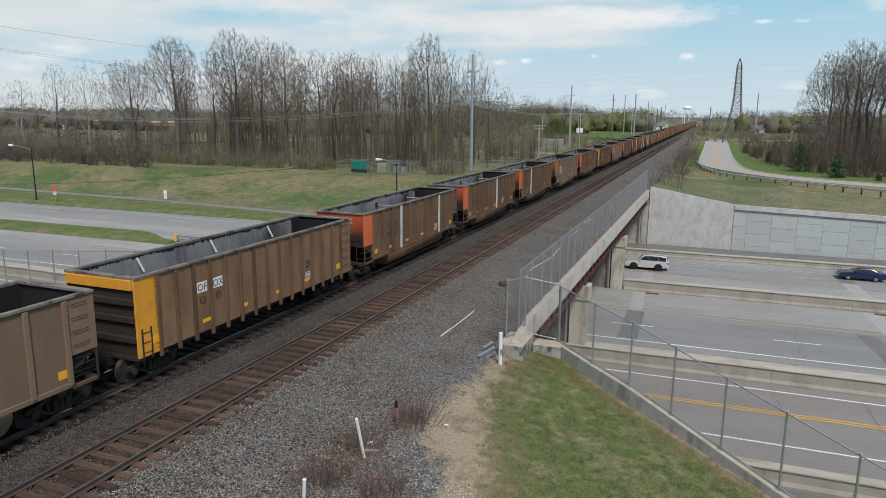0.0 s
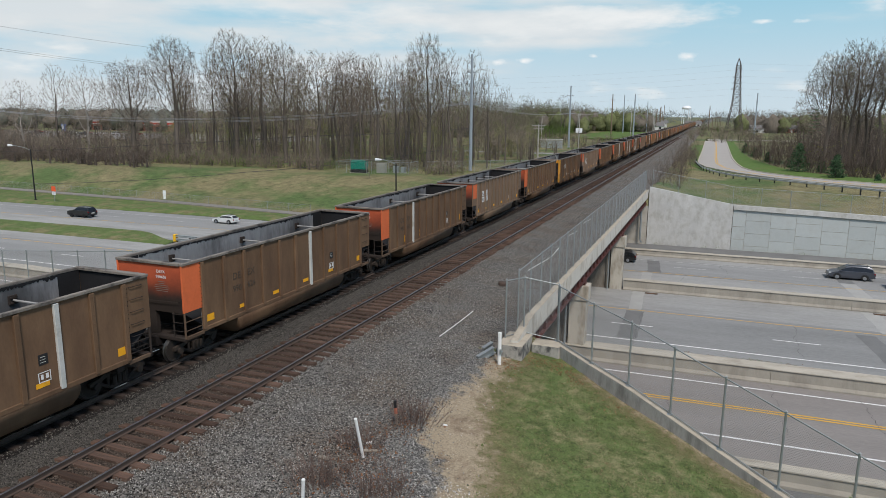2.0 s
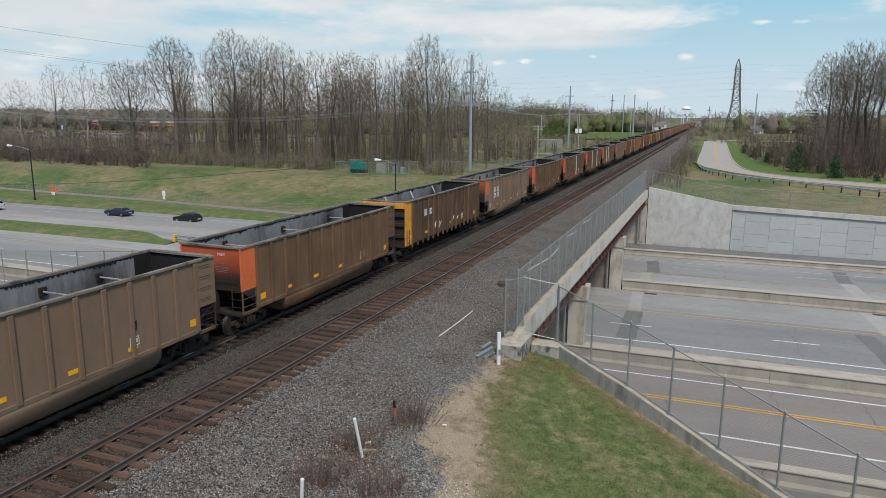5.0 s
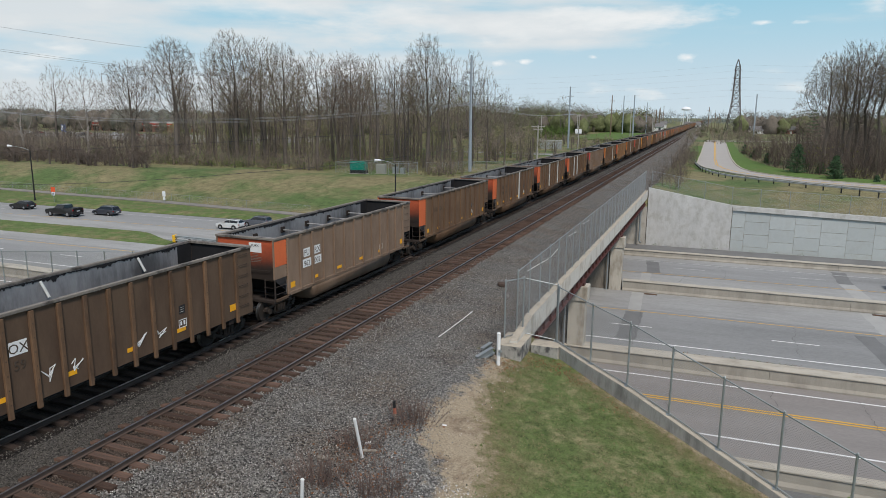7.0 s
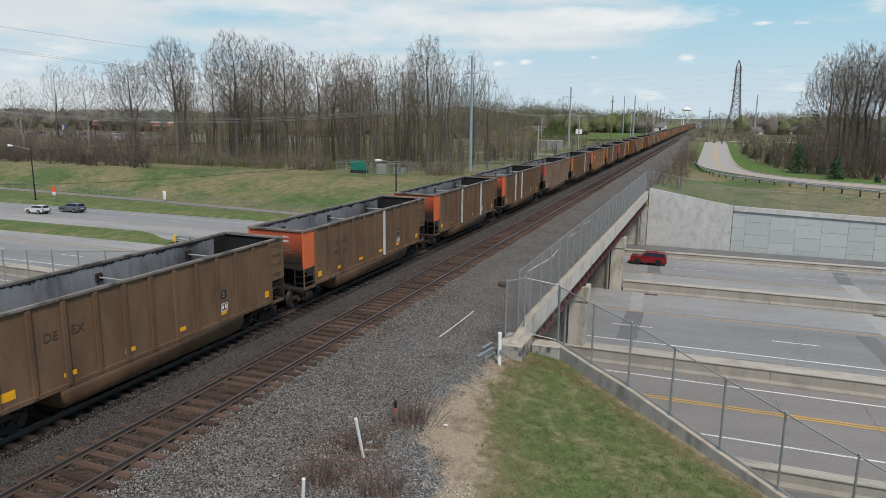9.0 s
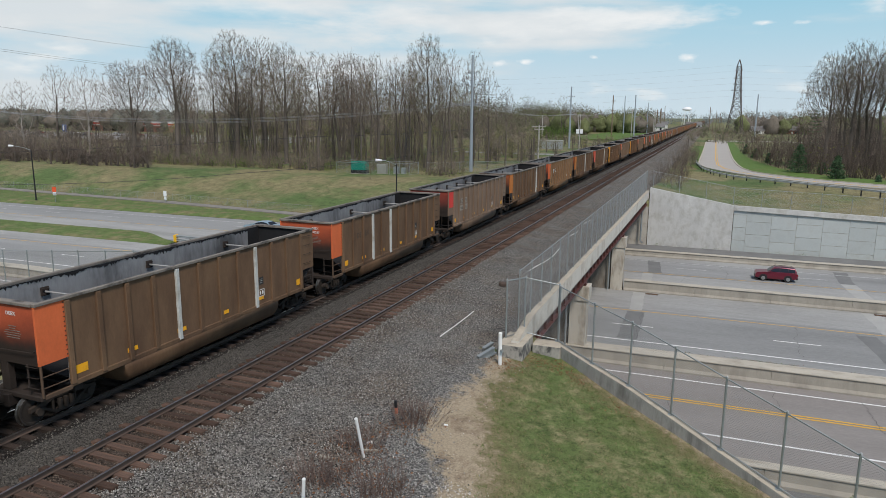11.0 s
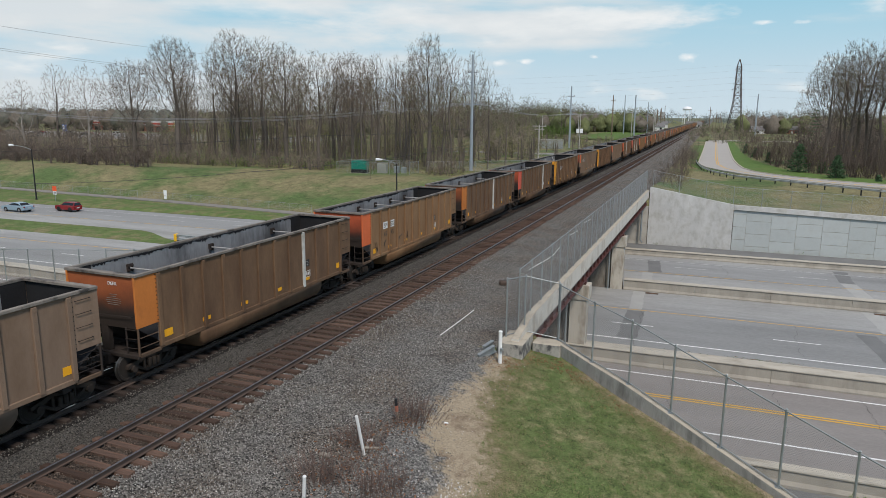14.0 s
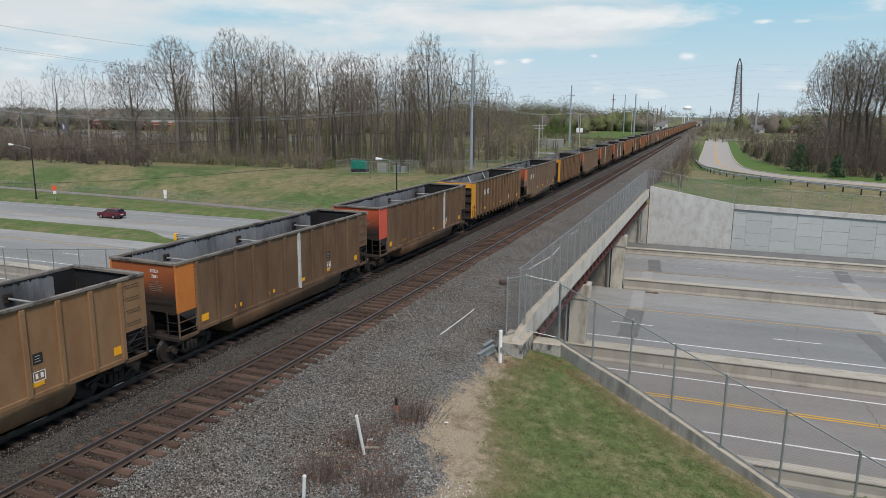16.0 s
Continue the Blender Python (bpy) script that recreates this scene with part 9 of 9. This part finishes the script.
# dry reddish twigs
M["red_twig"] = material("red_twig", (0.165, 0.118, 0.098), 0.95, vary=0.3, scale=2, fine=10, bump=0, island=0.8, spec=0.15)
M["dead_leaf"] = material("dead_leaf", (0.22, 0.11, 0.06), 0.95, vary=0.3, scale=2, fine=10, bump=0, island=0.8, spec=0.15)
for i, (x, y, n, h) in enumerate(((-8.28, 18.87, 90, 0.85), (-8.62, 18.73, 40, 0.6), (-9.1, 16.6, 70, 0.75), (-9.5, 16.8, 35, 0.5), (-9.22, 14.42, 90, 0.8), (-8.95, 14.85, 50, 0.6), (-7.3, 14.9, 80, 0.7), (-7.7, 14.4, 60, 0.65), (-8.4, 15.6, 35, 0.5))):
    rs = random.Random(200 + i)
    g = Geo()
    for _ in range(n):
        p = Vector((rs.gauss(0, 0.28), rs.gauss(0, 0.28), -0.05))
        d = bend(Vector((p.x * 0.9, p.y * 0.9, 1)), rs, 0.2)
        ln = h * rs.uniform(0.5, 1.1)
        q = p + d * ln * 0.6
        g.limb(p, q, 0.007, 0.005, 3)
        for _k in range(3):
            g.limb(q, q + bend(d, rs, 0.35) * ln * 0.45, 0.005, 0.003, 3)
    for _ in range(60):
        g.leaf(Vector((rs.gauss(0, 0.5), rs.gauss(0, 0.5), rs.uniform(0.0, 0.05))), rs.uniform(0.05, 0.12), rs, 1)
    ob = new("dry_shrub", g.mesh("dry_shrub", [M["red_twig"], M["dead_leaf"]]))
    ob.matrix_basis = pose(x, y, max(ballast_z(x), bank_z(x, y)) + 0.04 if x < -8.3 else bank_z(x, y) + 0.05)
    tagged(ob, "dry reddish twiggy shrub in the gravel", "shrub", "dry shrubs")
# fallen leaves against the wall and among the shrubs
rs = random.Random(61)
g = Geo()
for cx, cy, n, spread in ((-7.2, 25.3, 240, 0.45), (-6.4, 26.6, 170, 0.4), (-5.4, 26.6, 200, 0.4), (-4.4, 25.9, 120, 0.4), (-8.4, 18.2, 120, 0.45), (-8.6, 16.4, 150, 0.5), (-8.3, 15.2, 180, 0.6), (-7.6, 14.6, 140, 0.5), (-2.6, 24.3, 70, 0.5)):
    for _ in range(n):
        x, y = cx + rs.gauss(0, spread), cy + rs.gauss(0, spread)
        if y > edge_y(x) - 0.25:
            continue
        g.leaf(Vector((x, y, (max(ballast_z(x), bank_z(x, y)) if x < -8.3 else bank_z(x, y)) + 0.06 + rs.uniform(0, 0.03))), rs.uniform(0.03, 0.09), rs, 0)
tagged(new("leaf_litter", g.mesh("leaf_litter", [M["dead_leaf"]])), "fallen brown leaves on the bank", "leaf litter", kind="stuff")
# weeds in the joint behind the low wall
rs = random.Random(9)
g = Geo()
for _ in range(26):
    x = rs.choice((rs.uniform(-2, 6), rs.uniform(2.5, 4.5), rs.uniform(-30, 14)))
    for _k in range(22):
        p = Vector((x + rs.gauss(0, 0.18), 44.16 + TH * x + rs.gauss(0, 0.05), road_z(x) + rs.uniform(0.84, 1.0)))
        g.leaf(p, rs.uniform(0.03, 0.08), rs, rs.randint(0, 1))
for _ in range(40):
    x = rs.uniform(6.5, 16)
    for _k in range(30):
        g.leaf(Vector((x + rs.gauss(0, 0.2), 29.6 + TH * x + rs.gauss(0, 0.25), -6.38 + rs.uniform(0, 0.35))), rs.uniform(0.08, 0.16), rs, 0)
for _ in range(9):
    x = rs.uniform(-6, 40)
    for _k in range(12):
        g.leaf(Vector((x + rs.gauss(0, 0.2), 86.6 + TH * x + rs.gauss(0, 0.06), -6.3 + rs.uniform(0, 0.25))), rs.uniform(0.06, 0.13), rs, 0)
tagged(new("weeds", g.mesh("weeds", [M["leaf"], M["dead_leaf"]])), "small green weeds in concrete joints", "weeds", kind="stuff")

# ---- small things on the bank ----
M["pvc"] = material("pvc", (0.74, 0.74, 0.72), 0.45, vary=0.08, scale=4, fine=30, bump=0.02)
M["band_red"] = material("band_red", (0.36, 0.12, 0.075), 0.6, vary=0.15, scale=4, fine=30, bump=0)
M["board"] = material("board", (0.30, 0.27, 0.22), 0.9, vary=0.25, scale=3, fine=30, bump=0.2, stretch=(1, 6, 1))


def rod(name, a, b, r, mat, label, category, cap=True, group=""):
    bm = bmesh.new()
    tube(bm, a, b, r, n=12)
    if cap:
        d = (Vector(b) - Vector(a)).normalized()
        tube(bm, b, Vector(b) + d * 0.03, r * 1.18, r * 0.8, n=12)
    return solid(name, bm, M[mat], label, category, group)


rod("marker_post", (-8.75, 16.3, -0.75), (-8.80, 15.92, 0.76), 0.045, "pvc", "white plastic marker post leaning in the gravel", "marker post", group="marker posts")
rod("marker_post", (-9.0, 13.42, -0.8), (-8.85, 13.3, 0.27), 0.045, "pvc", "short white plastic marker post in the gravel", "marker post", group="marker posts")
rod("vent_pipe", (-7.36, 25.25, -0.9), (-7.37, 25.25, 0.66), 0.075, "pvc", "upright white plastic pipe beside the end block", "pipe")
bm = bmesh.new()
tube(bm, (-7.30, 25.2, -0.05), (-7.24, 25.1, -0.05), 0.06, n=10)
pipe_stub = solid("pipe_stub", bm, M["galv"], "small grey stub on the white pipe", "pipe stub")
bm = bmesh.new()
pipe(bm, [(-10.62, 26.95, -0.42), (-10.56, 28.5, -0.41), (-10.53, 29.9, -0.41), (-10.50, 31.15, -0.38)], 0.022, 8)
solid("loose_rod", bm, M["pvc"], "long white rod lying on the ballast", "rod", "loose rods")
for pts in ([(-10.28, 41.3, -0.42), (-10.16, 42.8, -0.42), (-9.9, 45.4, -0.42)], [(-9.87, 45.8, -0.42), (-9.95, 47.4, -0.42), (-10.05, 49.2, -0.42)], [(-10.4, 55.0, -0.42), (-10.2, 57.4, -0.42)], [(-10.5, 62.0, -0.42), (-10.3, 64.5, -0.42)]):
    bm = bmesh.new()
    pipe(bm, pts, 0.03, 8)
    solid("loose_rod", bm, M["pvc"], "white rod lying on the ballast by the fence", "rod", "loose rods")
mk = thing("cable_marker", "short dark post with a red and white band", "marker post", at=pose(-8.77, 18.58, -0.60, 3, -3, 0))
for nm, z0, z1, r, m in (("base", -0.2, 0.42, 0.045, "board"), ("red_band", 0.42, 0.62, 0.055, "band_red"), ("cap", 0.62, 0.86, 0.05, "black_paint")):
    bm = bmesh.new()
    tube(bm, (0, 0, z0), (0, 0, z1), r, n=10)
    part(nm, bm, M[m], mk)
for x, y, yaw, l, w, m, label in ((-8.70, 16.6, 35, 0.42, 0.09, "board", "weathered board scrap on the gravel"), (-9.7, 15.65, 10, 0.30, 0.12, "board", "weathered board scrap on the gravel"), (-8.95, 17.0, 70, 0.2, 0.07, "stone_white", "pale concrete chip on the gravel")):
    bm = bmesh.new()
    box(bm, -l / 2, l / 2, -w / 2, w / 2, 0, 0.06, 0.01)
    solid("board_scrap", bm, M[m], label, "scrap", "scraps on the gravel", at=pose(x, y, max(ballast_z(x), bank_z(x, y)) + 0.03, 0, 8, yaw))
for x, y, yaw, l, tilt in ((-8.05, 25.7, 60, 0.9, 14), (-8.25, 26.5, 75, 0.7, 6)):
    bm = bmesh.new()
    extrude(bm, [(-0.12, 0), (0.12, 0), (0.12, 0.04), (0.03, 0.05), (0.03, 0.2), (0.08, 0.22), (0.08, 0.27), (-0.08, 0.27), (-0.08, 0.22), (-0.03, 0.2), (-0.03, 0.05), (-0.12, 0.04)], -l / 2, l / 2)
    solid("beam_scrap", bm, M["galv"], "galvanised guard rail scrap lying beside the block", "scrap", "scrap metal", at=pose(x, y, -0.60, tilt, 0, yaw - 90))
bm = bmesh.new()
box(bm, -0.22, 0.22, -0.15, 0.15, 0, 0.28, 0.07)
solid("concrete_lump", bm, M["rail"], "dark concrete lump on the ballast", "rubble", at=pose(-10.75, 36.95, -0.49, 6, 8, 30))
bm = bmesh.new()
box(bm, -0.07, 0.07, -0.035, 0.035, 0, 0.02, 0.008)
for v in bm.verts:
    v.co.z += 0.03 * abs(v.co.x) * 4
solid("wrapper", bm, M["tank_white"], "crumpled pale wrapper on the bare earth", "litter", at=pose(-7.38, 19.3, bank_z(-7.38, 19.3) + 0.06, 4, 6, 30))
# drain grates in the shoulder
for x, v in ((-4.2, 62.15), (13.6, 62.15)):
    gt = thing("drain_grate", "rusty iron drain grate beside the barrier", "drain grate", "drain grates", at=pose(x, v + TH * x, road_z(x) + 0.006))
    bm = bmesh.new()
    for s in (-1, 1):
        box(bm, -0.55, 0.55, min(s * 0.16, s * 0.21), max(s * 0.16, s * 0.21), 0, 0.025)
    for s in (-1, 1):
        box(bm, min(s * 0.50, s * 0.55), max(s * 0.50, s * 0.55), -0.16, 0.16, 0, 0.025)
    box(bm, -0.5, 0.5, -0.16, 0.16, 0, 0.004)
    part("frame", bm, M["rail"], gt)
    for k in range(8):
        bm = bmesh.new()
        box(bm, -0.47 + k * 0.12, -0.38 + k * 0.12, -0.16, 0.16, 0.0045, 0.022)
        part("bar", bm, M["rib_rust_shade"], gt)

# ---- counted pieces of walls and track ----
tie_me, tie_shaded = [], []
for k in range(4):
    bm = bmesh.new()
    box(bm, -1.3, 1.3, -0.115, 0.115, -0.35, -0.168)
    for v in bm.verts:
        v.co += Vector((random.uniform(-0.05, 0.05), random.uniform(-0.012, 0.012), random.uniform(-0.008, 0.006)))
    tie_me.append(mesh_of("tie", bm, M["tie"]))
    # second copy of the tie in the painted under-train shade
    dusty = tie_me[-1].copy()
    dusty.materials[0] = M["tie_shade"]
    tie_shaded.append(dusty)
for tr, tx in ((track_near, NEAR_X), (track_train, TRAIN_X)):
    far_bm = bmesh.new()
    y = 4.0
    k = 0
    while y < 320:
        off = random.uniform(-0.05, 0.05)
        if y < 86:
            shared("tie", random.choice(tie_me if tr is track_near else tie_shaded), tr, pose(tx + off, y, random.uniform(-0.012, 0.006), 0, 0, random.uniform(-1.2, 1.2)))
        else:
            box(far_bm, tx - 1.3 + off, tx + 1.3 + off, y - 0.115, y + 0.115, -0.35, -0.168)
        y += 0.56
        k += 1
    tagged(part("far_ties", far_bm, M["tie"] if tr is track_near else M["tie_shade"], tr), kind="stuff")
for x0, x1, z0, z1 in PANELS:
    bm = bmesh.new()
    box(bm, x0, x1, -0.02, 0.14, z0, z1, 0.008)
    for v in bm.verts:
        v.co.y += 86.99 + TH * v.co.x
    part("panel", bm, M["panel_grey"], wall_panels)

# ---- what moves ----
# couplings are drawn out a little in the middle of the train
SLACK = {11: 0.15, 12: 0.35, 13: 0.5, 14: 0.35, 15: 0.15}


def motions():
    for k, car in TRAIN:
        y0 = FIRST + PITCH * k + SLACK.get(k, 0.0)
        walk(car, [(t, pose(TRAIN_X, y0 - SPEED * t, 0)) for t in (0.0, 4.0, 8.0, 12.0, 16.0)])
    for ob, lane, rows in TRAFFIC:
        walk(ob, [(t, pose(x, lane + TH * x, road_z(x) + 0.006, 0, 0, 181.085)) for t, x in rows])


motions()
